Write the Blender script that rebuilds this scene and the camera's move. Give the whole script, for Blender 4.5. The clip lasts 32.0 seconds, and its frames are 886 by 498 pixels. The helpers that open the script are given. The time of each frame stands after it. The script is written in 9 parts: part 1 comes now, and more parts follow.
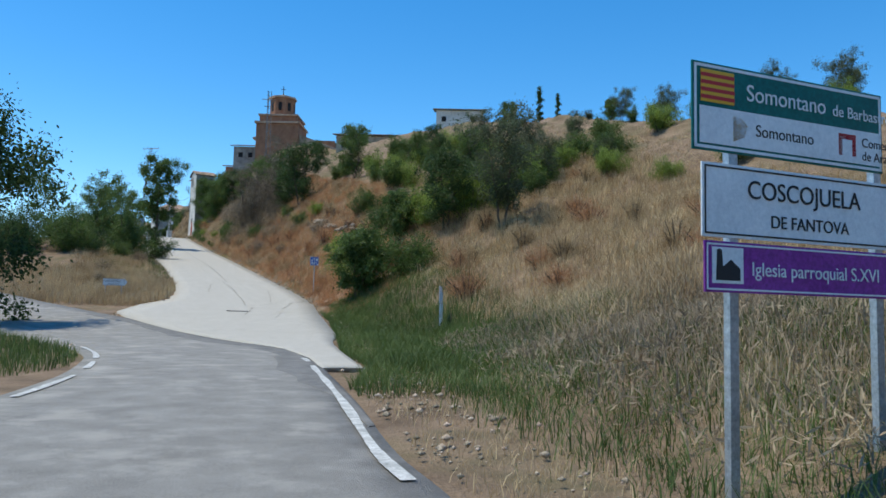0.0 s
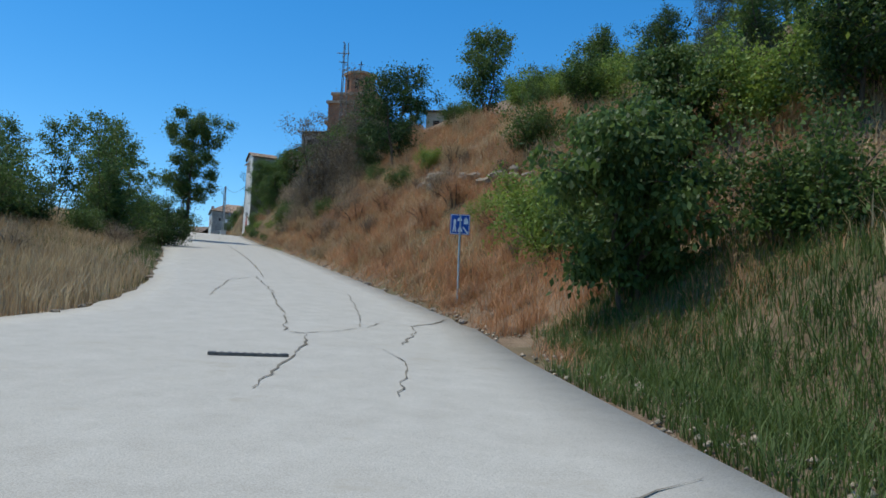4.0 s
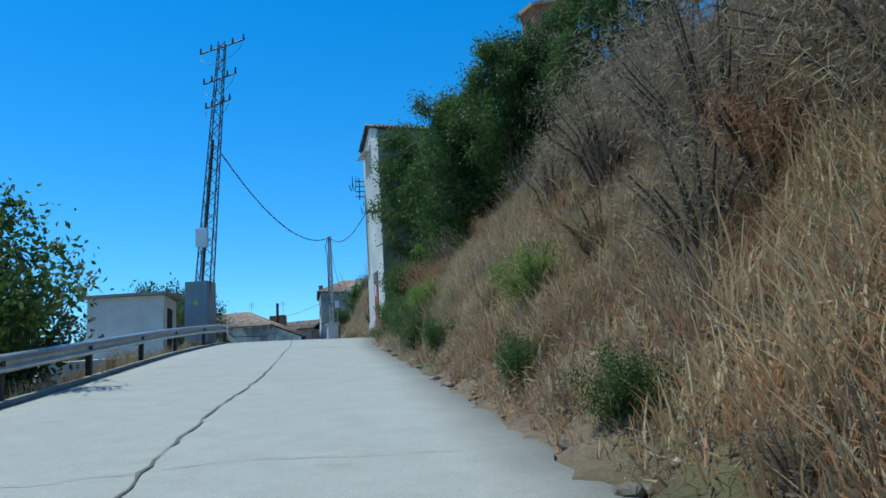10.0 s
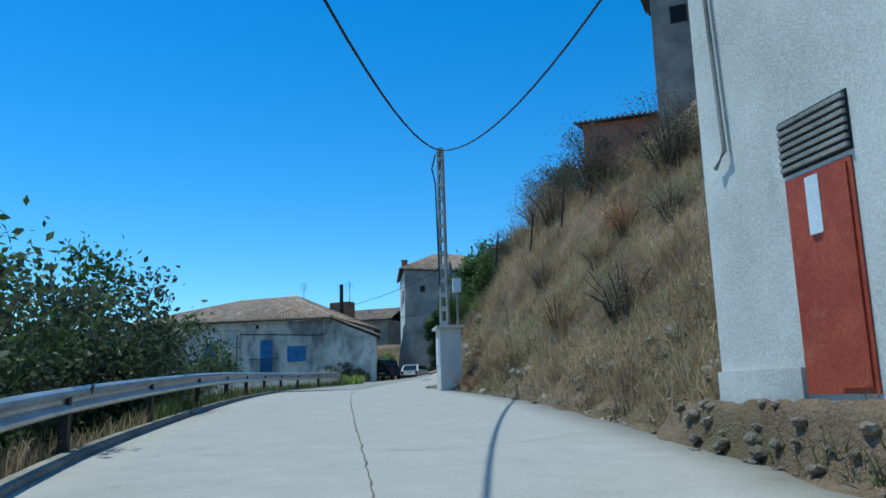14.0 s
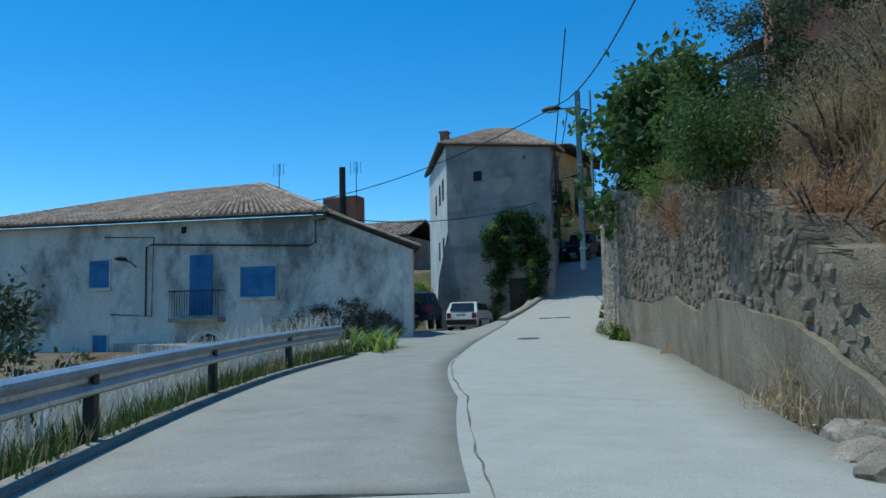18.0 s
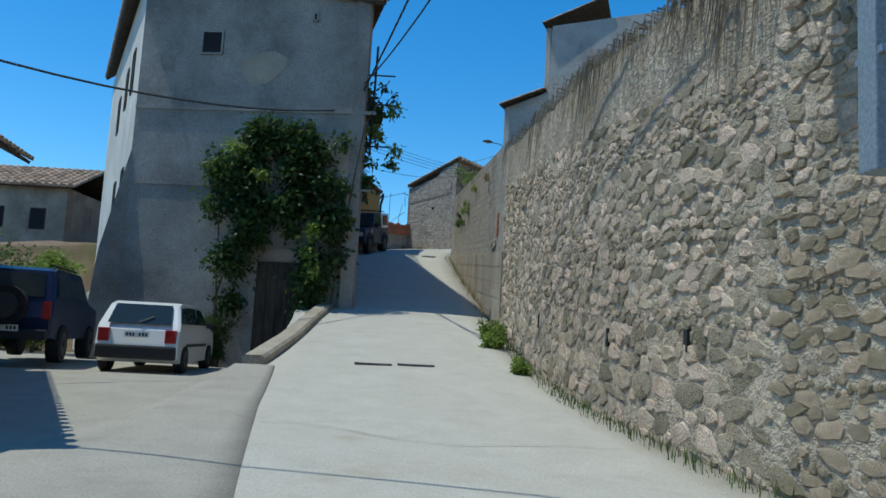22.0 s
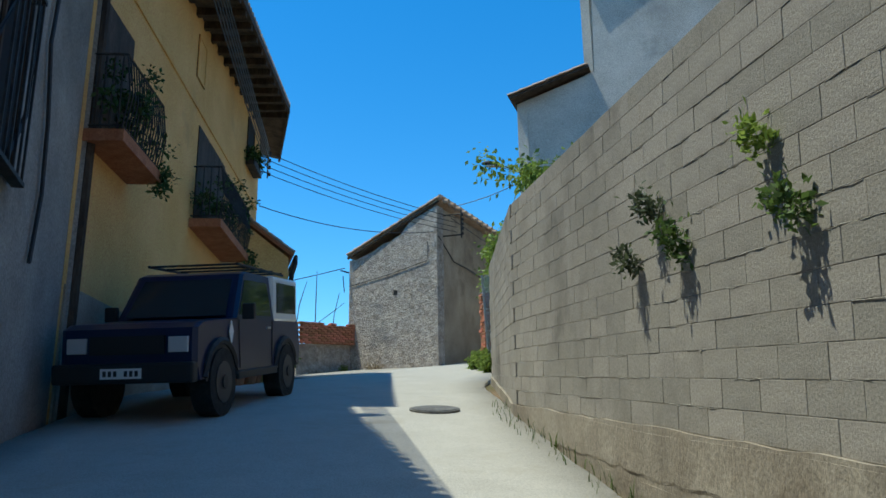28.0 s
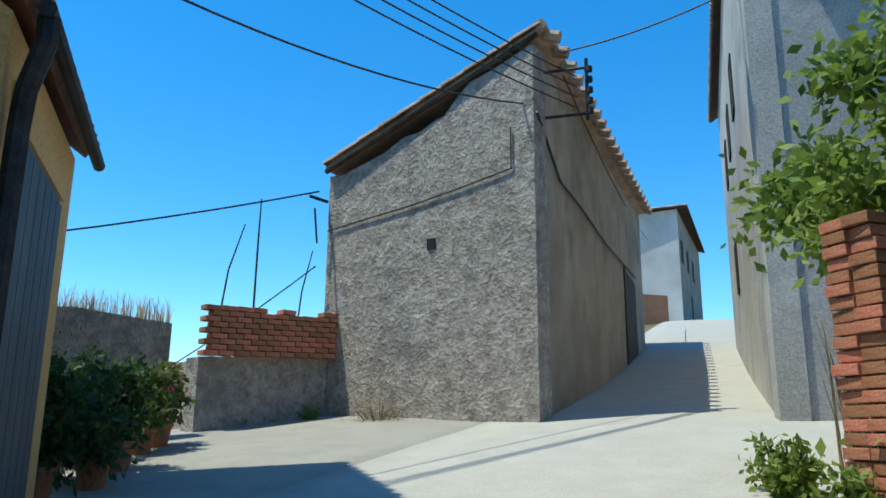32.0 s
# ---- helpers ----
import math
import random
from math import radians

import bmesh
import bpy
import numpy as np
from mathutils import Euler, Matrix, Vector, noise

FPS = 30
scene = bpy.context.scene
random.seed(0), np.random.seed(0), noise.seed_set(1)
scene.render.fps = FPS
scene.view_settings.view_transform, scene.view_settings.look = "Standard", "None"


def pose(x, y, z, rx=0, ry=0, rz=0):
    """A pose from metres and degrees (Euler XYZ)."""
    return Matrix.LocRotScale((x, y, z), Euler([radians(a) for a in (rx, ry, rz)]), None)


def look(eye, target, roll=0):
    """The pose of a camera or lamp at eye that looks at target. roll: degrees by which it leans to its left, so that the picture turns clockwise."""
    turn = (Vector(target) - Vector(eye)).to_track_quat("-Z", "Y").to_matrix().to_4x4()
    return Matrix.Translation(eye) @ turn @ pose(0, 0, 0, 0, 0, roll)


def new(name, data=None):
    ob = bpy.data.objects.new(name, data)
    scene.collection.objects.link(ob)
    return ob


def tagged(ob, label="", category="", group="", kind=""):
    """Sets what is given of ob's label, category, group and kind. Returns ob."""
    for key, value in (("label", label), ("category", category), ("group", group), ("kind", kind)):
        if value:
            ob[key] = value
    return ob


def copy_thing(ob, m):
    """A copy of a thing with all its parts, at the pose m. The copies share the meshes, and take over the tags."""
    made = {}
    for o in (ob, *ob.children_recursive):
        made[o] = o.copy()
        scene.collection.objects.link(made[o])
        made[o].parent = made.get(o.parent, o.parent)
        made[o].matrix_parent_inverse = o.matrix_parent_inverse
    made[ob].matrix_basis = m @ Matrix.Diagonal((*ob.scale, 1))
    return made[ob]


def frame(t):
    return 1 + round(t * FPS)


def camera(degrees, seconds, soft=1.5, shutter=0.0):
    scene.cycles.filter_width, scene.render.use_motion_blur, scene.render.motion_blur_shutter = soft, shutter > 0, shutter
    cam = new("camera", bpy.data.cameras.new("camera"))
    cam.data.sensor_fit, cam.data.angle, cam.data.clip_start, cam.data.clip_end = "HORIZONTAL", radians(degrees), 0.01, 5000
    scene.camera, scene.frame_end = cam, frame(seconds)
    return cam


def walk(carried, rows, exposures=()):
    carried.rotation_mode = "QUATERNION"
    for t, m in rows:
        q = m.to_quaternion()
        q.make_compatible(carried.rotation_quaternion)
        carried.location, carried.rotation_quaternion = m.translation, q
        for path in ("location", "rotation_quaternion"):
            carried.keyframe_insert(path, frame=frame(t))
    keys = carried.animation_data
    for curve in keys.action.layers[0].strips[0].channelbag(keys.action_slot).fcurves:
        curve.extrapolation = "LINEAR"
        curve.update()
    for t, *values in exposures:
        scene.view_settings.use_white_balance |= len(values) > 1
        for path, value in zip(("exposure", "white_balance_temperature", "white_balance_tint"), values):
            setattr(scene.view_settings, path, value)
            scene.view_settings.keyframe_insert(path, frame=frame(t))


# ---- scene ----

cam = camera(59.42, 32.0, soft=1.6)

PATH = [
    (0, -0.000, -0.000, 1.300, 94.74, -1.29, 0.93),
    (0.5, -0.806, 3.449, 1.546, 94.21, -0.89, 4.23),
    (1, -1.645, 6.787, 1.579, 94.29, -0.98, 6.75),
    (1.5, -2.493, 9.907, 1.527, 94.18, -1.06, 8.17),
    (2, -3.415, 13.169, 1.341, 94.18, -1.19, 8.80),
    (2.5, -4.460, 16.631, 1.406, 94.89, -1.70, 9.00),
    (4.5, -8.453, 33.522, 1.851, 97.05, -2.25, 5.26),
    (5, -10.012, 39.158, 2.442, 99.81, -1.23, 6.46),
    (5.5, -11.890, 45.139, 3.073, 100.49, -1.15, 9.41),
    (6, -13.801, 50.591, 3.845, 102.19, 0.78, 12.53),
    (6.5, -15.672, 55.383, 4.526, 102.03, 2.62, 15.14),
    (7, -17.684, 60.406, 5.302, 101.71, 4.59, 16.53),
    (7.5, -19.812, 65.264, 5.998, 101.26, 5.30, 17.11),
    (8, -21.920, 69.999, 6.666, 101.85, 5.10, 16.87),
    (8.5, -23.992, 74.747, 7.375, 100.58, 4.76, 16.78),
    (9, -25.950, 79.185, 7.957, 100.93, 4.73, 16.08),
    (9.5, -27.884, 83.437, 8.433, 101.12, 4.40, 15.40),
    (10, -29.530, 87.492, 8.933, 101.28, 3.50, 15.80),
    (10.5, -31.276, 91.489, 9.473, 101.21, 3.40, 16.51),
    (11, -33.119, 95.675, 10.047, 100.98, 2.18, 17.32),
    (11.5, -35.019, 99.642, 10.624, 101.79, 1.37, 18.48),
    (12, -37.063, 103.443, 11.194, 101.77, 1.40, 20.63),
    (12.5, -38.966, 106.992, 11.764, 101.62, 1.46, 21.73),
    (13, -40.725, 110.176, 12.235, 101.49, 1.35, 21.36),
    (13.5, -42.302, 113.186, 12.641, 101.55, 1.31, 20.48),
    (14, -43.648, 115.780, 13.054, 100.51, 1.58, 20.63),
    (14.5, -45.255, 118.597, 13.324, 99.98, 1.00, 21.09),
    (15, -46.903, 121.474, 13.603, 99.35, 0.71, 21.84),
    (15.5, -48.401, 124.101, 13.801, 97.76, 0.82, 22.72),
    (17.5, -54.632, 135.866, 14.288, 95.89, 0.88, 22.23),
    (18, -55.963, 138.479, 14.373, 95.39, 1.17, 20.29),
    (18.5, -57.163, 140.950, 14.454, 95.31, 0.55, 17.89),
    (19, -58.322, 143.618, 14.512, 95.70, -0.10, 15.96),
    (19.5, -59.306, 146.132, 14.564, 95.98, -0.60, 13.74),
    (20, -60.117, 148.522, 14.672, 96.03, -0.36, 11.53),
    (20.5, -60.850, 150.572, 14.679, 96.21, -1.31, 8.63),
    (21, -61.429, 152.808, 14.797, 96.19, -2.47, 5.39),
    (21.5, -61.885, 154.807, 14.783, 96.03, -3.84, 1.34),
    (22, -62.050, 156.894, 14.869, 96.63, -3.09, -1.58),
    (22.5, -62.257, 159.155, 14.983, 97.45, -2.43, -3.55),
    (23, -62.331, 161.575, 15.119, 96.61, -1.53, -5.24),
    (23.5, -62.407, 163.819, 15.168, 97.60, -1.10, -6.86),
    (24, -62.313, 166.453, 15.434, 99.36, -0.40, -7.39),
    (24.5, -62.367, 168.404, 15.666, 100.70, -0.38, -7.52),
    (25, -62.348, 170.046, 15.918, 103.24, 0.95, -6.86),
    (25.5, -62.379, 171.477, 16.150, 103.95, 1.61, -6.64),
    (26, -62.403, 173.153, 16.442, 103.62, 1.73, -6.50),
    (26.5, -62.391, 174.680, 16.669, 103.63, 2.00, -6.22),
    (28.5, -62.881, 181.147, 18.086, 105.18, 0.41, -5.54),
    (29, -62.934, 183.180, 18.426, 105.51, -0.20, -8.76),
    (29.5, -62.866, 185.169, 18.780, 104.48, -0.61, -10.75),
    (30, -62.870, 187.138, 19.115, 104.15, -0.57, -11.95),
    (30.5, -62.780, 189.112, 19.532, 102.94, -0.27, -12.12),
    (31, -62.777, 191.251, 19.838, 103.08, -0.47, -9.89),
    (31.5, -62.807, 192.973, 20.018, 103.93, 0.08, -6.89),
    (32, -62.878, 194.410, 20.326, 103.30, -0.49, -6.39),
]
walk(cam, [(t, pose(x, y, z, a, b, c)) for t, x, y, z, a, b, c in PATH], [(0.0, 0.45, 6700, 4), (2.5, 0.4, 6700, 4), (5.0, 0.15, 6300, 1), (7.0, 0.24, 5700, -6), (12.0, 0.18, 5550, -8), (18.0, -0.02, 5620, -8), (20.0, -0.03, 5800, -7), (22.0, 0.2, 6200, -3), (24.0, 0.45, 6400, -4), (28.0, 0.62, 6350, -5), (32.0, 0.7, 6350, -5)])
SKY_STRENGTH, SUN_STRENGTH = 0.15, 3.0

# world: clear summer sky and one sun
world = bpy.data.worlds.new("clear_sky")
scene.world = world
world.use_nodes = True
wnt = world.node_tree
sky = wnt.nodes.new("ShaderNodeTexSky")
sky.sky_type, sky.sun_disc = "NISHITA", False
sky.sun_elevation, sky.sun_rotation = radians(69), radians(-92)
sky.altitude, sky.air_density, sky.dust_density, sky.ozone_density = 600, 1.0, 0.15, 4.0
deep = wnt.nodes.new("ShaderNodeHueSaturation")
deep.inputs["Saturation"].default_value = 1.34
wnt.links.new(sky.outputs[0], deep.inputs["Color"])
wnt.links.new(deep.outputs[0], wnt.nodes["Background"].inputs[0])
wnt.nodes["Background"].inputs[1].default_value = SKY_STRENGTH
sun = new("sun", bpy.data.lights.new("sun", "SUN"))
sun.data.energy, sun.data.angle, sun.data.color = SUN_STRENGTH, radians(0.5), (1.0, 0.95, 0.86)
sun.matrix_world = look((0, 0, 60), (0.9994 * 50, 0.035 * 50, 60 - 130))


# ---- mesh helpers
def np_mesh(name, verts, faces):
    """A mesh from arrays: verts (n, 3), faces (m, k) of equal size."""
    me = bpy.data.meshes.new(name)
    verts, faces = np.asarray(verts, np.float32), np.asarray(faces, np.int32)
    k = faces.shape[1]
    me.vertices.add(len(verts))
    me.vertices.foreach_set("co", verts.ravel())
    me.loops.add(faces.size)
    me.loops.foreach_set("vertex_index", faces.ravel())
    me.polygons.add(len(faces))
    me.polygons.foreach_set("loop_start", np.arange(0, faces.size, k, dtype=np.int32))
    me.update(calc_edges=True)
    return me


class Shape:
    """Collects simple solids into one mesh."""

    def __init__(self):
        self.v, self.f = [], []

    def add(self, verts, faces):
        n = len(self.v)
        self.v += [tuple(p) for p in verts]
        self.f += [tuple(n + i for i in q) for q in faces]
        return self

    def box(self, c, size, rz=0.0, tilt=None):
        sx, sy, sz = (s / 2 for s in size)
        m = tilt if tilt else Matrix.Rotation(radians(rz), 3, "Z")
        ps = [Vector(c) + m @ Vector((x * sx, y * sy, z * sz)) for x in (-1, 1) for y in (-1, 1) for z in (-1, 1)]
        return self.add(ps, [(0, 1, 3, 2), (4, 6, 7, 5), (0, 4, 5, 1), (2, 3, 7, 6), (0, 2, 6, 4), (1, 5, 7, 3)])

    def tube(self, pts, r, n=8, r1=None):
        """A round bar along points, r to r1 thick."""
        pts = [Vector(p) for p in pts]
        rings = []
        for i, p in enumerate(pts):
            d = (pts[min(i + 1, len(pts) - 1)] - pts[max(i - 1, 0)])
            d = d.normalized() if d.length > 1e-6 else Vector((0, 0, 1))
            a = d.cross(Vector((0, 0, 1)) if abs(d.z) < 0.95 else Vector((1, 0, 0))).normalized()
            b = d.cross(a)
            rr = r if r1 is None else r + (r1 - r) * i / max(len(pts) - 1, 1)
            rings.append([p + (a * math.cos(2 * math.pi * j / n) + b * math.sin(2 * math.pi * j / n)) * rr for j in range(n)])
        vs = [q for ring in rings for q in ring]
        fs = [(i * n + j, i * n + (j + 1) % n, (i + 1) * n + (j + 1) % n, (i + 1) * n + j) for i in range(len(pts) - 1) for j in range(n)]
        fs += [tuple(range(n))[::-1], tuple((len(pts) - 1) * n + j for j in range(n))]
        return self.add(vs, fs)

    def prism(self, poly, a, b):
        """A polygon of 3d points drawn along the vector from a to b."""
        off = Vector(b) - Vector(a)
        n = len(poly)
        vs = [Vector(p) for p in poly] + [Vector(p) + off for p in poly]
        return self.add(vs, [tuple(range(n))[::-1], tuple(range(n, 2 * n))] + [(i, (i + 1) % n, n + (i + 1) % n, n + i) for i in range(n)])

    def sweep(self, profile, pts, closed=False):
        """A profile (sideways, up) carried along points of a level-ish line."""
        pts = [Vector(p) for p in pts]
        n, vs, fs = len(profile), [], []
        for i, p in enumerate(pts):
            d = pts[min(i + 1, len(pts) - 1)] - pts[max(i - 1, 0)]
            side = Vector((d.y, -d.x, 0)).normalized()
            vs += [p + side * u + Vector((0, 0, w)) for u, w in profile]
        m = n if closed else n - 1
        for i in range(len(pts) - 1):
            fs += [(i * n + j, i * n + (j + 1) % n, (i + 1) * n + (j + 1) % n, (i + 1) * n + j) for j in range(m)]
        if closed:
            fs += [tuple(range(n))[::-1], tuple((len(pts) - 1) * n + j for j in range(n))]
        return self.add(vs, fs)

    def mesh(self, name, bevel=0.0, smooth=False):
        me = bpy.data.meshes.new(name)
        me.from_pydata(self.v, [], self.f)
        bm = bmesh.new()
        bm.from_mesh(me)
        bmesh.ops.recalc_face_normals(bm, faces=bm.faces[:])
        if bevel:
            bmesh.ops.bevel(bm, geom=[e for e in bm.edges if e.is_manifold and e.calc_face_angle(0) > 0.5], offset=bevel, segments=2, profile=0.6, affect="EDGES", clamp_overlap=True)
        bm.to_mesh(me)
        bm.free()
        if smooth:
            for p in me.polygons:
                p.use_smooth = True
        return me


def part(name, shape, material, parent=None, label="", bevel=0.0, smooth=False):
    """One mesh object, under a thing or a part when parent is given."""
    me = shape.mesh(name, bevel, smooth) if isinstance(shape, Shape) else shape
    if material and not me.materials:
        me.materials.append(material)
    ob = new(name, me)
    if parent:
        ob.parent = parent
    if label:
        ob["label"] = label
    return ob


def thing(name, label, category, at=(0, 0, 0), rz=0.0, group="", kind=""):
    ob = new(name)
    ob.matrix_basis = pose(*at, 0, 0, rz)
    return tagged(ob, label, category, group, kind)


# ---- materials
def surf(name, dark, light, scale=3.0, rough=0.85, fine=60.0, bump=0.3, depth=0.01, metal=0.0, island=0.0, stain=None, stain_scale=0.35, stain_at=0.55, each=0.0, spec=0.3, stretch=(1, 1, 1)):
    """A worn surface: broad tone changes, fine grain, relief, and stains of a colour of their own."""
    m = bpy.data.materials.new(name)
    m.use_nodes = True
    nt = m.node_tree
    N, L = nt.nodes, nt.links
    bsdf = N["Principled BSDF"]
    co = N.new("ShaderNodeTexCoord")
    mp = N.new("ShaderNodeMapping")
    mp.inputs["Scale"].default_value = stretch
    L.new(co.outputs["Object"], mp.inputs["Vector"])

    def tex(s, d, r=0.6):
        t = N.new("ShaderNodeTexNoise")
        t.inputs["Scale"].default_value, t.inputs["Detail"].default_value, t.inputs["Roughness"].default_value = s, d, r
        L.new(mp.outputs[0], t.inputs["Vector"])
        return t

    def blend(kind, fac, a, b):
        x = N.new("ShaderNodeMix")
        x.data_type, x.blend_type = "RGBA", kind
        for slot, v in ((0, fac), (6, a), (7, b)):
            if isinstance(v, (int, float)):
                x.inputs[slot].default_value = v
            elif isinstance(v, tuple):
                x.inputs[slot].default_value = (*v, 1)
            else:
                L.new(v, x.inputs[slot])
        return x.outputs[2]

    def ramp(src, lo, hi):
        r = N.new("ShaderNodeMapRange")
        r.inputs[1].default_value, r.inputs[2].default_value = lo, hi
        L.new(src, r.inputs[0])
        return r.outputs[0]

    big, grain = tex(scale, 5), tex(fine, 3, 0.7)
    col = blend("MIX", ramp(big.outputs[0], 0.32, 0.68), dark, light)
    col = blend("OVERLAY", 0.35, col, ramp(grain.outputs[0], 0.25, 0.75))
    if stain:
        st = tex(stain_scale, 7, 0.68)
        col = blend("MIX", ramp(st.outputs[0], stain_at, stain_at + 0.14), col, stain)
    if island or each:
        rnd = N.new("ShaderNodeNewGeometry").outputs["Random Per Island"] if island else N.new("ShaderNodeObjectInfo").outputs["Random"]
        hsv = N.new("ShaderNodeHueSaturation")
        v = N.new("ShaderNodeMapRange")
        amount = island or each
        v.inputs[3].default_value, v.inputs[4].default_value = 1 - amount, 1 + amount
        L.new(rnd, v.inputs[0])
        L.new(v.outputs[0], hsv.inputs["Value"])
        h = N.new("ShaderNodeMapRange")
        h.inputs[3].default_value, h.inputs[4].default_value = 0.5 + 0.03 * amount, 0.5 - 0.05 * amount
        L.new(rnd, h.inputs[0])
        L.new(h.outputs[0], hsv.inputs["Hue"])
        L.new(col, hsv.inputs["Color"])
        col = hsv.outputs[0]
    L.new(col, bsdf.inputs["Base Color"])
    bsdf.inputs["Roughness"].default_value, bsdf.inputs["Metallic"].default_value = rough, metal
    bsdf.inputs["Specular IOR Level"].default_value = spec
    if bump:
        mixh = N.new("ShaderNodeMath")
        mixh.operation = "ADD"
        L.new(big.outputs[0], mixh.inputs[0])
        L.new(grain.outputs[0], mixh.inputs[1])
        b = N.new("ShaderNodeBump")
        b.inputs["Strength"].default_value, b.inputs["Distance"].default_value = bump, depth
        L.new(mixh.outputs[0], b.inputs["Height"])
        L.new(b.outputs[0], bsdf.inputs["Normal"])
    return m


def leafy(name, dark, light, through_light=0.45, rough=0.55):
    """Leaves and blades: a tone for each leaf, some light let through."""
    m = bpy.data.materials.new(name)
    m.use_nodes = True
    nt = m.node_tree
    N, L = nt.nodes, nt.links
    bsdf = N["Principled BSDF"]
    geo = N.new("ShaderNodeNewGeometry")
    co = N.new("ShaderNodeTexCoord")
    t = N.new("ShaderNodeTexNoise")
    t.inputs["Scale"].default_value, t.inputs["Detail"].default_value = 0.5, 3
    L.new(co.outputs["Object"], t.inputs["Vector"])
    add = N.new("ShaderNodeMath")
    add.operation, add.use_clamp = "MULTIPLY_ADD", True
    L.new(t.outputs[0], add.inputs[0])
    add.inputs[1].default_value = 1.5
    sub = N.new("ShaderNodeMath")
    sub.operation = "MULTIPLY_ADD"
    L.new(geo.outputs["Random Per Island"], sub.inputs[0])
    sub.inputs[1].default_value, sub.inputs[2].default_value = 0.7, -0.6
    L.new(sub.outputs[0], add.inputs[2])
    x = N.new("ShaderNodeMix")
    x.data_type = "RGBA"
    L.new(add.outputs[0], x.inputs[0])
    x.inputs[6].default_value, x.inputs[7].default_value = (*dark, 1), (*light, 1)
    L.new(x.outputs[2], bsdf.inputs["Base Color"])
    bsdf.inputs["Roughness"].default_value = rough
    bsdf.inputs["Specular IOR Level"].default_value = 0.35
    tr = N.new("ShaderNodeBsdfTranslucent")
    L.new(x.outputs[2], tr.inputs["Color"])
    ms = N.new("ShaderNodeMixShader")
    ms.inputs[0].default_value = through_light
    L.new(bsdf.outputs[0], ms.inputs[1])
    L.new(tr.outputs[0], ms.inputs[2])
    L.new(ms.outputs[0], N["Material Output"].inputs["Surface"])
    return m


def plain(name, colour, rough=0.5, metal=0.0, coat=0.0, emit=0.0):
    m = bpy.data.materials.new(name)
    m.use_nodes = True
    b = m.node_tree.nodes["Principled BSDF"]
    b.inputs["Base Color"].default_value = (*colour, 1)
    b.inputs["Roughness"].default_value, b.inputs["Metallic"].default_value = rough, metal
    b.inputs["Coat Weight"].default_value = coat
    return m


CONCRETE = surf("road_concrete", (0.395, 0.365, 0.315), (0.455, 0.425, 0.372), 2.2, 0.9, 80, 0.4, 0.006, stain=(0.365, 0.328, 0.27), stain_scale=1.1, stain_at=0.57)
YARDCONC = surf("yard_concrete", (0.3, 0.272, 0.23), (0.36, 0.333, 0.287), 2.0, 0.92, 70, 0.4, 0.007, stain=(0.265, 0.238, 0.198), stain_scale=1.0, stain_at=0.55)
ASPHALT = surf("worn_asphalt", (0.21, 0.198, 0.18), (0.29, 0.276, 0.252), 2.0, 0.92, 90, 0.8, 0.014, stain=(0.34, 0.318, 0.285), stain_scale=1.0, stain_at=0.52)
DARKASPHALT = surf("new_asphalt", (0.13, 0.125, 0.117), (0.21, 0.2, 0.186), 2.2, 0.92, 90, 0.6, 0.01)
LINE = surf("road_paint", (0.3, 0.3, 0.28), (0.62, 0.61, 0.58), 6, 0.8, 40, 0.2)
CRACK = surf("crack_dirt", (0.12, 0.105, 0.08), (0.24, 0.21, 0.165), 5, 0.95)
EARTH = surf("dry_earth", (0.15, 0.1, 0.062), (0.3, 0.21, 0.135), 0.9, 0.95, 25, 0.9, 0.06, stain=(0.12, 0.11, 0.045), stain_scale=0.12, stain_at=0.5)
STONE = surf("field_stone", (0.31, 0.245, 0.17), (0.52, 0.43, 0.31), 4.0, 0.9, 45, 0.8, 0.03, each=0.5)
STONE_REST = surf("field_stone_rest", (0.31, 0.245, 0.17), (0.52, 0.43, 0.31), 4.0, 0.9, 45, 0.8, 0.03, island=0.5)
MORTAR = surf("old_mortar", (0.32, 0.26, 0.19), (0.5, 0.42, 0.32), 1.6, 0.95, 14, 1.0, 0.06, stain=(0.14, 0.125, 0.11), stain_scale=0.5)
BLOCK = surf("cement_block", (0.28, 0.25, 0.21), (0.41, 0.37, 0.32), 1.0, 0.95, 70, 0.45, 0.01, each=0.1, stain=(0.19, 0.17, 0.145), stain_scale=0.5, stain_at=0.5)
BLOCK_REST = surf("cement_block_rest", (0.28, 0.25, 0.21), (0.41, 0.37, 0.32), 1.0, 0.95, 70, 0.45, 0.01, island=0.1, stain=(0.19, 0.17, 0.145), stain_scale=0.5, stain_at=0.5)
JOINT = surf("block_joint", (0.34, 0.31, 0.26), (0.5, 0.46, 0.4), 2.5, 0.95, 50, 0.9, 0.02)
OLDCONC = surf("cast_concrete", (0.25, 0.205, 0.155), (0.4, 0.35, 0.28), 1.2, 0.92, 45, 0.6, 0.015, stain=(0.19, 0.16, 0.125), stain_scale=0.8, stain_at=0.54, stretch=(1, 1, 0.6))
ROUGHCAST = surf("rough_render", (0.29, 0.245, 0.205), (0.54, 0.475, 0.41), 5.0, 0.95, 16, 1.0, 0.09, stain=(0.25, 0.23, 0.21), stain_scale=0.6)
TANRENDER = surf("tan_render", (0.26, 0.21, 0.16), (0.42, 0.36, 0.28), 0.8, 0.92, 45, 0.4, 0.015, stain=(0.2, 0.16, 0.125), stain_scale=0.5)
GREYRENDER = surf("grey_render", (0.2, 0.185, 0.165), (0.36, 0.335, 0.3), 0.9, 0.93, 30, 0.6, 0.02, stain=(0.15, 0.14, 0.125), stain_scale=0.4)
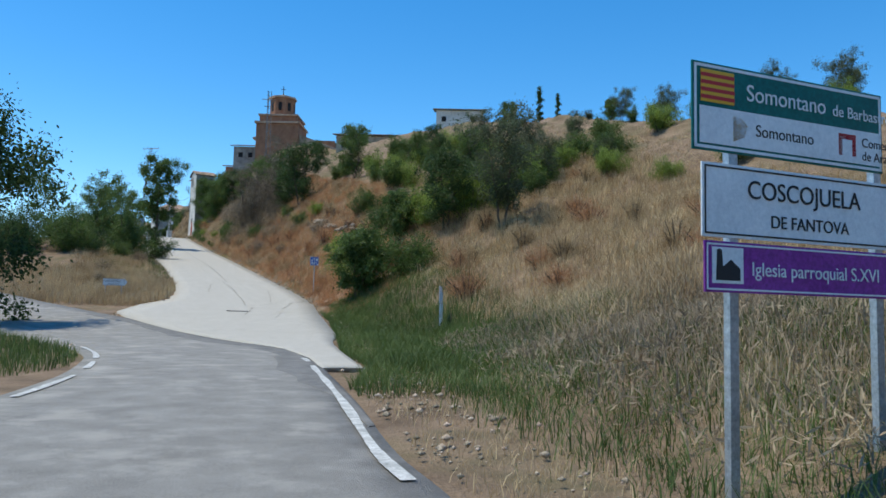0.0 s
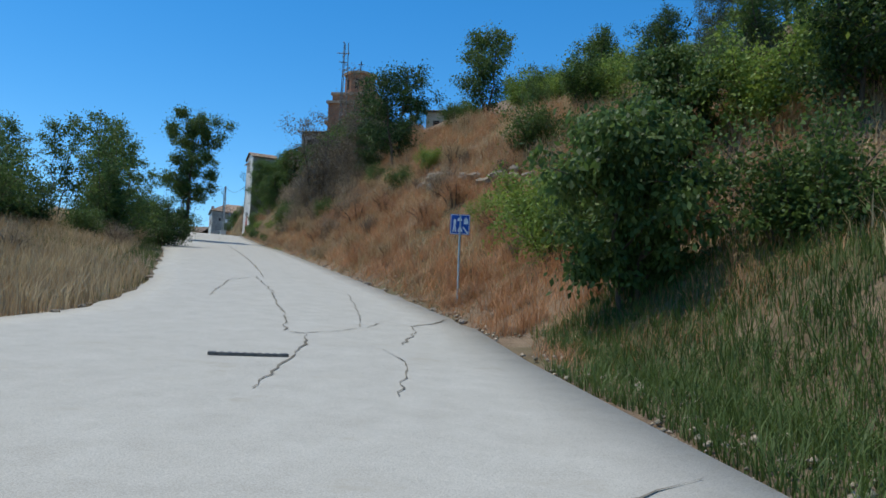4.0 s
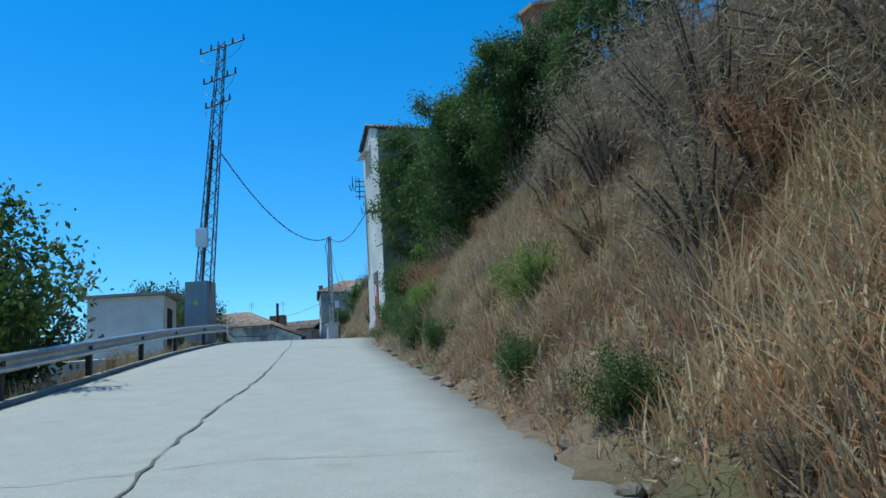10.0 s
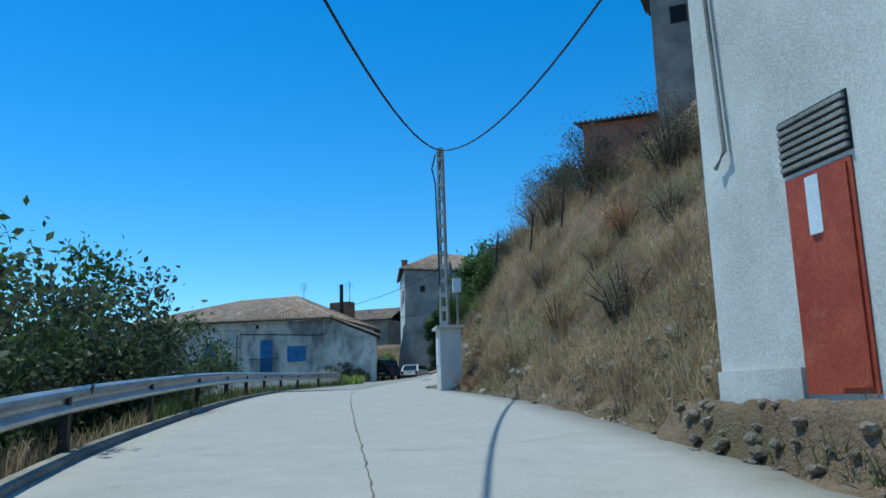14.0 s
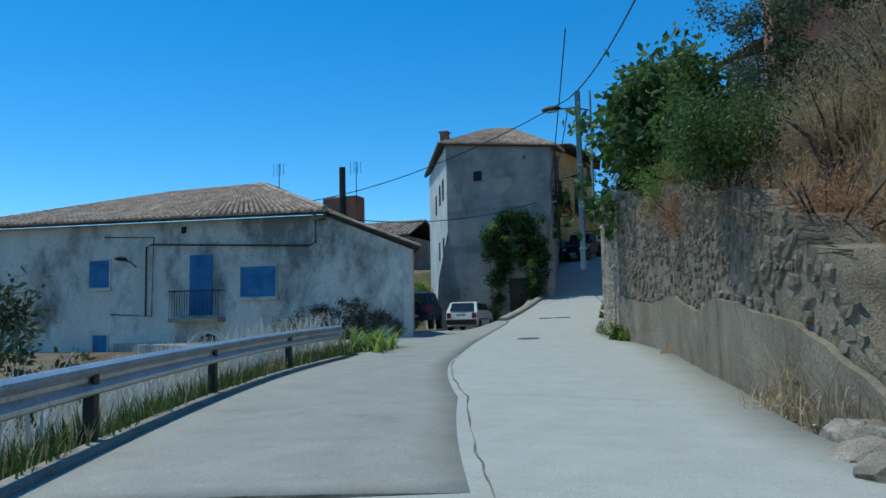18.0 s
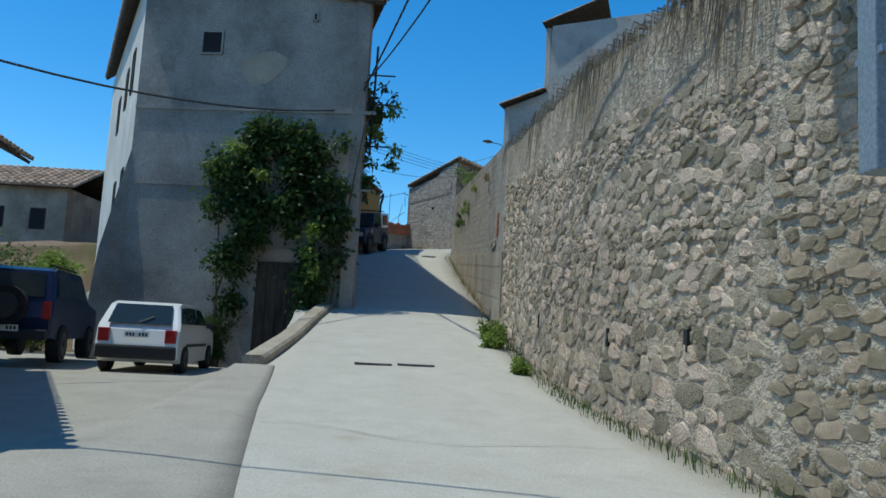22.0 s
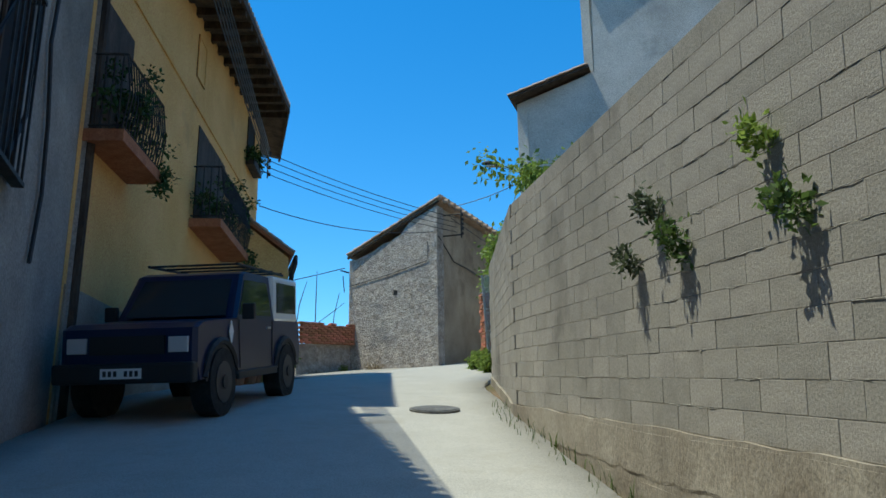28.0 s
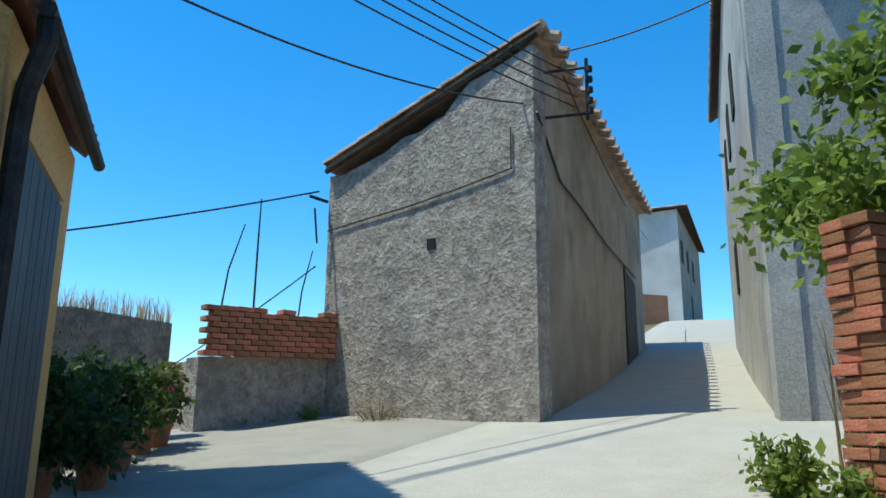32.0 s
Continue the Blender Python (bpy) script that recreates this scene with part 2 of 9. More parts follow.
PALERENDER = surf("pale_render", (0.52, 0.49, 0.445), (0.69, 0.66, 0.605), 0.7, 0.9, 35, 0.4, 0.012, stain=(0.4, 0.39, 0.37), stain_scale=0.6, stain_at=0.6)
WHITEWASH = surf("stained_whitewash", (0.5, 0.465, 0.4), (0.7, 0.655, 0.57), 0.6, 0.9, 30, 0.4, 0.012, stain=(0.2, 0.19, 0.175), stain_scale=0.45, stain_at=0.47, stretch=(1, 1, 0.55))
CORNERRENDER = surf("weathered_grey_render", (0.36, 0.335, 0.3), (0.52, 0.49, 0.445), 0.6, 0.9, 30, 0.45, 0.014, stain=(0.27, 0.255, 0.235), stain_scale=0.5, stain_at=0.55)
REDRENDER = surf("red_brick_face", (0.34, 0.13, 0.085), (0.46, 0.2, 0.13), 1.2, 0.92, 30, 0.4, 0.012, stain=(0.24, 0.12, 0.09), stain_scale=0.5)
OCHRE = surf("ochre_paint", (0.64, 0.37, 0.12), (0.76, 0.47, 0.18), 0.8, 0.85, 35, 0.3, 0.01, stain=(0.54, 0.33, 0.13), stain_scale=0.5, stain_at=0.58)
BRICK = surf("red_brick", (0.34, 0.12, 0.06), (0.55, 0.24, 0.13), 4, 0.9, 50, 0.5, 0.015, each=0.3)
BRICKWALL = surf("church_brick", (0.22, 0.1, 0.06), (0.33, 0.17, 0.1), 0.8, 0.9, 20, 0.4, 0.02)
TILE = surf("clay_tile", (0.3, 0.2, 0.13), (0.48, 0.36, 0.26), 1.5, 0.9, 25, 0.5, 0.02, island=0.3)
GALV = surf("galvanised_steel", (0.36, 0.38, 0.4), (0.52, 0.54, 0.56), 2, 0.42, 30, 0.08, 0.002, metal=0.7)
BOXGREY = surf("grey_blue_paint", (0.18, 0.22, 0.25), (0.24, 0.28, 0.31), 1.5, 0.5, 40, 0.1, 0.003)
LATTICE = surf("pylon_steel", (0.1, 0.1, 0.105), (0.2, 0.2, 0.205), 4, 0.6, 40, 0.1, 0.003, metal=0.4)
IRON = surf("wrought_iron", (0.02, 0.02, 0.02), (0.06, 0.055, 0.05), 6, 0.6, 50, 0.1, 0.003, metal=0.3)
GRATE = surf("cast_iron_grate", (0.09, 0.085, 0.08), (0.2, 0.19, 0.17), 8, 0.7, 60, 0.3, 0.004, metal=0.3)
DARKWOOD = surf("dark_wood", (0.03, 0.022, 0.016), (0.09, 0.065, 0.045), 5, 0.8, 40, 0.4, 0.006, stretch=(1, 1, 0.2))
GREYDOOR = surf("grey_blue_boards", (0.05, 0.07, 0.08), (0.09, 0.12, 0.13), 3, 0.6, 40, 0.2, 0.004, stretch=(1, 1, 0.2))
BLUEPAINT = surf("blue_shutter_paint", (0.03, 0.1, 0.24), (0.06, 0.18, 0.36), 2, 0.6, 40, 0.15, 0.004)
REDPAINT = surf("rusty_red_paint", (0.3, 0.045, 0.02), (0.42, 0.085, 0.04), 2.5, 0.6, 30, 0.2, 0.004, stain=(0.36, 0.2, 0.13), stain_scale=1.6, stain_at=0.6)
POLE = surf("pole_concrete", (0.4, 0.38, 0.34), (0.55, 0.53, 0.48), 1.5, 0.9, 40, 0.3, 0.006)
BARK = surf("bark", (0.06, 0.045, 0.033), (0.16, 0.125, 0.09), 6, 0.95, 30, 0.9, 0.03, stretch=(1, 1, 0.3))
TERRACOTTA = surf("terracotta", (0.3, 0.11, 0.05), (0.42, 0.18, 0.09), 4, 0.85, 40, 0.2, 0.005)
RUBBER = surf("tyre_rubber", (0.012, 0.012, 0.012), (0.03, 0.03, 0.03), 10, 0.85, 80, 0.3, 0.004)
CABLE = plain("cable_black", (0.02, 0.02, 0.022), 0.6)
# DARK: flat black put on openings and holes to paint their unlit depth
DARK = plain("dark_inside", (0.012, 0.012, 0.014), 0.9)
GLASS = plain("window_glass", (0.02, 0.03, 0.035), 0.06)
CARWHITE = plain("car_white", (0.72, 0.72, 0.7), 0.3, 0, 0.6)
CARBLUE = plain("car_dark_blue", (0.003, 0.011, 0.05), 0.35, 0, 0.05)
CARBLACK = plain("black_plastic", (0.015, 0.015, 0.016), 0.6)
REDLAMP = plain("red_lamp_glass", (0.35, 0.01, 0.012), 0.2, 0, 0.5)
LAMPGLASS = plain("lamp_glass", (0.5, 0.5, 0.5), 0.15)
ALLOY = plain("wheel_silver", (0.05, 0.05, 0.055), 0.55, 0.5)
PLATE = plain("plate_white", (0.7, 0.7, 0.68), 0.5)
INK = plain("black_ink", (0.015, 0.015, 0.017), 0.6)
SIGNWHITE = surf("sign_white", (0.68, 0.7, 0.72), (0.78, 0.79, 0.8), 3, 0.4, 30, 0.03, 0.001)
SIGNGREEN = surf("sign_green", (0.0, 0.1, 0.085), (0.005, 0.13, 0.11), 3, 0.4, 30, 0.03, 0.001)
SIGNPURPLE = surf("sign_purple", (0.2, 0.03, 0.24), (0.26, 0.05, 0.3), 3, 0.4, 30, 0.03, 0.001)
SIGNBLUE = surf("sign_blue", (0.01, 0.06, 0.3), (0.015, 0.09, 0.38), 3, 0.4, 30, 0.03, 0.001)
FLAGRED = plain("flag_red", (0.5, 0.02, 0.02), 0.5)
FLAGYELLOW = plain("flag_yellow", (0.75, 0.4, 0.02), 0.5)
PINK = plain("pink_petal", (0.6, 0.05, 0.16), 0.6)
LEAF_DARK = leafy("leaf_dark_green", (0.022, 0.045, 0.013), (0.095, 0.155, 0.042))
LEAF_MID = leafy("leaf_green", (0.04, 0.072, 0.016), (0.16, 0.235, 0.06))
LEAF_BRIGHT = leafy("leaf_bright_green", (0.11, 0.17, 0.025), (0.34, 0.43, 0.09))
LEAF_OLIVE = leafy("leaf_olive", (0.045, 0.06, 0.03), (0.15, 0.175, 0.09))
BRUSH = leafy("dry_brush", (0.17, 0.125, 0.085), (0.48, 0.38, 0.25), 0.25, 0.8)
STRAW = leafy("dry_straw", (0.25, 0.16, 0.08), (0.66, 0.51, 0.3), 0.3, 0.8)
RUSSET = leafy("russet_grass", (0.29, 0.135, 0.065), (0.62, 0.35, 0.185), 0.3, 0.8)
GRASS = leafy("green_grass", (0.04, 0.075, 0.015), (0.13, 0.18, 0.045), 0.35, 0.6)
PETAL = leafy("pale_flower_heads", (0.5, 0.45, 0.36), (0.7, 0.67, 0.6), 0.3, 0.8)

THICKET = leafy("dark_thicket", (0.07, 0.057, 0.042), (0.27, 0.215, 0.145), 0.25, 0.8)
ROCK = surf("hill_rock", (0.2, 0.16, 0.115), (0.4, 0.33, 0.25), 2.0, 0.95, 30, 0.8, 0.03, each=0.25)
EARTHWALL = surf("earth_stained_concrete", (0.195, 0.148, 0.097), (0.335, 0.265, 0.185), 1.1, 0.95, 40, 0.8, 0.03, stain=(0.12, 0.088, 0.058), stain_scale=0.9, stain_at=0.55, stretch=(1, 1, 0.5))
OCHRESTONE = surf("ochre_stone", (0.36, 0.285, 0.19), (0.54, 0.44, 0.31), 1.6, 0.92, 40, 0.8, 0.03, each=0.35)
EARTHBED = surf("earth_bed", (0.17, 0.128, 0.085), (0.33, 0.255, 0.175), 2.0, 0.95, 30, 0.9, 0.04)
RUBBLE = surf("brown_rubble", (0.14, 0.107, 0.073), (0.29, 0.23, 0.163), 3.0, 0.95, 40, 0.7, 0.02, each=0.3)
RUBBLE_REST = surf("brown_rubble_rest", (0.14, 0.107, 0.073), (0.29, 0.23, 0.163), 3.0, 0.95, 40, 0.7, 0.02, island=0.3)

# ---- the lie of the land: the road's middle line with its height and half widths to each side
ROADK = np.array([
    (3.5, -22, -0.1, 3.8, 1.2), (0, 0, 0, 4.0, 1.1), (-2.5, 9.9, 0.1, 3.6, 1.3), (-5.4, 20.7, 0.19, 4.2, 2.7),
    (-8, 31.7, 0.48, 7, 3.0), (-12.3, 46.3, 1.92, 4.4, 3.3), (-17.7, 60.4, 4.0, 4.6, 2.2), (-24, 74.8, 6.07, 5.2, 1.8),
    (-29.5, 87.5, 7.63, 5.4, 1.8), (-35, 99.6, 9.32, 4.7, 1.9), (-40.7, 110.2, 10.94, 3.5, 2.5), (-45.3, 118.6, 12.02, 3.0, 3.8),
    (-51.5, 130, 12.76, 2.6, 4.3), (-57.2, 141, 13.15, 2.5, 3.9), (-60.9, 150.6, 13.4, 2.6, 3.85), (-62.2, 158.2, 13.7, 2.4, 3.2),
    (-62.4, 168.4, 14.37, 2.0, 2.2), (-62.6, 178, 16.1, 2.6, 1.8), (-62.9, 189.1, 18.23, 3.2, 1.9), (-61.9, 196.5, 19.3, 3.6, 2.2), (-56, 209, 21.3, 2.4, 2.6)])
LAST = np.array([(-50.8, 220, 23.75, 2.2, 2.2), (-45, 232, 26.0, 2.2, 2.2), (-39, 244, 27.7, 2.4, 2.4)])
ROADK = np.vstack([ROADK, LAST])


def smooth_line(k, step=40):
    out = []
    for i in range(len(k) - 1):
        a, b, c, d = k[max(i - 1, 0)], k[i], k[i + 1], k[min(i + 2, len(k) - 1)]
        for u in np.arange(0, 1, 1 / step):
            out.append(0.5 * (2 * b + (c - a) * u + (2 * a - 5 * b + 4 * c - d) * u**2 + (3 * b - a - 3 * c + d) * u**3))
    return np.array(out + [k[-1]])


RL = smooth_line(ROADK, 24)
_h = np.gradient(RL[:, :2], axis=0)
_h /= np.linalg.norm(_h, axis=1)[:, None]
RSIDE = np.stack([_h[:, 1], -_h[:, 0]], 1)


def near(x, y):
    """The nearest road sample of each point, and the distance to its right."""
    x, y = np.atleast_1d(np.asarray(x, float)), np.atleast_1d(np.asarray(y, float))
    idx = np.empty(len(x), int)
    for a in range(0, len(x), 20000):
        d2 = (x[a:a + 20000, None] - RL[None, :, 0]) ** 2 + (y[a:a + 20000, None] - RL[None, :, 1]) ** 2
        idx[a:a + 20000] = d2.argmin(1)
    d = (x - RL[idx, 0]) * RSIDE[idx, 0] + (y - RL[idx, 1]) * RSIDE[idx, 1]
    return idx, d


SLOPE = np.gradient(RL[:, 2]) / np.maximum(np.linalg.norm(np.gradient(RL[:, :2], axis=0), axis=1), 1e-6)


def road_z(x, y, i):
    """Height of the road abreast of each point, without steps between the samples."""
    along_ = (x - RL[i, 0]) * -RSIDE[i, 1] + (y - RL[i, 1]) * RSIDE[i, 0]
    return RL[i, 2] + SLOPE[i] * np.clip(along_, -1.5, 1.5)


def wob(x, y):
    return 0.5 * np.sin(0.31 * x + 1.3 * np.sin(0.17 * y)) + 0.35 * np.sin(0.53 * y + 2.0 + np.sin(0.4 * x)) + 0.2 * np.sin(1.3 * x + 0.9 * y) + 0.15 * np.sin(2.1 * y - 1.7 * x)


RK = [-20, 20, 32, 45, 60, 90, 118, 135, 146, 157, 162, 192, 196, 240]


def ground_z(x, y):
    """Height of the ground."""
    x, y = np.atleast_1d(np.asarray(x, float)), np.atleast_1d(np.asarray(y, float))
    i, d = near(x, y)
    yy, zr = RL[i, 1], road_z(x, y, i)
    verge = np.interp(yy, [-20, 20, 32, 45, 60, 90, 118, 135, 144.2, 146, 157, 162, 192, 196], [2.0, 2.5, 2, 0.6, 0.3, 0.3, 0.4, 0.5, 0.55, 1.9, 1.7, 1.2, 0.9, 1])
    m1 = np.interp(yy, RK, [0.3, 0.32, 0.45, 0.75, 0.95, 1.05, 1.0, 1.15, 2.4, 3.2, 4.0, 2.6, 0.05, 0.05])
    w1 = np.interp(yy, RK, [9, 9, 8, 8, 8, 8, 7, 5, 1.4, 1.1, 1.0, 1.0, 1, 1])
    m2 = np.interp(yy, RK, [0.36, 0.38, 0.42, 0.42, 0.42, 0.5, 0.55, 0.7, 0.9, 0.8, 0.55, 0.3, 0.1, 0.05])
    e = np.maximum(d - RL[i, 4] - verge, 0)
    hr = m1 * np.minimum(e, w1) + m2 * np.clip(e - w1, 0, 19) + 0.06 * np.clip(e - w1 - 19, 0, 60)
    hr = hr - 0.3 * np.clip(e - w1 - 100, 0, 150)
    hr += 0.07 * np.clip((d - RL[i, 4]) / 0.4, 0, 1) + wob(x, y) * np.clip(e / 5, 0, 1) * np.where(yy > 150, 0.15, 0.55)
    g = np.maximum(-d - RL[i, 3] - 0.35, 0)
    s1 = np.interp(yy, [-20, 40, 51, 59, 80, 92, 120, 150, 158, 240], [-0.01, -0.02, -0.02, 0.2, 0.2, -0.3, -0.35, -0.6, -0.02, -0.02])
    hl = s1 * np.minimum(g, 6) - 0.06 * np.clip(g - 6, 0, 150) + wob(x, y) * np.clip(g / 6, 0, 1) * np.where(yy < 52, 0.05, 0.3) - np.where(yy < 52, 0.05, 0.0) * np.clip(g, 0, 1)
    z = zr + hr + hl - 0.06
    yard = (y > 157.5) & (y < 186) & (x < -64.2) & (x > -110)
    z = np.where(yard, np.where(x < -64.6, 13.55, z), z)
    return z


def gz(x, y):
    return float(ground_z(x, y)[0])


def beside(y, d):
    """The place d metres right of the road's middle where the road has reached y."""
    i = int(np.argmin(abs(RL[:, 1] - y)))
    px, py = RL[i, 0] + RSIDE[i, 0] * d, RL[i, 1] + RSIDE[i, 1] * d
    return px, py, gz(px, py)


def level(x, y):
    i, _ = near(x, y)
    return float(road_z(np.array([x]), np.array([y]), i)[0])


def axis_steps(a, b, fine, far):
    xs = list(np.arange(a, b + 1e-6, fine))
    step, lo, hi = fine, [], []
    p, q = a, xs[-1]
    while p > -far:
        step *= 1.35
        p, q = p - step, q + step
        lo.append(p)
        hi.append(q)
    return np.array(lo[::-1] + xs + hi)


gxs, gys = axis_steps(-98, 34, 0.75, 1800), axis_steps(-24, 236, 0.75, 1800)
GX, GY = np.meshgrid(gxs, gys)
GZ = ground_z(GX.ravel(), GY.ravel())
nx, ny = len(gxs), len(gys)
gi = np.arange(nx * ny).reshape(ny, nx)
gme = np_mesh("ground", np.stack([GX.ravel(), GY.ravel(), GZ], 1), np.stack([gi[:-1, :-1], gi[:-1, 1:], gi[1:, 1:], gi[1:, :-1]], -1).reshape(-1, 4))
gme.polygons.foreach_set("use_smooth", np.ones(len(gme.polygons), bool))
tagged(part("ground", gme, EARTH), "dry brown hillside earth with sparse grass", "ground", kind="structure")


def strip(name, lefts, rights, lift, material, cross=6, skirt=0.25):
    """A road surface between two edges."""
    vs, fs, n = [], [], cross + 3
    for a, b in zip(lefts, rights):
        row = [np.array(a) + (np.array(b) - np.array(a)) * j / cross for j in range(cross + 1)]
        pts = [(p[0], p[1], level(p[0], p[1]) + lift + min(0.03, 0.01 * math.dist(a, b)) * math.sin(math.pi * j / cross)) for j, p in enumerate(row)]
        pts = [(pts[0][0], pts[0][1], pts[0][2] - skirt)] + pts + [(pts[-1][0], pts[-1][1], pts[-1][2] - skirt)]
        vs += pts
    for i in range(len(lefts) - 1):
        fs += [(i * n + j, i * n + j + 1, (i + 1) * n + j + 1, (i + 1) * n + j) for j in range(n - 1)]
    fs += [(0, j, j + 1, n - 1) for j in range(1, n - 2)]
    return part(name, np_mesh(name, vs, fs), material)


def resample(pts, step=1.2):
    out = []
    for a, b in zip(pts[:-1], pts[1:]):
        n = max(1, int(math.dist(a, b) / step))
        out += [tuple(np.array(a) + (np.array(b) - np.array(a)) * i / n) for i in range(n)]
    return out + [pts[-1]]


# asphalt lane that bends away to the left
AR = [(3.4, -22), (0.9, 0), (0.2, 4.6), (-0.5, 7), (-1.2, 10), (-2.2, 14), (-3.4, 18.5), (-4.8, 21.8), (-7.6, 25.6), (-10.6, 29.6), (-14, 33.6), (-21, 39.2), (-27.4, 43.4), (-48, 54)]
AL = [(-2.8, -22), (-4.6, 0), (-5.0, 4), (-5.5, 8), (-6.2, 11.5), (-7, 14.2), (-8.6, 18), (-10.6, 21), (-13, 24), (-15.8, 27), (-18.6, 29.8), (-25, 33.6), (-35, 38.4), (-52, 44)]
curve = lambda pts: [tuple(q) for q in smooth_line(np.array(pts, float), 6)]
tagged(strip("road_asphalt", curve(AL), curve(AR), 0.0, ASPHALT), "worn patched grey asphalt lane", "road", kind="structure")
# pale concrete street that climbs into the village
apron_l = [(-2.62, 15.6), (-2.95, 16.6), (-3.5, 18.7), (-4.7, 21.7), (-6.4, 24.4), (-8.6, 27.0), (-11, 30), (-13.8, 33.4), (-16.0, 36.4), (-16.4, 40)]
apron_r = [(-1.75, 15.7), (-1.85, 16.3), (-2.4, 18.2), (-3.2, 21.2), (-3.7, 24.2), (-4.2, 27.2), (-4.7, 30.2), (-5.4, 33.4), (-6.1, 36.8), (-7.2, 40.5)]
keep = RL[:, 1] > 43.5
cl = apron_l + [tuple(p) for p in (RL[keep, :2] - RSIDE[keep] * RL[keep, 3:4])]
wall_side = np.interp(RL[keep, 1], [145, 149, 153, 157.3, 160.2, 162.5], [0, 0.8, 1.3, 1.3, 0.55, 0])
cr = apron_r + [tuple(p) for p in (RL[keep, :2] + RSIDE[keep] * (RL[keep, 4:5] + wall_side[:, None]))]
jag = lambda p, k: (p[0] + (0.07 * math.sin(k * 1.7) + 0.04 * math.sin(k * 4.3)) * (1.0 if p[1] < 142 else 0.15), p[1])
road = strip("road_concrete", [jag(p, i) for i, p in enumerate(cl)], [jag(p, i + 50) for i, p in enumerate(cr)], 0.03, CONCRETE, 8)
corner = (RL[:, 1] > 198.5) & (RL[:, 1] < 207)
corner_l, corner_r = RL[corner, :2] - RSIDE[corner] * (RL[corner, 3:4] + 4.5), RL[corner, :2] - RSIDE[corner] * (RL[corner, 3:4] - 0.4)
tagged(strip("pavement_corner", [tuple(p) for p in corner_l], [tuple(p) for p in corner_r], 0.012, YARDCONC), "dusty concrete apron before the stone house", "pavement", kind="structure")
tagged(road, "cracked pale concrete village street", "road", kind="structure")
# yard in front of the tall house, and the ledge under the pylon
yard = Shape()
yrow = [(157.2, -67.5, -64.2, 13.62), (159, -71, -64.2, 13.74), (162, -80, -64.15, 13.88), (165, -90, -64.15, 13.97), (168.4, -90, -64.2, 14.0), (174.4, -90, -64.4, 14.0), (178, -90, -66, 14.0)]
for (y0, l0, r0, z0), (y1, l1, r1, z1) in zip(yrow[:-1], yrow[1:]):
    yard.add([(l0, y0, z0), (r0, y0, z0), (r1, y1, z1), (l1, y1, z1), (l0, y0, z0 - 0.4), (r0, y0, z0 - 0.4), (r1, y1, z1 - 0.4), (l1, y1, z1 - 0.4)], [(0, 1, 2, 3), (4, 5, 1, 0), (1, 5, 6, 2), (7, 4, 0, 3)])
tagged(part("pavement_yard", yard, YARDCONC), "dusty pale concrete yard before the houses", "pavement", kind="structure")
ledge = Shape().prism([(-44.9, 112.6, 11.36), (-47.4, 118.4, 11.95), (-50.2, 117.4, 11.9), (-53.5, 112.8, 11.3), (-49, 108.5, 11.0), (-45.9, 109.6, 11.05)], (0, 0, 0), (0, 0, -0.9))
tagged(part("pavement_ledge", ledge, CONCRETE), "bare concrete ledge under the power pylon", "pavement", kind="structure")
slab_i = [k for k in range(len(RL)) if 142.8 < RL[k, 1] < 168.3]
slab_o = [float(np.interp(RL[k, 1], [131, 144, 148, 155, 160, 165, 168.4], [-0.47, -0.74, -0.85, -0.13, 0.47, 1.3, 1.75])) for k in slab_i]
slab_l = [RL[k, 3] + (-0.05 if RL[k, 1] < 156 else 0.25) for k in slab_i]
slab_n = [(RL[k, 0] - RSIDE[k, 0] * q, RL[k, 1] - RSIDE[k, 1] * q) for k, q in zip(slab_i, slab_l)]
slab_r = [(RL[k, 0] - RSIDE[k, 0] * o, RL[k, 1] - RSIDE[k, 1] * o) for k, o in zip(slab_i, slab_o)]
tagged(strip("pavement_slab", slab_n, slab_r, 0.056, YARDCONC, 6, 0.1), "browner dusty concrete slab beside the street joint", "pavement", kind="structure")
band_r = [p for p in curve(AR) if 8 < p[1] < 36]
band_l = [(p[0] - min(1.0, (p[1] - 7.5) / 9) * (0.55 + 0.5 * math.sin(0.3 * p[1]) ** 2 + 0.12 * math.sin(2.1 * p[1]) + 0.08 * math.sin(5.3 * p[1])), p[1] - 0.5 * min(1.0, (p[1] - 7.5) / 9)) for p in resample(band_r, 0.5)]
band_r = resample(band_r, 0.5)
tagged(strip("road_patch", band_l, band_r, 0.012, DARKASPHALT, 4, 0.02), "dark ragged strip of newer asphalt beside the concrete", "road", kind="structure")
# white edge lines of the lane
for a0, a1, src, off in ((0.0, 18.6, AR, -0.18), (9.5, 20.5, AL, 0.25)):
    pts = [p for p in resample(curve(src), 0.35) if a0 <= p[1] <= a1]
    s = Shape()
    for i in range(len(pts) - 1):
        a, b = Vector((*pts[i], 0)), Vector((*pts[i + 1], 0))
        if (i // 3 * 7) % 11 in (3, 6):
            continue
        side = Vector(((b - a).y, -(b - a).x, 0)).normalized()
        w = 0.055 + 0.012 * math.sin(i * 0.9)
        q = [a + side * (off + w), b + side * (off + w), b + side * (off - w), a + side * (off - w)]
        s.add([(v.x, v.y, level(v.x, v.y) + 0.022) for v in q], [(0, 1, 2, 3)])
    tagged(part("edge_line", s, LINE, None), "worn white road edge line", "road marking", kind="structure")


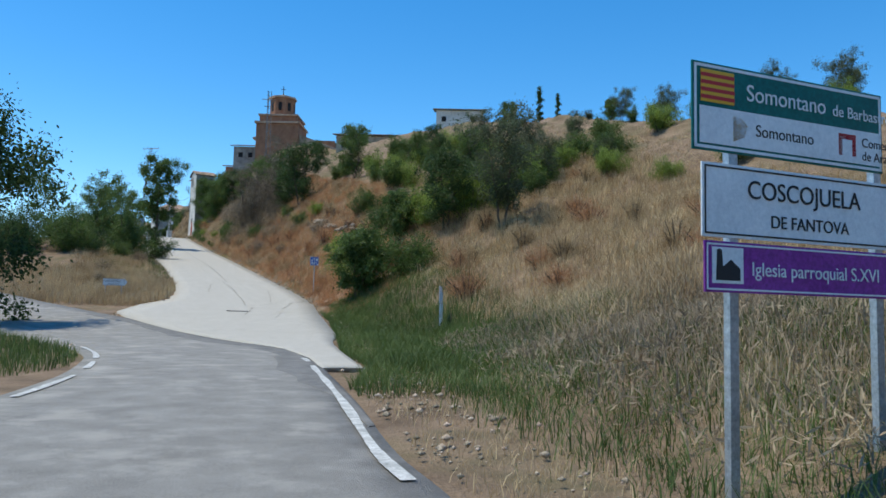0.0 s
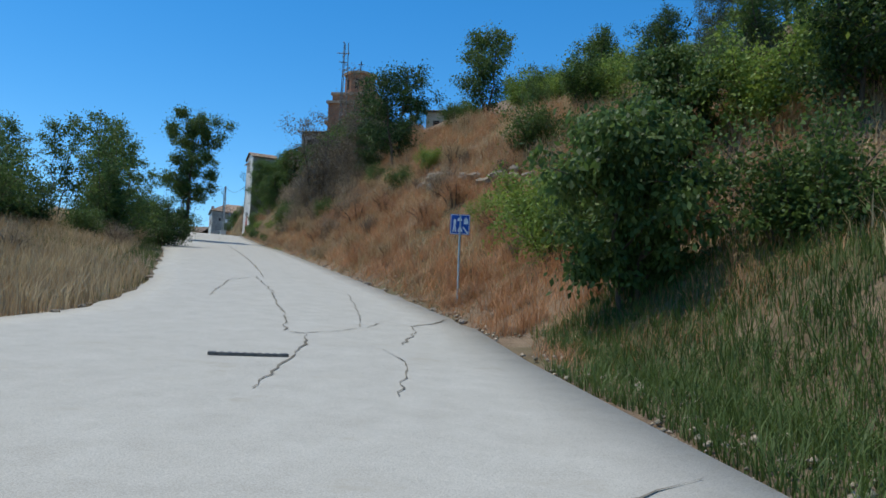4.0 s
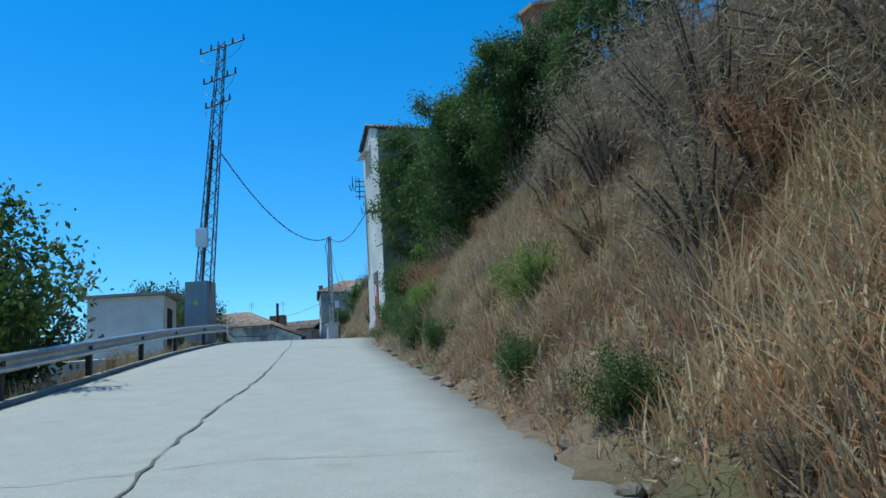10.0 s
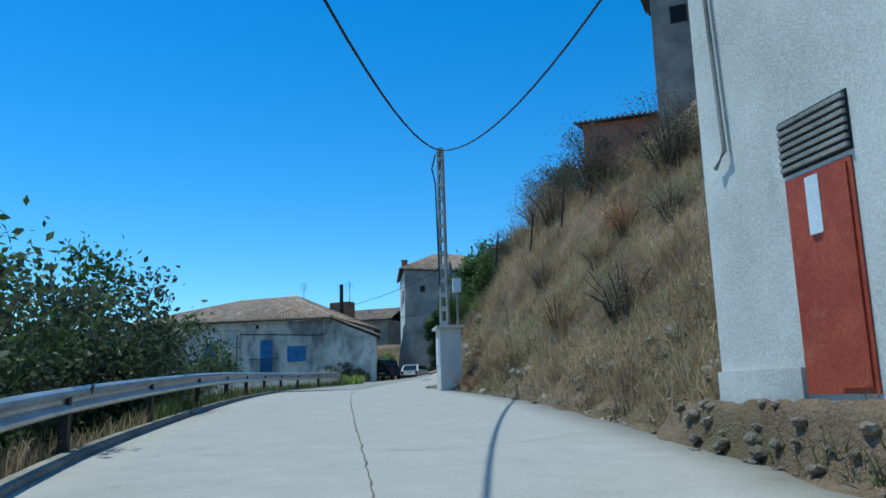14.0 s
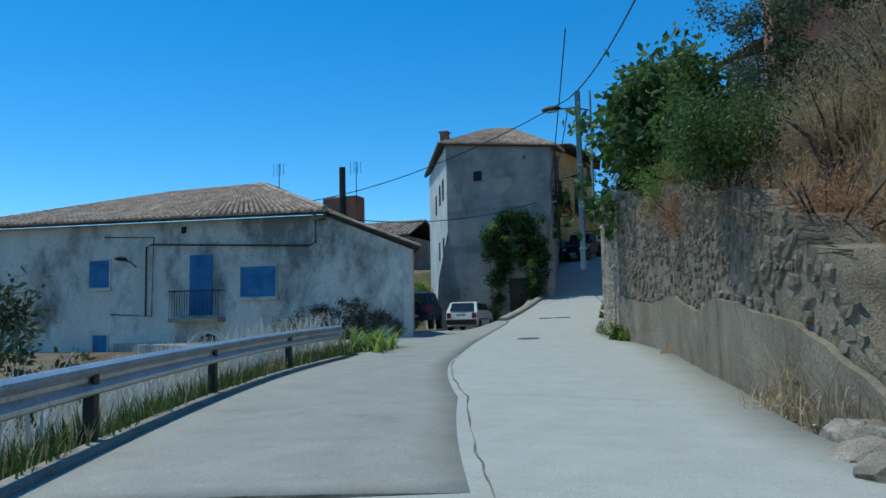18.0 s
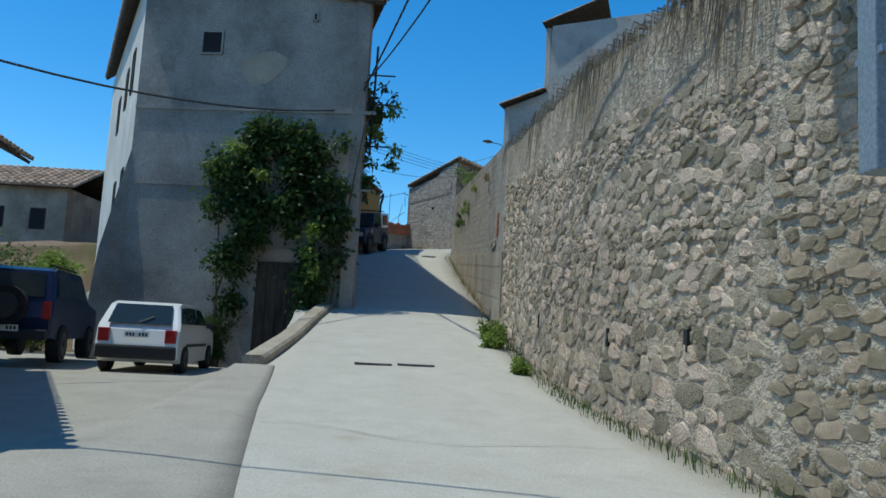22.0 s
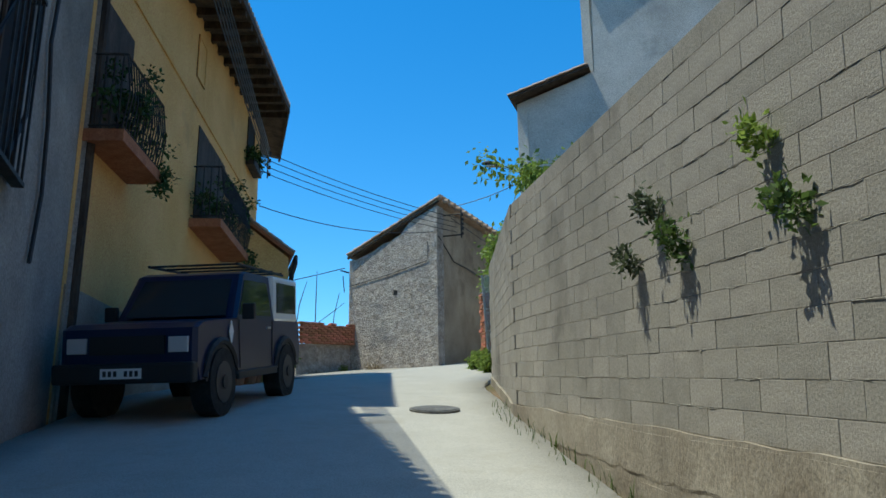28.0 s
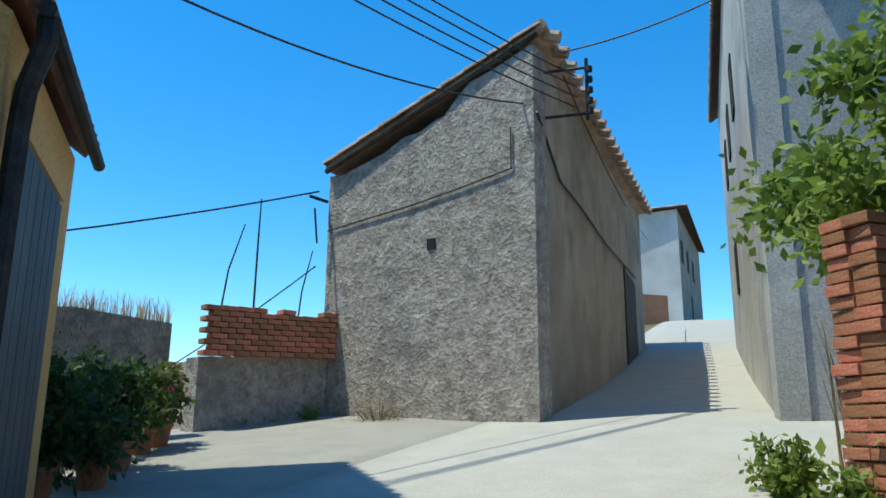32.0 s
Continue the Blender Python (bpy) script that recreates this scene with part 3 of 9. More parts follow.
def crack(pts, width=0.035, seed=0, name="crack", rough=0.06):
    """A ragged crack in the street, a thin strip of dirt."""
    r = random.Random(seed)
    line = resample(pts, 0.22)
    s, vs = Shape(), []
    for i, p in enumerate(line):
        j = 0 if i in (0, len(line) - 1) else 0.6 * rough
        px, py = p[0] + r.uniform(-j, j), p[1] + r.uniform(-j, j)
        q = line[min(i + 1, len(line) - 1)] if i < len(line) - 1 else line[i - 1]
        dx, dy = q[0] - p[0], q[1] - p[1]
        n = math.hypot(dx, dy) or 1
        w = 0.55 * width * r.uniform(0.15, 1.1)
        k, d = near(px, py)
        wid = RL[k[0], 3] + RL[k[0], 4]
        z = level(px, py) + 0.044 + 0.03 * max(0.0, math.sin(math.pi * (d[0] + RL[k[0], 3]) / wid))
        vs.append(((px - dy / n * w, py + dx / n * w, z), (px + dy / n * w, py - dx / n * w, z)))
    for a, b in zip(vs[:-1], vs[1:]):
        s.add([a[0], b[0], b[1], a[1]], [(0, 1, 2, 3)])
    return part(name, s, CRACK, road)


# long middle joint and the cross cracks
mid = [(RL[i, 0] - RSIDE[i, 0] * o, RL[i, 1] - RSIDE[i, 1] * o) for i, o in ((k, np.interp(RL[k, 1], [30, 46, 51, 70, 80, 94, 97, 107, 110, 121, 131, 144, 148, 155, 160], [0.8, 0.6, 0.75, 1.24, 1.4, 1.55, 1.5, 0.54, 0.2, -0.42, -0.47, -0.74, -0.85, -0.13, 0.47])) for k in range(len(RL)) if 30 < RL[k, 1] < 160)]
crack([p for p in mid if 54 < p[1] < 103], 0.042, 1)
crack([p for p in mid if p[1] >= 102.6], 0.018, 2, rough=0.025)
crack([(-10.0, 36.4), (-10.3, 38.5), (-10.6, 40.3), (-11.0, 41.7), (-11.4, 41.9), (-12.4, 45.0), (-13.2, 46.9), (-14.3, 49.8), (-16.4, 54.3)], 0.035, 3, rough=0.07)
crack([(-8.5, 36.6), (-8.8, 39.0), (-9.4, 40.5), (-9.9, 40.3), (-10.5, 40.4)], 0.022, 4, rough=0.07)
crack([(-11.2, 41.6), (-10.7, 42.2), (-10.3, 43.3), (-10.2, 44.5), (-9.5, 44.3), (-9.3, 43.3), (-9.2, 41.2)], 0.035, 5, rough=0.07)
crack([(-9.5, 44.3), (-9.2, 45.2), (-9.0, 46.4)], 0.06, 6, rough=0.07)
crack([(-10.4, 43.5), (-10.8, 45.3), (-11.7, 48.6), (-12.4, 51.0)], 0.022, 7)
crack([(-15.3, 47.8), (-16.0, 50.2), (-16.6, 52.4), (-16.4, 53.9)], 0.035, 8)
crack([(-19.6, 66.3), (-20.8, 69.1), (-23.2, 75.0), (-25.0, 79.4)], 0.009, 9, rough=0.025)
for n, (y, a, b, w, bend) in enumerate(((29.9, -2.2, 2.9, 0.05, 0.8), (33, -4.5, 2.6, 0.035, -1.5), (50.5, -3.4, -0.6, 0.04, -1.6),
                                     (57.5, -1.2, 2.0, 0.03, 1.4), (65.5, -2.2, 1.9, 0.025, 0.15), (76.2, -1.4, 1.6, 0.03, 0.3), (82, -1.5, 1.5, 0.02, -0.3), (93.5, -4.2, 1.2, 0.03, 0.5), (100, -1.2, 1.4, 0.03, 0.6), (109.5, -1.5, 2.4, 0.06, 1.0),
                                     (114.6, -2.9, 2.8, 0.025, 0.2), (123.5, -1.5, 3.0, 0.025, 0.3), (131.3, -2.2, 3.9, 0.025, 0.5), (147.5, -2, 3.2, 0.03, 0.5), (159.5, -2.2, 2.6, 0.02, 0.2), (163.5, -1.9, 2.2, 0.02, -0.2), (190, -0.5, 1.3, 0.02, 0.3))):
    i = int(np.argmin(abs(RL[:, 1] - y)))
    pts = []
    for u in np.linspace(0, 1, 9):
        d = a + (b - a) * u
        f = bend * math.sin(3 * u + n) * 0.5 + 0.14 * math.sin(11 * u + 2 * n) + 0.3 * math.sin(5.5 * u + 1.3 * n)
        pts.append((RL[i, 0] + RSIDE[i, 0] * d - RSIDE[i, 1] * f, RL[i, 1] + RSIDE[i, 1] * d + RSIDE[i, 0] * f))
    crack(pts, w * 0.6, 10 + n, rough=0.08)


# ---- plants
def leaf_cloud(name, centres, radii, count, size, seed, material, droop=0.0, long=1.6, squash=1.0, wide=0.42):
    """Many small leaves round the ends of twigs, one mesh."""
    r = np.random.default_rng(seed)
    centres, radii = np.asarray(centres, float), np.asarray(radii, float)
    pick = r.choice(len(centres), count, p=radii**2 / (radii**2).sum())
    d = r.normal(size=(count, 3))
    d /= np.linalg.norm(d, axis=1)[:, None]
    rad = radii[pick] * (0.25 + 0.52 * np.abs(r.normal(size=count)))
    p = centres[pick] + d * rad[:, None] * [1, 1, squash]
    a = r.normal(size=(count, 3)) + d * 0.8
    a[:, 2] -= droop
    a /= np.linalg.norm(a, axis=1)[:, None]
    b = np.cross(a, r.normal(size=(count, 3)))
    b /= np.linalg.norm(b, axis=1)[:, None] + 1e-9
    s = size * (0.6 + 0.8 * r.random(count))[:, None]
    tip, mid_ = p + a * s * long, p + a * s * long * 0.5
    lift = np.cross(a, b) * s * 0.12
    vs = np.stack([p, mid_ + b * s * wide + lift, tip, mid_ - b * s * wide + lift], 1).reshape(-1, 3)
    k = np.arange(count)[:, None] * 4
    return np_mesh(name, vs, k + np.array([[0, 1, 2, 3]]))


def make_tree(name, label, height, spread, leaves, leaf_size, material, seed, trunk=0.18, clear=0.25, shape="round", droop=0.2, stems=1, category="tree", clump=0.3, bark=BARK):
    """A tapered trunk with limbs and a crown of many leaves, standing at its own origin."""
    r = random.Random(seed)
    root = thing(name, label, category)
    wood, ends, radii = Shape(), [], []
    for s_ in range(stems):
        ang = 2 * math.pi * s_ / stems + r.random()
        lean = (0.0 if stems == 1 else spread * 0.35)
        top = Vector((math.cos(ang) * lean + r.uniform(-0.08, 0.08) * height, math.sin(ang) * lean + r.uniform(-0.08, 0.08) * height, height * r.uniform(0.8, 0.95)))
        base = Vector((math.cos(ang) * 0.12 * (stems > 1), math.sin(ang) * 0.12 * (stems > 1), -0.3))
        line = [base + (top - base) * u + Vector((r.uniform(-1, 1), r.uniform(-1, 1), 0)) * 0.025 * height * math.sin(math.pi * u) for u in np.linspace(0, 1, 8)]
        wood.tube(line, trunk * (1 if stems == 1 else 0.6), 8, trunk * 0.12)
        limbs = max(9 // stems, 5) + int(height)
        for k in range(limbs):
            u = clear + (1 - clear) * (k + r.random() * 0.6) / limbs
            j = min(int(u * 7), 6)
            p = line[j].lerp(line[j + 1], u * 7 - j)
            v = (u - clear) / (1 - clear)
            wide = {"round": math.sin(math.pi * min(1, 0.22 + 0.72 * v)), "column": 0.5 + 0.5 * math.sin(math.pi * min(1, 0.15 + 0.8 * v)), "cone": 1.05 - v, "top": 0.45 + 0.75 * v}[shape] * spread
            a = k * 2.4 + r.random()
            out = wide * r.uniform(0.55, 1.0)
            tip = p + Vector((math.cos(a) * out, math.sin(a) * out, out * r.uniform(0.15, 0.8)))
            bend_ = p.lerp(tip, 0.5) + Vector((0, 0, out * 0.15))
            wood.tube([p, bend_, tip], trunk * 0.3 * (1.2 - u), 5, 0.012)
            for c in range(5):
                q = p.lerp(tip, 0.3 + 0.19 * c) + Vector((r.uniform(-1, 1), r.uniform(-1, 1), r.uniform(-0.6, 0.9))) * spread * 0.22
                ends.append(q)
                radii.append(spread * clump * r.uniform(0.35, 1.0))
        ends.append(top)
        radii.append(spread * clump * 0.8)
    part("trunk", wood, bark, root, smooth=True)
    part("crown", leaf_cloud("crown", ends, radii, leaves, leaf_size, seed, material, droop), material, root)
    return root


def make_bush(name, label, height, spread, leaves, leaf_size, material, seed, droop=0.0, twigs=14, category="bush", long=1.5, wide=0.42):
    """Stems from the ground with leaves in uneven lumps."""
    r = random.Random(seed)
    root = thing(name, label, category)
    wood, ends, radii = Shape(), [], []
    for k in range(twigs):
        a, q = r.uniform(0, 6.28), spread * r.random() ** 0.6
        h = height * r.uniform(0.45, 1.0) * (1 - 0.35 * (q / spread) ** 2)
        tip = Vector((math.cos(a) * q, math.sin(a) * q, h))
        wood.tube([(tip.x * 0.25, tip.y * 0.25, -0.2), tip * 0.55, tip], 0.03, 5, 0.008)
        for u in (0.35, 0.65, 0.95):
            ends.append(tip * u + Vector((r.uniform(-0.2, 0.2), r.uniform(-0.2, 0.2), 0)) * spread)
            radii.append(min(spread, height) * r.uniform(0.2, 0.42))
    tagged(part("stem", wood, BARK, root), kind="stuff")
    part("foliage", leaf_cloud("foliage", ends, radii, leaves, leaf_size, seed, material, droop, long, 1.0, wide), material, root)
    return root


def put(ob, x, y, size=1.0, turn=0.0, z=None, label=""):
    """Stand a plant at a place; the first use moves the original, later ones copy it."""
    h = gz(x, y) if z is None else z
    m = pose(x, y, h - 0.05, 0, 0, turn) @ Matrix.Scale(size, 4)
    if ob.get("used"):
        c = copy_thing(ob, m)
        c.matrix_basis = m
    else:
        c = ob
        ob["used"] = 1
        ob.matrix_basis = m
    if label:
        c["label"] = label
    return c


def blades(name, label, x, y, height, material, seed, width=0.012, z=None, lean=0.5, kind="stuff", head=None):
    """A sward of bent blades, one mesh."""
    r = np.random.default_rng(seed)
    n = len(x)
    z = ground_z(x, y) if z is None else z
    h = height * (0.45 + 0.75 * r.random(n))
    a = r.random(n) * 2 * np.pi
    ln = lean * h * (0.2 + r.random(n))
    w = width * (0.6 + 0.8 * r.random(n)) * np.sqrt(h / 0.4)
    c, s = np.cos(a), np.sin(a)
    base = np.stack([x, y, z - 0.04], 1)
    side = np.stack([-s, c, 0 * s], 1) * w[:, None]
    m1 = base + np.stack([c * ln * 0.3, s * ln * 0.3, h * 0.6], 1)
    tip = base + np.stack([c * ln, s * ln, h], 1)
    vs = np.stack([base - side, base + side, m1 + side * 0.75, m1 - side * 0.75, tip - side * 0.15, tip + side * 0.15], 1).reshape(-1, 3)
    k = np.arange(n)[:, None] * 6
    fs = np.concatenate([k + np.array([[0, 1, 2, 3]]), k + np.array([[3, 2, 5, 4]])])
    return tagged(part(name, np_mesh(name, vs, fs), material), label, "grass", kind=kind)


def scatter(n, y0, y1, d0, d1, seed, clump=0.5, power=1.0):
    """Places in a band beside the road: from y0 to y1 along it, d0 to d1 beyond its right (+) or left (-) edge, in tufts."""
    r = np.random.default_rng(seed)
    t = max(1, n // 9)
    yy = y0 + (y1 - y0) * r.random(t)
    i = np.searchsorted(RL[:, 1], yy).clip(0, len(RL) - 1)
    e = r.random(t) ** power
    d = d0 + (d1 - d0) * e
    d = np.where(d >= 0, RL[i, 4] + d, -RL[i, 3] + d)
    x, y = RL[i, 0] + RSIDE[i, 0] * d, RL[i, 1] + RSIDE[i, 1] * d
    x = np.repeat(x, 9) + r.normal(size=t * 9) * clump * 0.35
    y = np.repeat(y, 9) + r.normal(size=t * 9) * clump * 0.35
    return x, y


def clear_of_road(x, y, gap=0.12):
    i, d = near(x, y)
    ok = (d > RL[i, 4] + gap) | (d < -RL[i, 3] - gap)
    return x[ok], y[ok]

# ---- walls of the street
def along(pts, s):
    """The place s metres along a level polyline, and its direction."""
    for a, b in zip(pts[:-1], pts[1:]):
        n = math.dist(a, b)
        if s <= n or b == pts[-1]:
            u = s / n
            return (a[0] + (b[0] - a[0]) * u, a[1] + (b[1] - a[1]) * u), ((b[0] - a[0]) / n, (b[1] - a[1]) / n)
        s -= n


def span(pts):
    return sum(math.dist(a, b) for a, b in zip(pts[:-1], pts[1:]))


def wall_mesh(name, pts, low, high, thick, material, step=0.6, rows=1, rough=0.0, label="", seed=3):
    """An upright wall: its face on the polyline, its body to the right of it; low and high give its foot and top."""
    r = random.Random(seed)
    n = max(2, int(span(pts) / step))
    s = Shape()
    vs, k = [], rows + 2
    for i in range(n + 1):
        (x, y), (dx, dy) = along(pts, min(span(pts) - 1e-4, span(pts) * i / n))
        a, b = low(x, y), high(x, y) + r.uniform(-rough, rough)
        for j in range(rows + 1):
            j_ = r.uniform(-rough, rough) * 0.3 if 0 < j < rows else 0
            vs.append((x + dy * j_, y - dx * j_, a + (b - a) * j / rows))
        vs.append((x + dy * thick, y - dx * thick, b))
    fs = [(i * k + j, (i + 1) * k + j, (i + 1) * k + j + 1, i * k + j + 1) for i in range(n) for j in range(k - 1)]
    m = len(vs)
    for i in (0, n):
        (x, y), (dx, dy) = along(pts, min(span(pts) - 1e-4, span(pts) * i / n))
        vs.append((x + dy * thick, y - dx * thick, low(x, y)))
    fs += [tuple(range(k)) + (m,), tuple(n * k + j for j in range(k))[::-1] + (m + 1,)]
    s.add(vs, fs)
    return part(name, s, material, None, label)


def stone_kinds(n, seed, sides=7, material=STONE):
    """A few uneven pillow-shaped stones, a metre across, their face towards -y."""
    r, out = random.Random(seed), []
    for k in range(n):
        s, vs = Shape(), []
        ring = [(2 * math.pi * (j + r.uniform(-0.2, 0.2)) / sides) for j in range(sides)]
        wide = [min(0.5 / max(abs(math.cos(a)), abs(math.sin(a))), 0.62) * r.uniform(0.68, 1.04) for a in ring]
        for q, dep in ((1.0, 0.6), (0.97, -0.2), (0.8, -0.8)):
            vs += [(math.cos(a) * w * q, dep + r.uniform(-0.25, 0.25), math.sin(a) * w * q) for a, w in zip(ring, wide)]
        vs.append((r.uniform(-0.15, 0.15), r.uniform(-1.0, -0.7), r.uniform(-0.15, 0.15)))
        fs = [(t * sides + j, t * sides + (j + 1) % sides, (t + 1) * sides + (j + 1) % sides, (t + 1) * sides + j) for t in (0, 1) for j in range(sides)]
        fs += [(2 * sides + j, 2 * sides + (j + 1) % sides, 3 * sides) for j in range(sides)]
        me = s.add(vs, fs).mesh("stone")
        me.materials.append(material)
        out.append(me)
    return out


STONES = stone_kinds(9, 5)
BROWN_STONES = stone_kinds(9, 6, 6, RUBBLE)
OCHRE_STONES = stone_kinds(9, 8, 6, OCHRESTONE)


def lay_stones(parent, pts, low, high, seed, single, course=(0.13, 0.3), ratio=(1.0, 2.3), proud=0.035, skip=0.0, kinds=None, rest_material=None, fill=1.0):
    """Stones in rough courses on a wall's face. single(y): whether those there are parts of their own; the rest is one joined part."""
    r = random.Random(seed)
    total, rest = span(pts), Shape()
    h, count = 0.02, 0
    top = max(high(*along(pts, s)[0]) - low(*along(pts, s)[0]) for s in (0.01, total * 0.5, total - 0.01))
    while h < top:
        ch = r.uniform(*course) * (1.3 if h < 0.6 else 1.0)
        s = r.uniform(0, 0.2)
        while s < total - 0.1:
            w = ch * r.uniform(*ratio)
            (x, y), (dx, dy) = along(pts, min(s + w / 2, total - 0.01))
            z = low(x, y) + h + ch / 2
            if z + ch * 0.3 < high(x, y) and r.random() > skip:
                tilt = Matrix.Rotation(r.uniform(-0.35, 0.35), 4, "Y") @ Matrix.Rotation(r.uniform(-0.05, 0.05), 4, "X")
                depth = proud * r.uniform(0.1, 1.8)
                z += r.uniform(-0.05, 0.05)
                face = Matrix(((dx, dy, 0, x), (dy, -dx, 0, y), (0, 0, 1, z), (0, 0, 0, 1))) @ tilt @ Matrix.Diagonal((fill * w * r.uniform(0.84, 1.06), depth + 0.008, fill * ch * r.uniform(0.85, 1.12), 1))
                me = (kinds or STONES)[r.randrange(9)]
                if single(y) and count < 300:
                    ob = new("stone", me)
                    ob.parent = parent
                    ob.matrix_basis = face
                    count += 1
                else:
                    rest.add([face @ v.co for v in me.vertices], [tuple(p.vertices) for p in me.polygons])
            s += w
        h += ch
    if rest.v:
        rme = bpy.data.meshes.new("stonework")
        rme.from_pydata(rest.v, [], rest.f)
        tagged(part("stonework", rme, rest_material or STONE_REST, parent), kind="stuff")


# cast concrete retaining wall with rubble above it
CW = [(-54.7, 146.3), (-55.9, 150), (-57.2, 156.3), (-58.85, 160.2)]
cw_low = lambda x, y: level(x, y) - 0.3
cw_mid = lambda x, y: level(x, y) + 1.15 + 0.1 * math.sin(y * 1.3) - 0.42 * max(0, 148.4 - y)
cw_top = lambda x, y: level(x, y) + 2.45 + 0.16 * math.sin(y * 2.1) + 0.1 * math.sin(y * 5.3) + 1.3 * min(1, max(0, (y - 149) / 9)) - 0.85 * max(0, 148.6 - y)
low_wall = wall_mesh("wall_retaining", CW, cw_low, cw_mid, 0.9, EARTHWALL, 0.4, 4, 0.05)
tagged(low_wall, "stained cast concrete retaining wall with rubble above", "wall", kind="structure")
CW2 = [(-54.62, 146.4), (-55.8, 150), (-57.1, 156.35), (-58.78, 160.25)]
back = wall_mesh("rubble_bed", CW2, lambda x, y: cw_mid(x, y) - 0.05, cw_top, 0.8, EARTHBED, 0.4, 4, 0.08)
back.parent = low_wall
lay_stones(low_wall, CW2, lambda x, y: cw_mid(x, y) - 0.02, cw_top, 11, lambda y: 153 < y < 160, (0.07, 0.2), (0.9, 2.4), 0.026, 0.15, BROWN_STONES, RUBBLE_REST)

# tall field-stone wall
SW = [(-58.8, 160.15), (-59.55, 162.3), (-60.1, 166), (-60.45, 172.9)]
sw_low = lambda x, y: level(x, y) - 0.3
sw_top = lambda x, y: float(np.interp(y, [158, 159, 160.5, 162, 167, 172.9], [17.2, 17.4, 18.0, 17.9, 18.35, 18.9]))
stone_wall = wall_mesh("wall_stone", SW, sw_low, sw_top, 0.7, MORTAR, 0.4, 6, 0.04)
tagged(stone_wall, "old field-stone retaining wall with worn mortar", "wall", kind="structure")
lay_stones(stone_wall, SW[1:], lambda x, y: level(x, y), lambda x, y: sw_top(x, y) - 0.75, 21, lambda y: 164.5 < y < 168.5, (0.05, 0.17), (0.8, 2.4), 0.011, 0.05, fill=1.2)
# larger ochre stones next to the cast concrete
lay_stones(stone_wall, SW[:2], lambda x, y: level(x, y), lambda x, y: sw_top(x, y) - 0.5, 22, lambda y: True, (0.04, 0.13), (0.8, 2.6), 0.009, 0.04, OCHRE_STONES, fill=1.15)
for y_, h_, w_ in ((165.4, 0.9, 0.09), (163.6, 1.0, 0.1), (168.9, 0.8, 0.08)):
    (x, y), (dx, dy) = along(SW, y_ - 160.0)
    part("weep_hole", Shape().box((x + 0.055, y, level(x, y) + h_), (0.16, w_, 0.2)), DARK, stone_wall)

# wall of cement blocks on a cast base
BW = [(-60.45, 172.9), (-60.75, 180.5), (-61.05, 188.2), (-60.45, 193.6)]
bw_mid = lambda x, y: max(17.0 + 0.098 * (y - 175.6), level(x, y) + 0.12)
bw_top = lambda x, y: 17.0 + 0.098 * (y - 175.6) + 15 * 0.158
base_wall = wall_mesh("wall_cast_base", [(p[0] - 0.03, p[1]) for p in BW], lambda x, y: level(x, y) - 0.4, bw_mid, 0.5, OLDCONC, 0.3, 5, 0.012)
tagged(base_wall, "rough board-marked concrete footing of the block wall", "wall", kind="structure")
block_wall = wall_mesh("wall_block", [(p[0] + 0.002, p[1]) for p in BW], lambda x, y: bw_mid(x, y) - 0.1, lambda x, y: bw_top(x, y) - 0.012, 0.19, JOINT, 0.8)
tagged(block_wall, "grey cement block wall with rough joints", "wall", kind="structure")
bl = Shape().box((0, 0.09, 0), (0.376, 0.18, 0.154)).mesh("block", 0.003)
bl.materials.append(BLOCK)
rest, blocks, r_ = Shape(), 0, random.Random(4)
for j in range(15):
    s = 0.19 * (j % 2)
    while s < span(BW) - 0.05:
        (x, y), (dx, dy) = along(BW, min(s + 0.19, span(BW) - 0.01))
        z = 17.0 + 0.098 * (y - 175.6) + (j + 0.5) * 0.158
        if z > level(x, y) + 0.1:
            m = Matrix(((dx, dy, 0, x), (dy, -dx, 0, y), (0, 0, 1, z), (0, 0, 0, 1))) @ Matrix.Rotation(-math.atan(0.098), 4, "Y") @ Matrix.Translation((0, r_.uniform(-0.004, 0.0), 0))
            if 175.6 < y < 183.6 and blocks < 300:
                ob = new("block", bl)
                ob.parent = block_wall
                ob.matrix_basis = m
                blocks += 1
            else:
                rest.add([m @ v.co for v in bl.vertices], [tuple(p.vertices) for p in bl.polygons])
        s += 0.38
bme = bpy.data.meshes.new("blockwork")
bme.from_pydata(rest.v, [], rest.f)
tagged(part("blockwork", bme, BLOCK_REST, block_wall), kind="stuff")
# mortar squeezed out of the courses, in ragged runs
rk = random.Random(17)
squeeze = Shape()
for j in range(1, 15):
    s = rk.uniform(0, 0.4)
    while s < span(BW) - 0.6:
        run, pts = rk.uniform(0.2, 0.8), []
        for q in np.arange(s, min(s + run, span(BW) - 0.05), 0.07):
            (x, y), _ = along(BW, q)
            z = 17.0 + 0.098 * (y - 175.6) + j * 0.158 + rk.uniform(-0.006, 0.006)
            if z > level(x, y) + 0.1:
                pts.append((x - 0.002 + rk.uniform(-0.004, 0.003), y, z))
        if len(pts) > 2:
            squeeze.tube(pts, rk.uniform(0.0015, 0.0025), 4)
        s += run + rk.uniform(0.2, 1.4)
sq = bpy.data.meshes.new("squeezed_mortar")
sq.from_pydata(squeeze.v, [], squeeze.f)
tagged(part("squeezed_mortar", sq, JOINT, block_wall), kind="stuff")
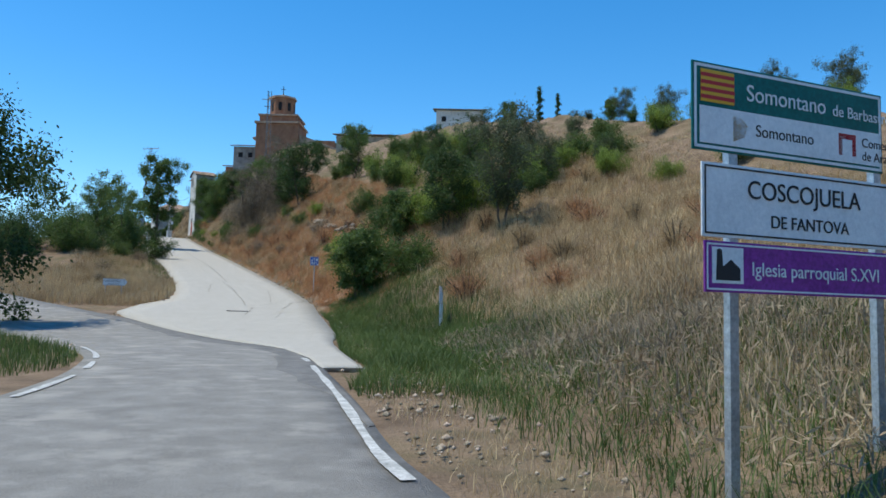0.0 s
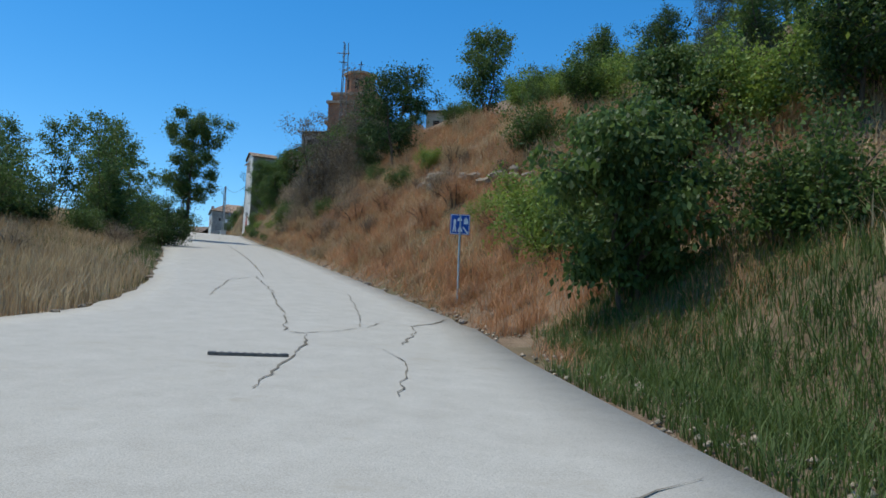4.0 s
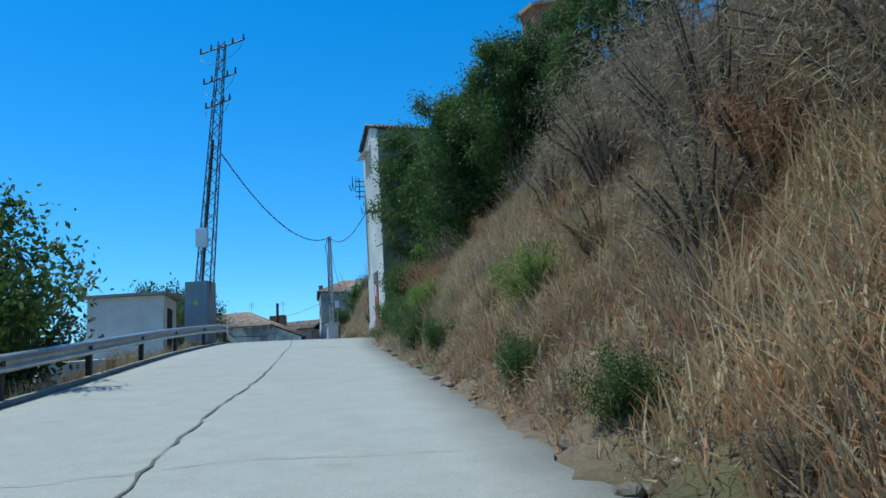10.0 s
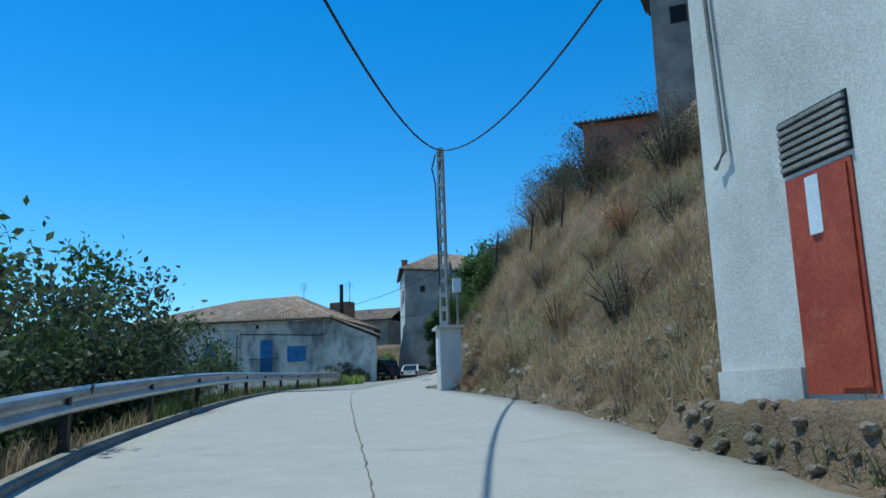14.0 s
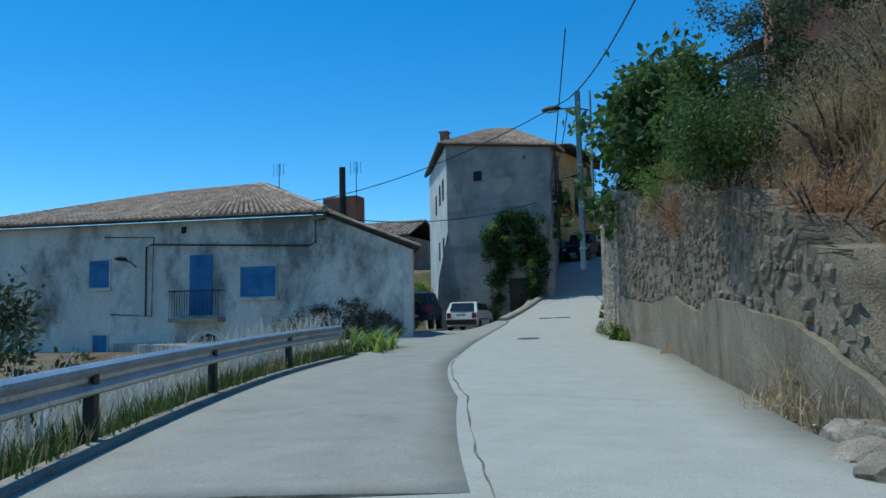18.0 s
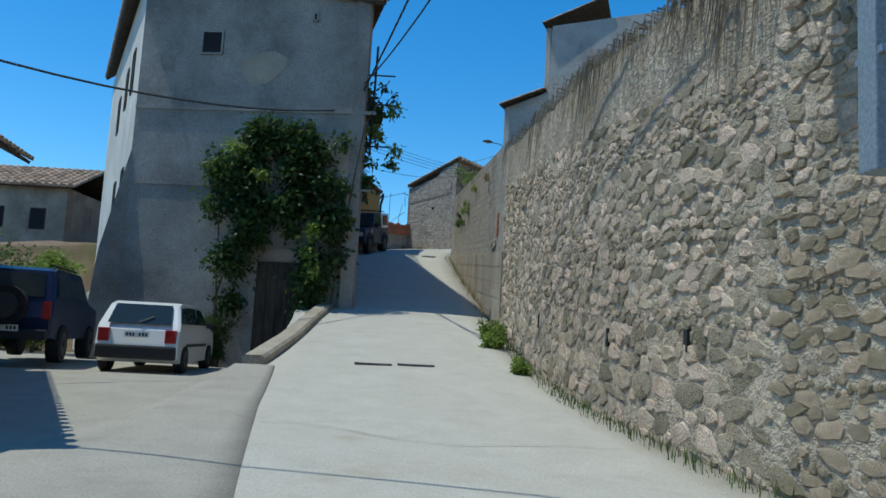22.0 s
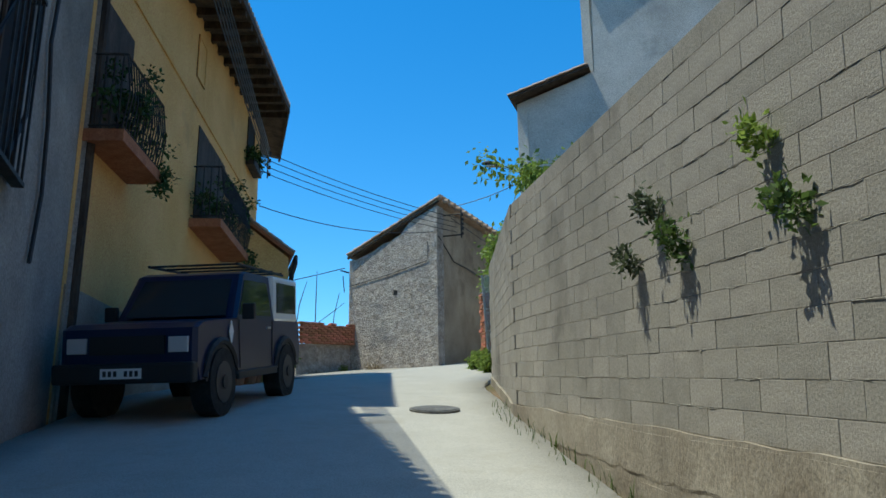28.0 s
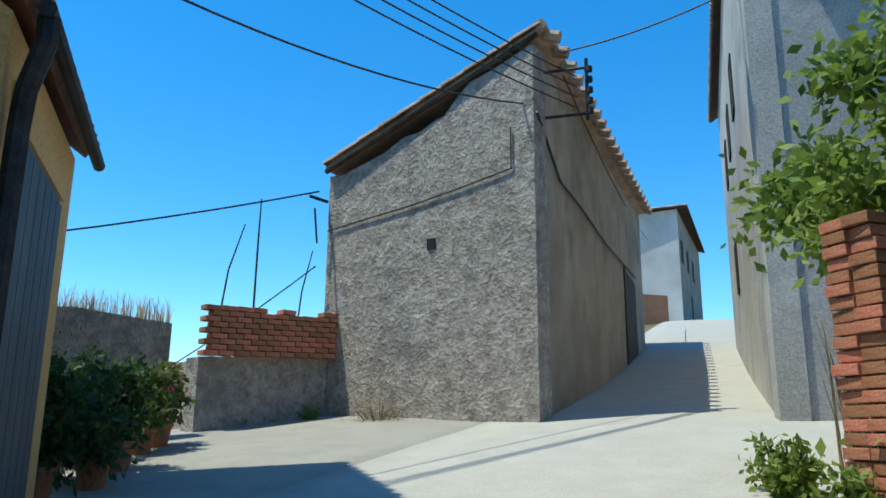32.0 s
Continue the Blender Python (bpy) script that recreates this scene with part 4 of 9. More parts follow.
# board courses of the cast base, each with a broken lower lip
for k in range(6):
    rows_, y = [], 173.0
    push = rk.uniform(0.002, 0.005)
    while y < 187.5:
        (x, yb), _ = along(BW, y - 172.9)
        zt = bw_mid(x, yb) - 0.34 * k - 0.02 + 0.01 * math.sin(1.9 * y + 2 * k)
        zb = zt - 0.3 + rk.uniform(-0.012, 0.012)
        if zb < level(x, yb) - 0.2:
            break
        o = x - 0.03
        lip = push + rk.uniform(-0.004, 0.003) + (0.006 if rk.random() < 0.12 else 0.0)
        rows_.append([(o + 0.02, yb, zt), (o - 0.3 * push, yb, zt - 0.01), (o - 0.6 * push + rk.uniform(-0.003, 0.003), yb, (zt + zb) / 2), (o - lip, yb, zb + 0.02), (o - 0.3 * lip, yb, zb), (o + 0.02, yb, zb - 0.01)])
        y += 0.11
    if len(rows_) > 4:
        cs_ = Shape().add([p for r in rows_ for p in r], [(i * 6 + j, i * 6 + j + 1, (i + 1) * 6 + j + 1, (i + 1) * 6 + j) for i in range(len(rows_) - 1) for j in range(5)])
        part("board_course", cs_, OLDCONC, base_wall)

# kerb between street and yard
kerb = Shape()
kp = [(-64.42, 168.1), (-64.35, 170.5), (-64.3, 172.8), (-64.15, 175.6)]
kerb.sweep([(-0.16, -1.6), (-0.16, 0.13), (-0.12, 0.17), (0.12, 0.17), (0.16, 0.13), (0.16, -1.6)], [(x, y, level(x + 1, y)) for x, y in kp], True)
tagged(part("kerb", kerb, OLDCONC, None, bevel=0.0), "broad rough concrete kerb along the ramp", "kerb", kind="structure")


# ---- roofs
def tile_roof(parent, a, b, c, d, pitch=0.2, radius=0.075, under=DARKWOOD, name="tiles"):
    """Barrel tiles from the eave a-b up to the ridge d-c, with a board under them."""
    a, b, c, d = (Vector(p) for p in (a, b, c, d))
    up = (b - a).cross(d - a).normalized()
    if up.z < 0:
        up = -up
    s = Shape()
    n = max(2, int((b - a).length / pitch))
    for i in range(n + 1):
        u = i / n
        p, q = a.lerp(b, u), d.lerp(c, u)
        rows = max(1, int((q - p).length / 0.42))
        side = (b - a).normalized()
        for t in range(rows):
            p0, p1 = p.lerp(q, t / rows - (0.02 if t else 0)), p.lerp(q, (t + 1) / rows)
            r0, r1 = radius * 1.12, radius * 0.9
            ring0 = [p0 + (side * math.cos(w) * r0 + up * (math.sin(w) * r0 + 0.01)) for w in np.linspace(0, math.pi, 6)]
            ring1 = [p1 + (side * math.cos(w) * r1 + up * (math.sin(w) * r1)) for w in np.linspace(0, math.pi, 6)]
            s.add(ring0 + ring1, [(k, k + 1, 7 + k, 6 + k) for k in range(5)] + [tuple(range(6))[::-1]])
    tme = bpy.data.meshes.new(name)
    tme.from_pydata(s.v, [], s.f)
    t = tagged(part(name, tme, TILE, parent), kind="stuff")
    deck = Shape().prism([a - up * 0.02, b - up * 0.02, c - up * 0.02, d - up * 0.02], (0, 0, 0), -up * 0.07)
    part("roof_board", deck, under, parent)
    return t


def poly_wall(name, foot, tops, material, parent, thick=0.3, label=""):
    """An upright wall between two ground points with a top given by (share, height) points; body behind the face."""
    (x0, y0, z0), (x1, y1, z1) = foot
    d = Vector((x1 - x0, y1 - y0, 0))
    inward = Vector((-d.y, d.x, 0)).normalized() * thick
    poly = [Vector((x0, y0, z0)), Vector((x1, y1, z1))] + [Vector((x0 + d.x * u, y0 + d.y * u, z)) for u, z in tops[::-1]]
    return part(name, Shape().prism(poly, (0, 0, 0), inward), material, parent, label)


def on_wall(p0, p1, u, z, out=0.0):
    """A place on a wall's face: u metres from p0 towards p1, at height z, out metres before it."""
    d = Vector((p1[0] - p0[0], p1[1] - p0[1], 0)).normalized()
    o = Vector((d.y, -d.x, 0))
    return Vector((p0[0], p0[1], 0)) + d * u + o * out + Vector((0, 0, z))


def wall_box(p0, p1, u0, u1, z0, z1, out0, out1):
    """A box on a wall's face."""
    q = [on_wall(p0, p1, u, z, out0) for u, z in ((u0, z0), (u1, z0), (u1, z1), (u0, z1))]
    return Shape().prism(q, on_wall(p0, p1, 0, 0, out0), on_wall(p0, p1, 0, 0, out1))


def window(parent, p0, p1, u0, u1, z0, z1, fill=GLASS, frame=DARKWOOD, sill=None, name="window"):
    w = part(name, wall_box(p0, p1, u0, u1, z0, z1, -0.1, 0.012), DARK, parent)
    part("pane", wall_box(p0, p1, u0 + 0.04, u1 - 0.04, z0 + 0.04, z1 - 0.04, 0.0, 0.018), fill, w)
    f = Shape()
    for a in ((u0, u0 + 0.05, z0, z1), (u1 - 0.05, u1, z0, z1), (u0, u1, z1 - 0.05, z1), (u0, u1, z0, z0 + 0.05)):
        q = wall_box(p0, p1, *a, 0.0, 0.035)
        f.add(q.v, q.f)
    part("frame", f, frame, w)
    if sill:
        part("sill", wall_box(p0, p1, u0 - 0.08, u1 + 0.08, z0 - 0.08, z0, 0.0, 0.1), sill, w)
    return w

# ---- tall house with a vine, its back wing along the street
def house(name, label):
    return thing(name, label, "house")


th = house("tall_house", "tall grey rendered village house with tiled roof and vine")
A, B, C, D = (-63.65, 174.35), (-69.1, 174.95), (-74.0, 185.2), (-66.4, 189.0)
poly_wall("wall_front", ((*B, 13.2), (*A, 13.2)), [(0, 23.5), (1, 22.7)], GREYRENDER, th)
poly_wall("wall_street", ((*A, 13.2), (*D, 13.2)), [(0, 22.7), (1, 25.6)], GREYRENDER, th)
poly_wall("wall_side", ((*C, 13.2), (*B, 13.2)), [(0, 23.75), (1, 23.35)], PALERENDER, th, 0.3, "flaking pale render side wall")
poly_wall("wall_back", ((*D, 13.2), (*C, 13.2)), [(0, 25.3), (1, 23.2)], GREYRENDER, th)
butt = Shape().prism([(-69.1, 174.94, 13.6), (-69.75, 174.6, 13.6), (-69.55, 174.75, 16.5), (-69.1, 174.94, 18.9)], (0, 0, 0), (0.1, 1.4, 0))
part("buttress", butt, GREYRENDER, th)
E1, E2, E3, E4 = (-63.3, 174.2, 22.6), (-69.45, 174.78, 23.4), (-74.4, 185.4, 23.9), (-65.8, 189.2, 25.5)
top = (-68.8, 181.5, 25.6)
tile_roof(th, E2, E1, (-67.4, 181, 25.4), top)
tile_roof(th, E3, E2, top, (-69.6, 183, 25.6))
tile_roof(th, E1, E4, (-68.2, 187, 26.3), (-67.4, 181, 25.4))
part("chimney", Shape().box((-69.6, 176.2, 23.95), (0.4, 0.4, 0.7)).box((-69.6, 176.2, 24.3), (0.52, 0.52, 0.08)), BRICKWALL, th, bevel=0.02)
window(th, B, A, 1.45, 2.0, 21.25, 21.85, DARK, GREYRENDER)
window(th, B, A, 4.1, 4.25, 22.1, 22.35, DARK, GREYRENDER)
dr = part("garage_door", wall_box(B, A, 3.25, 4.75, 13.4, 16.4, -0.1, 0.02), DARKWOOD, th)
for k in range(6):
    part("board", wall_box(B, A, 3.28 + k * 0.245, 3.5 + k * 0.245, 13.45, 16.35, 0.02, 0.045), DARKWOOD, dr)
part("lintel", wall_box(B, A, 3.05, 4.95, 16.42, 16.7, 0.0, 0.05), OLDCONC, th)
part("band", wall_box(B, A, 0.0, 5.75, 19.9, 19.98, 0.0, 0.03), GREYRENDER, th)
part("band", wall_box(B, A, 0.0, 5.75, 18.1, 18.15, 0.0, 0.02), GREYRENDER, th)
patch = Shape().prism([on_wall(B, A, 3.0 + 0.55 * math.cos(a) * (1 + 0.2 * math.sin(3 * a)), 20.95 + 0.4 * math.sin(a) * (1 + 0.25 * math.sin(2 * a)), 0.0) for a in np.linspace(0, 6, 12)], (0, 0, 0), (0, -0.012, 0))
part("render_patch", patch, TANRENDER, th, "pale repaired render patch")
for u, z, w, h in ((1.6, 20.8, 0.7, 1.1), (3.4, 20.8, 0.7, 1.1), (5.8, 20.6, 0.7, 1.1), (1.8, 17.8, 0.6, 1.0), (4.2, 17.8, 0.6, 1.0)):
    n_ = math.dist(C, B)
    window(th, C, B, n_ - u - w, n_ - u, z, z + h, DARK, DARKWOOD)
part("plinth", wall_box(C, B, 2, math.dist(C, B), 13.9, 15.6, 0.0, 0.5), PALERENDER, th)
# fittings of the street side: cables, grille window, pipes
window(th, A, D, 10.9, 11.7, 20.0, 21.7, DARK, DARKWOOD)
g = Shape()
for k in range(6):
    q = wall_box(A, D, 10.9 + k * 0.16, 10.92 + k * 0.16, 19.95, 21.75, 0.1, 0.12)
    g.add(q.v, q.f)
for z in (19.95, 21.7):
    q = wall_box(A, D, 10.88, 11.74, z, z + 0.04, 0.03, 0.13)
    g.add(q.v, q.f)
part("grille", g, IRON, th)
part("downpipe", Shape().tube([on_wall(A, D, 14.72, z, 0.1) for z in (17.9, 20, 22.5, 25.2)], 0.07, 8), DARKWOOD, th, "dark brown rain pipe")
r_ = random.Random(8)
for k in range(5):
    pts = [on_wall(A, D, 9.0 + 0.9 * k + r_.uniform(-0.2, 0.2) + 0.25 * math.sin(z * 1.7 + k), z, 0.04) for z in np.linspace(20.0 - 0.5 * (k % 3), 24.6, 8)]
    part("cable", Shape().tube(pts, 0.022, 5), CABLE, th)
part("wall_patch", wall_box(A, D, 8.6, 9.1, 17.6, 20.4, 0.0, 0.015), OLDCONC, th)
part("wall_patch", wall_box(A, D, 7.2, 7.6, 17.2, 19.2, 0.0, 0.015), TANRENDER, th)

# street lamp on the grey wall
def wall_lamp(at, out, length, label):
    """A lamp head on a bent arm; out is the level way it points."""
    o = Vector((*out, 0)).normalized()
    root = thing("street_lamp", label, "street lamp", at)
    part("arm", Shape().tube([(0, 0, 0), o * length * 0.5 + Vector((0, 0, 0.16)), o * length + Vector((0, 0, 0.2))], 0.025, 7), IRON, root)
    head = Shape()
    rings = []
    side = Vector((-o.y, o.x, 0))
    for u, w, h in ((0, 0.05, 0.05), (0.12, 0.12, 0.1), (0.35, 0.15, 0.12), (0.55, 0.1, 0.08), (0.62, 0.03, 0.03)):
        c = o * (length - 0.05 + u) + Vector((0, 0, 0.22))
        rings.append([c + side * w * math.cos(a) + Vector((0, 0, h * math.sin(a) * (1 if math.sin(a) > 0 else 0.35))) for a in np.linspace(0, 2 * math.pi, 10, endpoint=False)])
    n = 10
    head.add([p for ring in rings for p in ring], [(i * n + j, i * n + (j + 1) % n, (i + 1) * n + (j + 1) % n, (i + 1) * n + j) for i in range(4) for j in range(n)] + [tuple(range(n))[::-1], tuple(range(40, 50))])
    part("lamp_head", head, IRON, root, smooth=True)
    gl = [o * (length + 0.25) + Vector((0, 0, 0.17)) + o * 0.2 * math.cos(a) + side * 0.1 * math.sin(a) for a in np.linspace(0, 2 * math.pi, 10, endpoint=False)]
    part("lamp_cover", Shape().prism(gl, (0, 0, 0.03), (0, 0, 0)), LAMPGLASS, root)
    return root


wall_lamp(on_wall(A, D, 13.9, 23.4, 0.0), (0.97, 0.1), 1.0, "dark street lamp on a bracket from the grey house")

# ---- yellow house and its shed
yh = house("yellow_house", "ochre painted village house with balconies and wide eaves")
Y0, Y1 = (-66.32, 188.6), (-65.87, 200.4)
poly_wall("wall_street", ((*Y0, 15.5), (*Y1, 17)), [(0, 25.8), (0.89, 26.72), (1, 26.6)], OCHRE, yh)
poly_wall("wall_end", ((*Y1, 15.5), (-75, 202, 15.5)), [(0, 26.6), (0.5, 27.4), (1, 26.4)], OCHRE, yh)
part("plinth", wall_box(Y0, Y1, 0.05, 9.4, 17.5, 19.7, 0.0, 0.025), TANRENDER, yh, "rough brown render plinth")
part("ridge_band", wall_box(Y0, Y1, 0.1, 11.7, 24.3, 24.38, 0.0, 0.03), OCHRE, yh)
ev = lambda u, z, o: tuple(on_wall(Y0, Y1, u, z, o))
tile_roof(yh, ev(0.35, 25.95, 0.95), ev(10.5, 26.9, 1.0), ev(11.5, 27.6, -4), ev(0.5, 26.3, -4))
tile_roof(yh, ev(10.5, 26.9, 1.0), ev(13.9, 26.75, 0.25), ev(13.5, 27.6, -4), ev(11.5, 27.6, -4))
for k in range(18):
    u = 0.4 + k * 0.6
    z = 25.72 + 0.09 * u
    part("rafter", wall_box(Y0, Y1, u, u + 0.12, z - 0.08, z + 0.08, -0.1, 0.95), DARKWOOD, yh)
part("gutter_board", Shape().sweep([(-0.03, -0.08), (0.03, -0.08), (0.03, 0.06), (-0.03, 0.06)], [ev(0.35, 25.85, 0.93), ev(10.5, 26.8, 0.98), ev(13.9, 26.65, 0.23)], True), DARKWOOD, yh)


def balcony(parent, p0, p1, u0, u1, z, depth, plant_seed):
    b = part("balcony", wall_box(p0, p1, u0, u1, z - 0.16, z, 0.0, depth), TERRACOTTA, parent, "thin balcony slab with terracotta edge")
    n = int((u1 - u0) / 0.11)
    for k in range(n + 1):
        u = u0 + 0.04 + (u1 - u0 - 0.08) * k / n
        part("bar", Shape().tube([on_wall(p0, p1, u, z, depth - 0.05), on_wall(p0, p1, u, z + 0.5, depth + 0.02), on_wall(p0, p1, u, z + 1.05, depth - 0.05)], 0.011, 4), IRON, b)
    for u in (u0 + 0.04, u1 - 0.04):
        for o in np.linspace(0.08, depth - 0.1, 4):
            part("bar", Shape().tube([on_wall(p0, p1, u, z, o), on_wall(p0, p1, u, z + 1.05, o)], 0.011, 4), IRON, b)
    for z_ in (z + 0.06, z + 1.05):
        part("rail", Shape().tube([on_wall(p0, p1, u0 + 0.04, z_, 0.02), on_wall(p0, p1, u0 + 0.04, z_, depth - 0.05), on_wall(p0, p1, u1 - 0.04, z_, depth - 0.05), on_wall(p0, p1, u1 - 0.04, z_, 0.02)], 0.018, 5), IRON, b)
    part("balcony_door", wall_box(p0, p1, u0 + 0.25, u1 - 0.25, z, z + 2.0, -0.1, 0.02), DARKWOOD, parent)
    r = random.Random(plant_seed)
    cs = [on_wall(p0, p1, r.uniform(u0, u1), z + r.uniform(0.35, 1.2), r.uniform(0.1, depth + 0.05)) for _ in range(16)]
    cs += [on_wall(p0, p1, u1 - 0.05, z - 0.12 * q, depth + 0.02) for q in range(3)]
    part("hanging_plant", leaf_cloud("hanging_plant", cs, [0.17] * 19, 1500, 0.05, plant_seed, LEAF_DARK, 0.4), LEAF_DARK, b)
    return b


balcony(yh, Y0, Y1, 0.1, 1.75, 21.7, 0.5, 31)
balcony(yh, Y0, Y1, 5.1, 7.95, 22.05, 0.6, 32)
window(yh, Y0, Y1, 10.0, 10.9, 25.2, 26.35, DARK, DARKWOOD)
part("flower_box", wall_box(Y0, Y1, 9.9, 11.0, 24.98, 25.18, 0.02, 0.24), IRON, yh)
part("box_plant", leaf_cloud("box_plant", [on_wall(Y0, Y1, 9.9 + 0.12 * k, 25.2 + 0.1 * (k % 3), 0.16) for k in range(9)], [0.2] * 9, 900, 0.055, 35, LEAF_DARK, 0.3), LEAF_DARK, yh)
window(yh, Y0, Y1, 4.9, 5.5, 24.9, 25.8, OCHRE, OCHRE)
br = Shape()
for z in (25.5, 25.95):
    br.tube([on_wall(Y0, Y1, 11.75, z, 0.0), on_wall(Y0, Y1, 12.0, z, 0.25)], 0.02, 5)
br.tube([on_wall(Y0, Y1, 12.0, 25.35, 0.22), on_wall(Y0, Y1, 12.0, 26.3, 0.22)], 0.02, 5)
bk = part("wire_bracket", br, IRON, yh)
for k in range(4):
    part("insulator", Shape().tube([on_wall(Y0, Y1, 12.0, 25.42 + 0.21 * k, 0.27), on_wall(Y0, Y1, 12.0, 25.51 + 0.21 * k, 0.27)], 0.04, 7), CARBLACK, bk)
sd = house("yellow_shed", "low ochre shed with grey board doors and tiled eave")
S0, S1, SB = (-64.72, 198.3), (-65.19, 200.65), (-66.2, 198.0)
poly_wall("wall_near", ((*SB, 17), (*S0, 17)), [(0, 23.55), (1, 22.45)], OCHRE, sd, 0.25)
poly_wall("wall_street", ((*S0, 17), (*S1, 17)), [(0, 22.45), (1, 22.45)], OCHRE, sd, 0.25)
poly_wall("wall_end", ((*S1, 17), (-67.4, 201.0, 17)), [(0, 22.45), (1, 23.9)], OCHRE, sd, 0.25)
se = lambda u, z, o: tuple(on_wall(S0, S1, u, z, o))
tile_roof(sd, se(-0.06, 22.55, 0.12), se(2.42, 22.55, 0.12), se(2.42, 23.85, -1.7), se(-0.06, 23.85, -1.7), 0.2, 0.065, TERRACOTTA)
part("gutter", Shape().tube([se(-0.06, 22.47, 0.17), se(2.48, 22.44, 0.17)], 0.05, 8), IRON, sd)
part("gutter_pipe", Shape().tube([se(0.02, 22.45, 0.17), se(0.02, 22.3, 0.17), se(0.06, 22.05, 0.1), se(0.1, 21.85, 0.08), se(0.1, 19.2, 0.08)], 0.06, 8), IRON, sd, "dark rain pipe bent under the eave")
gd = part("shed_door", wall_box(S0, S1, 0.3, 1.85, 19.2, 21.95, -0.1, 0.02), GREYDOOR, sd)
for k in range(7):
    part("board", wall_box(S0, S1, 0.32 + k * 0.218, 0.52 + k * 0.218, 19.25, 21.9, 0.02, 0.04), GREYDOOR, gd)
part("lintel", wall_box(S0, S1, 0.2, 1.95, 21.97, 22.15, 0.0, 0.03), OCHRE, sd)

# ---- rough stone house at the fork, its roof falling to the west
sh = house("stone_house", "rough-cast stone house with a sagging tiled roof")
F_, L_, R_ = (-60.42, 204.8), (-63.43, 207.28), (-54.45, 216.45)
K_ = (-57.5, 219.1)
poly_wall("wall_gable", ((*L_, 19.2), (*F_, 19.4)), [(0, 24.5), (0.22, 24.72), (0.3, 24.8), (0.4, 25.0), (0.48, 25.02), (0.55, 25.15), (0.6, 25.2), (0.66, 25.45), (0.72, 25.65), (0.82, 25.75), (1, 26.0)], ROUGHCAST, sh, 0.4, "thick rough-cast gable wall with a broken top")
FS = (F_[0] + 0.36 * (R_[0] - F_[0]) / 12.4, F_[1] + 0.36 * (R_[1] - F_[1]) / 12.4)
poly_wall("wall_street", ((*FS, 19.4), (*R_, 20.4)), [(0, 26.02), (1, 26.75)], TANRENDER, sh, 0.4)
poly_wall("wall_back", ((*R_, 19.4), (*K_, 19.4)), [(0, 26.75), (1, 25.2)], TANRENDER, sh)
poly_wall("wall_side", ((*K_, 19.4), (*L_, 19.2)), [(0, 24.6), (1, 24.6)], ROUGHCAST, sh)
tile_roof(sh, (-63.52, 207.25, 24.78), (-57.6, 219.1, 25.4), (-54.3, 216.4, 27.0), (-60.3, 204.7, 26.28), 0.22, 0.07, TILE)
part("ridge_tiles", Shape().tube([Vector((-60.32, 204.7, 26.28)).lerp(Vector((-54.3, 216.45, 27.0)), k / 12) for k in range(13)], 0.09, 7), TILE, sh)
for k in range(22):
    p = Vector((-60.28, 204.73, 26.18)).lerp(Vector((-54.25, 216.4, 26.9)), (k + 0.3) / 22)
    part("eave_tile", Shape().tube([p, p + Vector((0.2, -0.1, -0.06))], 0.09, 7, 0.1), TILE, sh)
part("beam", Shape().tube([(-63.5, 207.22, 24.66), (-60.35, 204.75, 26.14)], 0.045, 6), DARKWOOD, sh)
part("vent_hole", wall_box(L_, F_, 2.05, 2.2, 23.05, 23.22, 0.0, 0.02), DARK, sh)
ds = part("house_door", wall_box(F_, R_, 9.1, 11.2, 21.5, 24.35, -0.2, 0.015), DARKWOOD, sh, "weathered plank door in shade")
part("door_frame", wall_box(F_, R_, 8.98, 9.12, 21.5, 24.45, 0.0, 0.04), DARKWOOD, ds)
r2 = Shape()
for z in (25.0, 25.75):
    r2.tube([on_wall(F_, R_, 0.5, z, 0.0), on_wall(F_, R_, 0.55, z, 0.75)], 0.025, 5)
r2.tube([on_wall(F_, R_, 0.55, 24.9, 0.7), on_wall(F_, R_, 0.55, 25.9, 0.7)], 0.03, 5)
rb = part("wire_bracket", r2, IRON, sh)
for k in range(5):
    part("insulator", Shape().tube([on_wall(F_, R_, 0.55, 25.0 + 0.17 * k, 0.74), on_wall(F_, R_, 0.55, 25.08 + 0.17 * k, 0.74)], 0.05, 7), CARBLACK, rb)
for pts in ([(0.35, 24.1), (1.2, 23.95), (2.2, 23.8), (3.0, 23.72), (3.88, 23.62)], [(3.53, 24.75), (3.53, 24.1)]):
    part("cable", Shape().tube([on_wall(L_, F_, math.dist(L_, F_) - u if len(pts) > 2 else u, z, 0.025) for u, z in pts], 0.012, 5), CABLE, sh)
part("cable", Shape().tube([on_wall(F_, R_, u, z, 0.05) for u, z in ((0, 24.9), (1.5, 24.3), (3, 24.35), (6, 24.3), (11, 24.5))], 0.022, 5), CABLE, sh)

part("corner_bracket", Shape().tube([(-63.45, 207.3, 24.15), (-63.75, 207.15, 24.2)], 0.03, 5).tube([(-63.6, 207.22, 23.4), (-63.66, 207.2, 24.0)], 0.018, 5), IRON, sh)

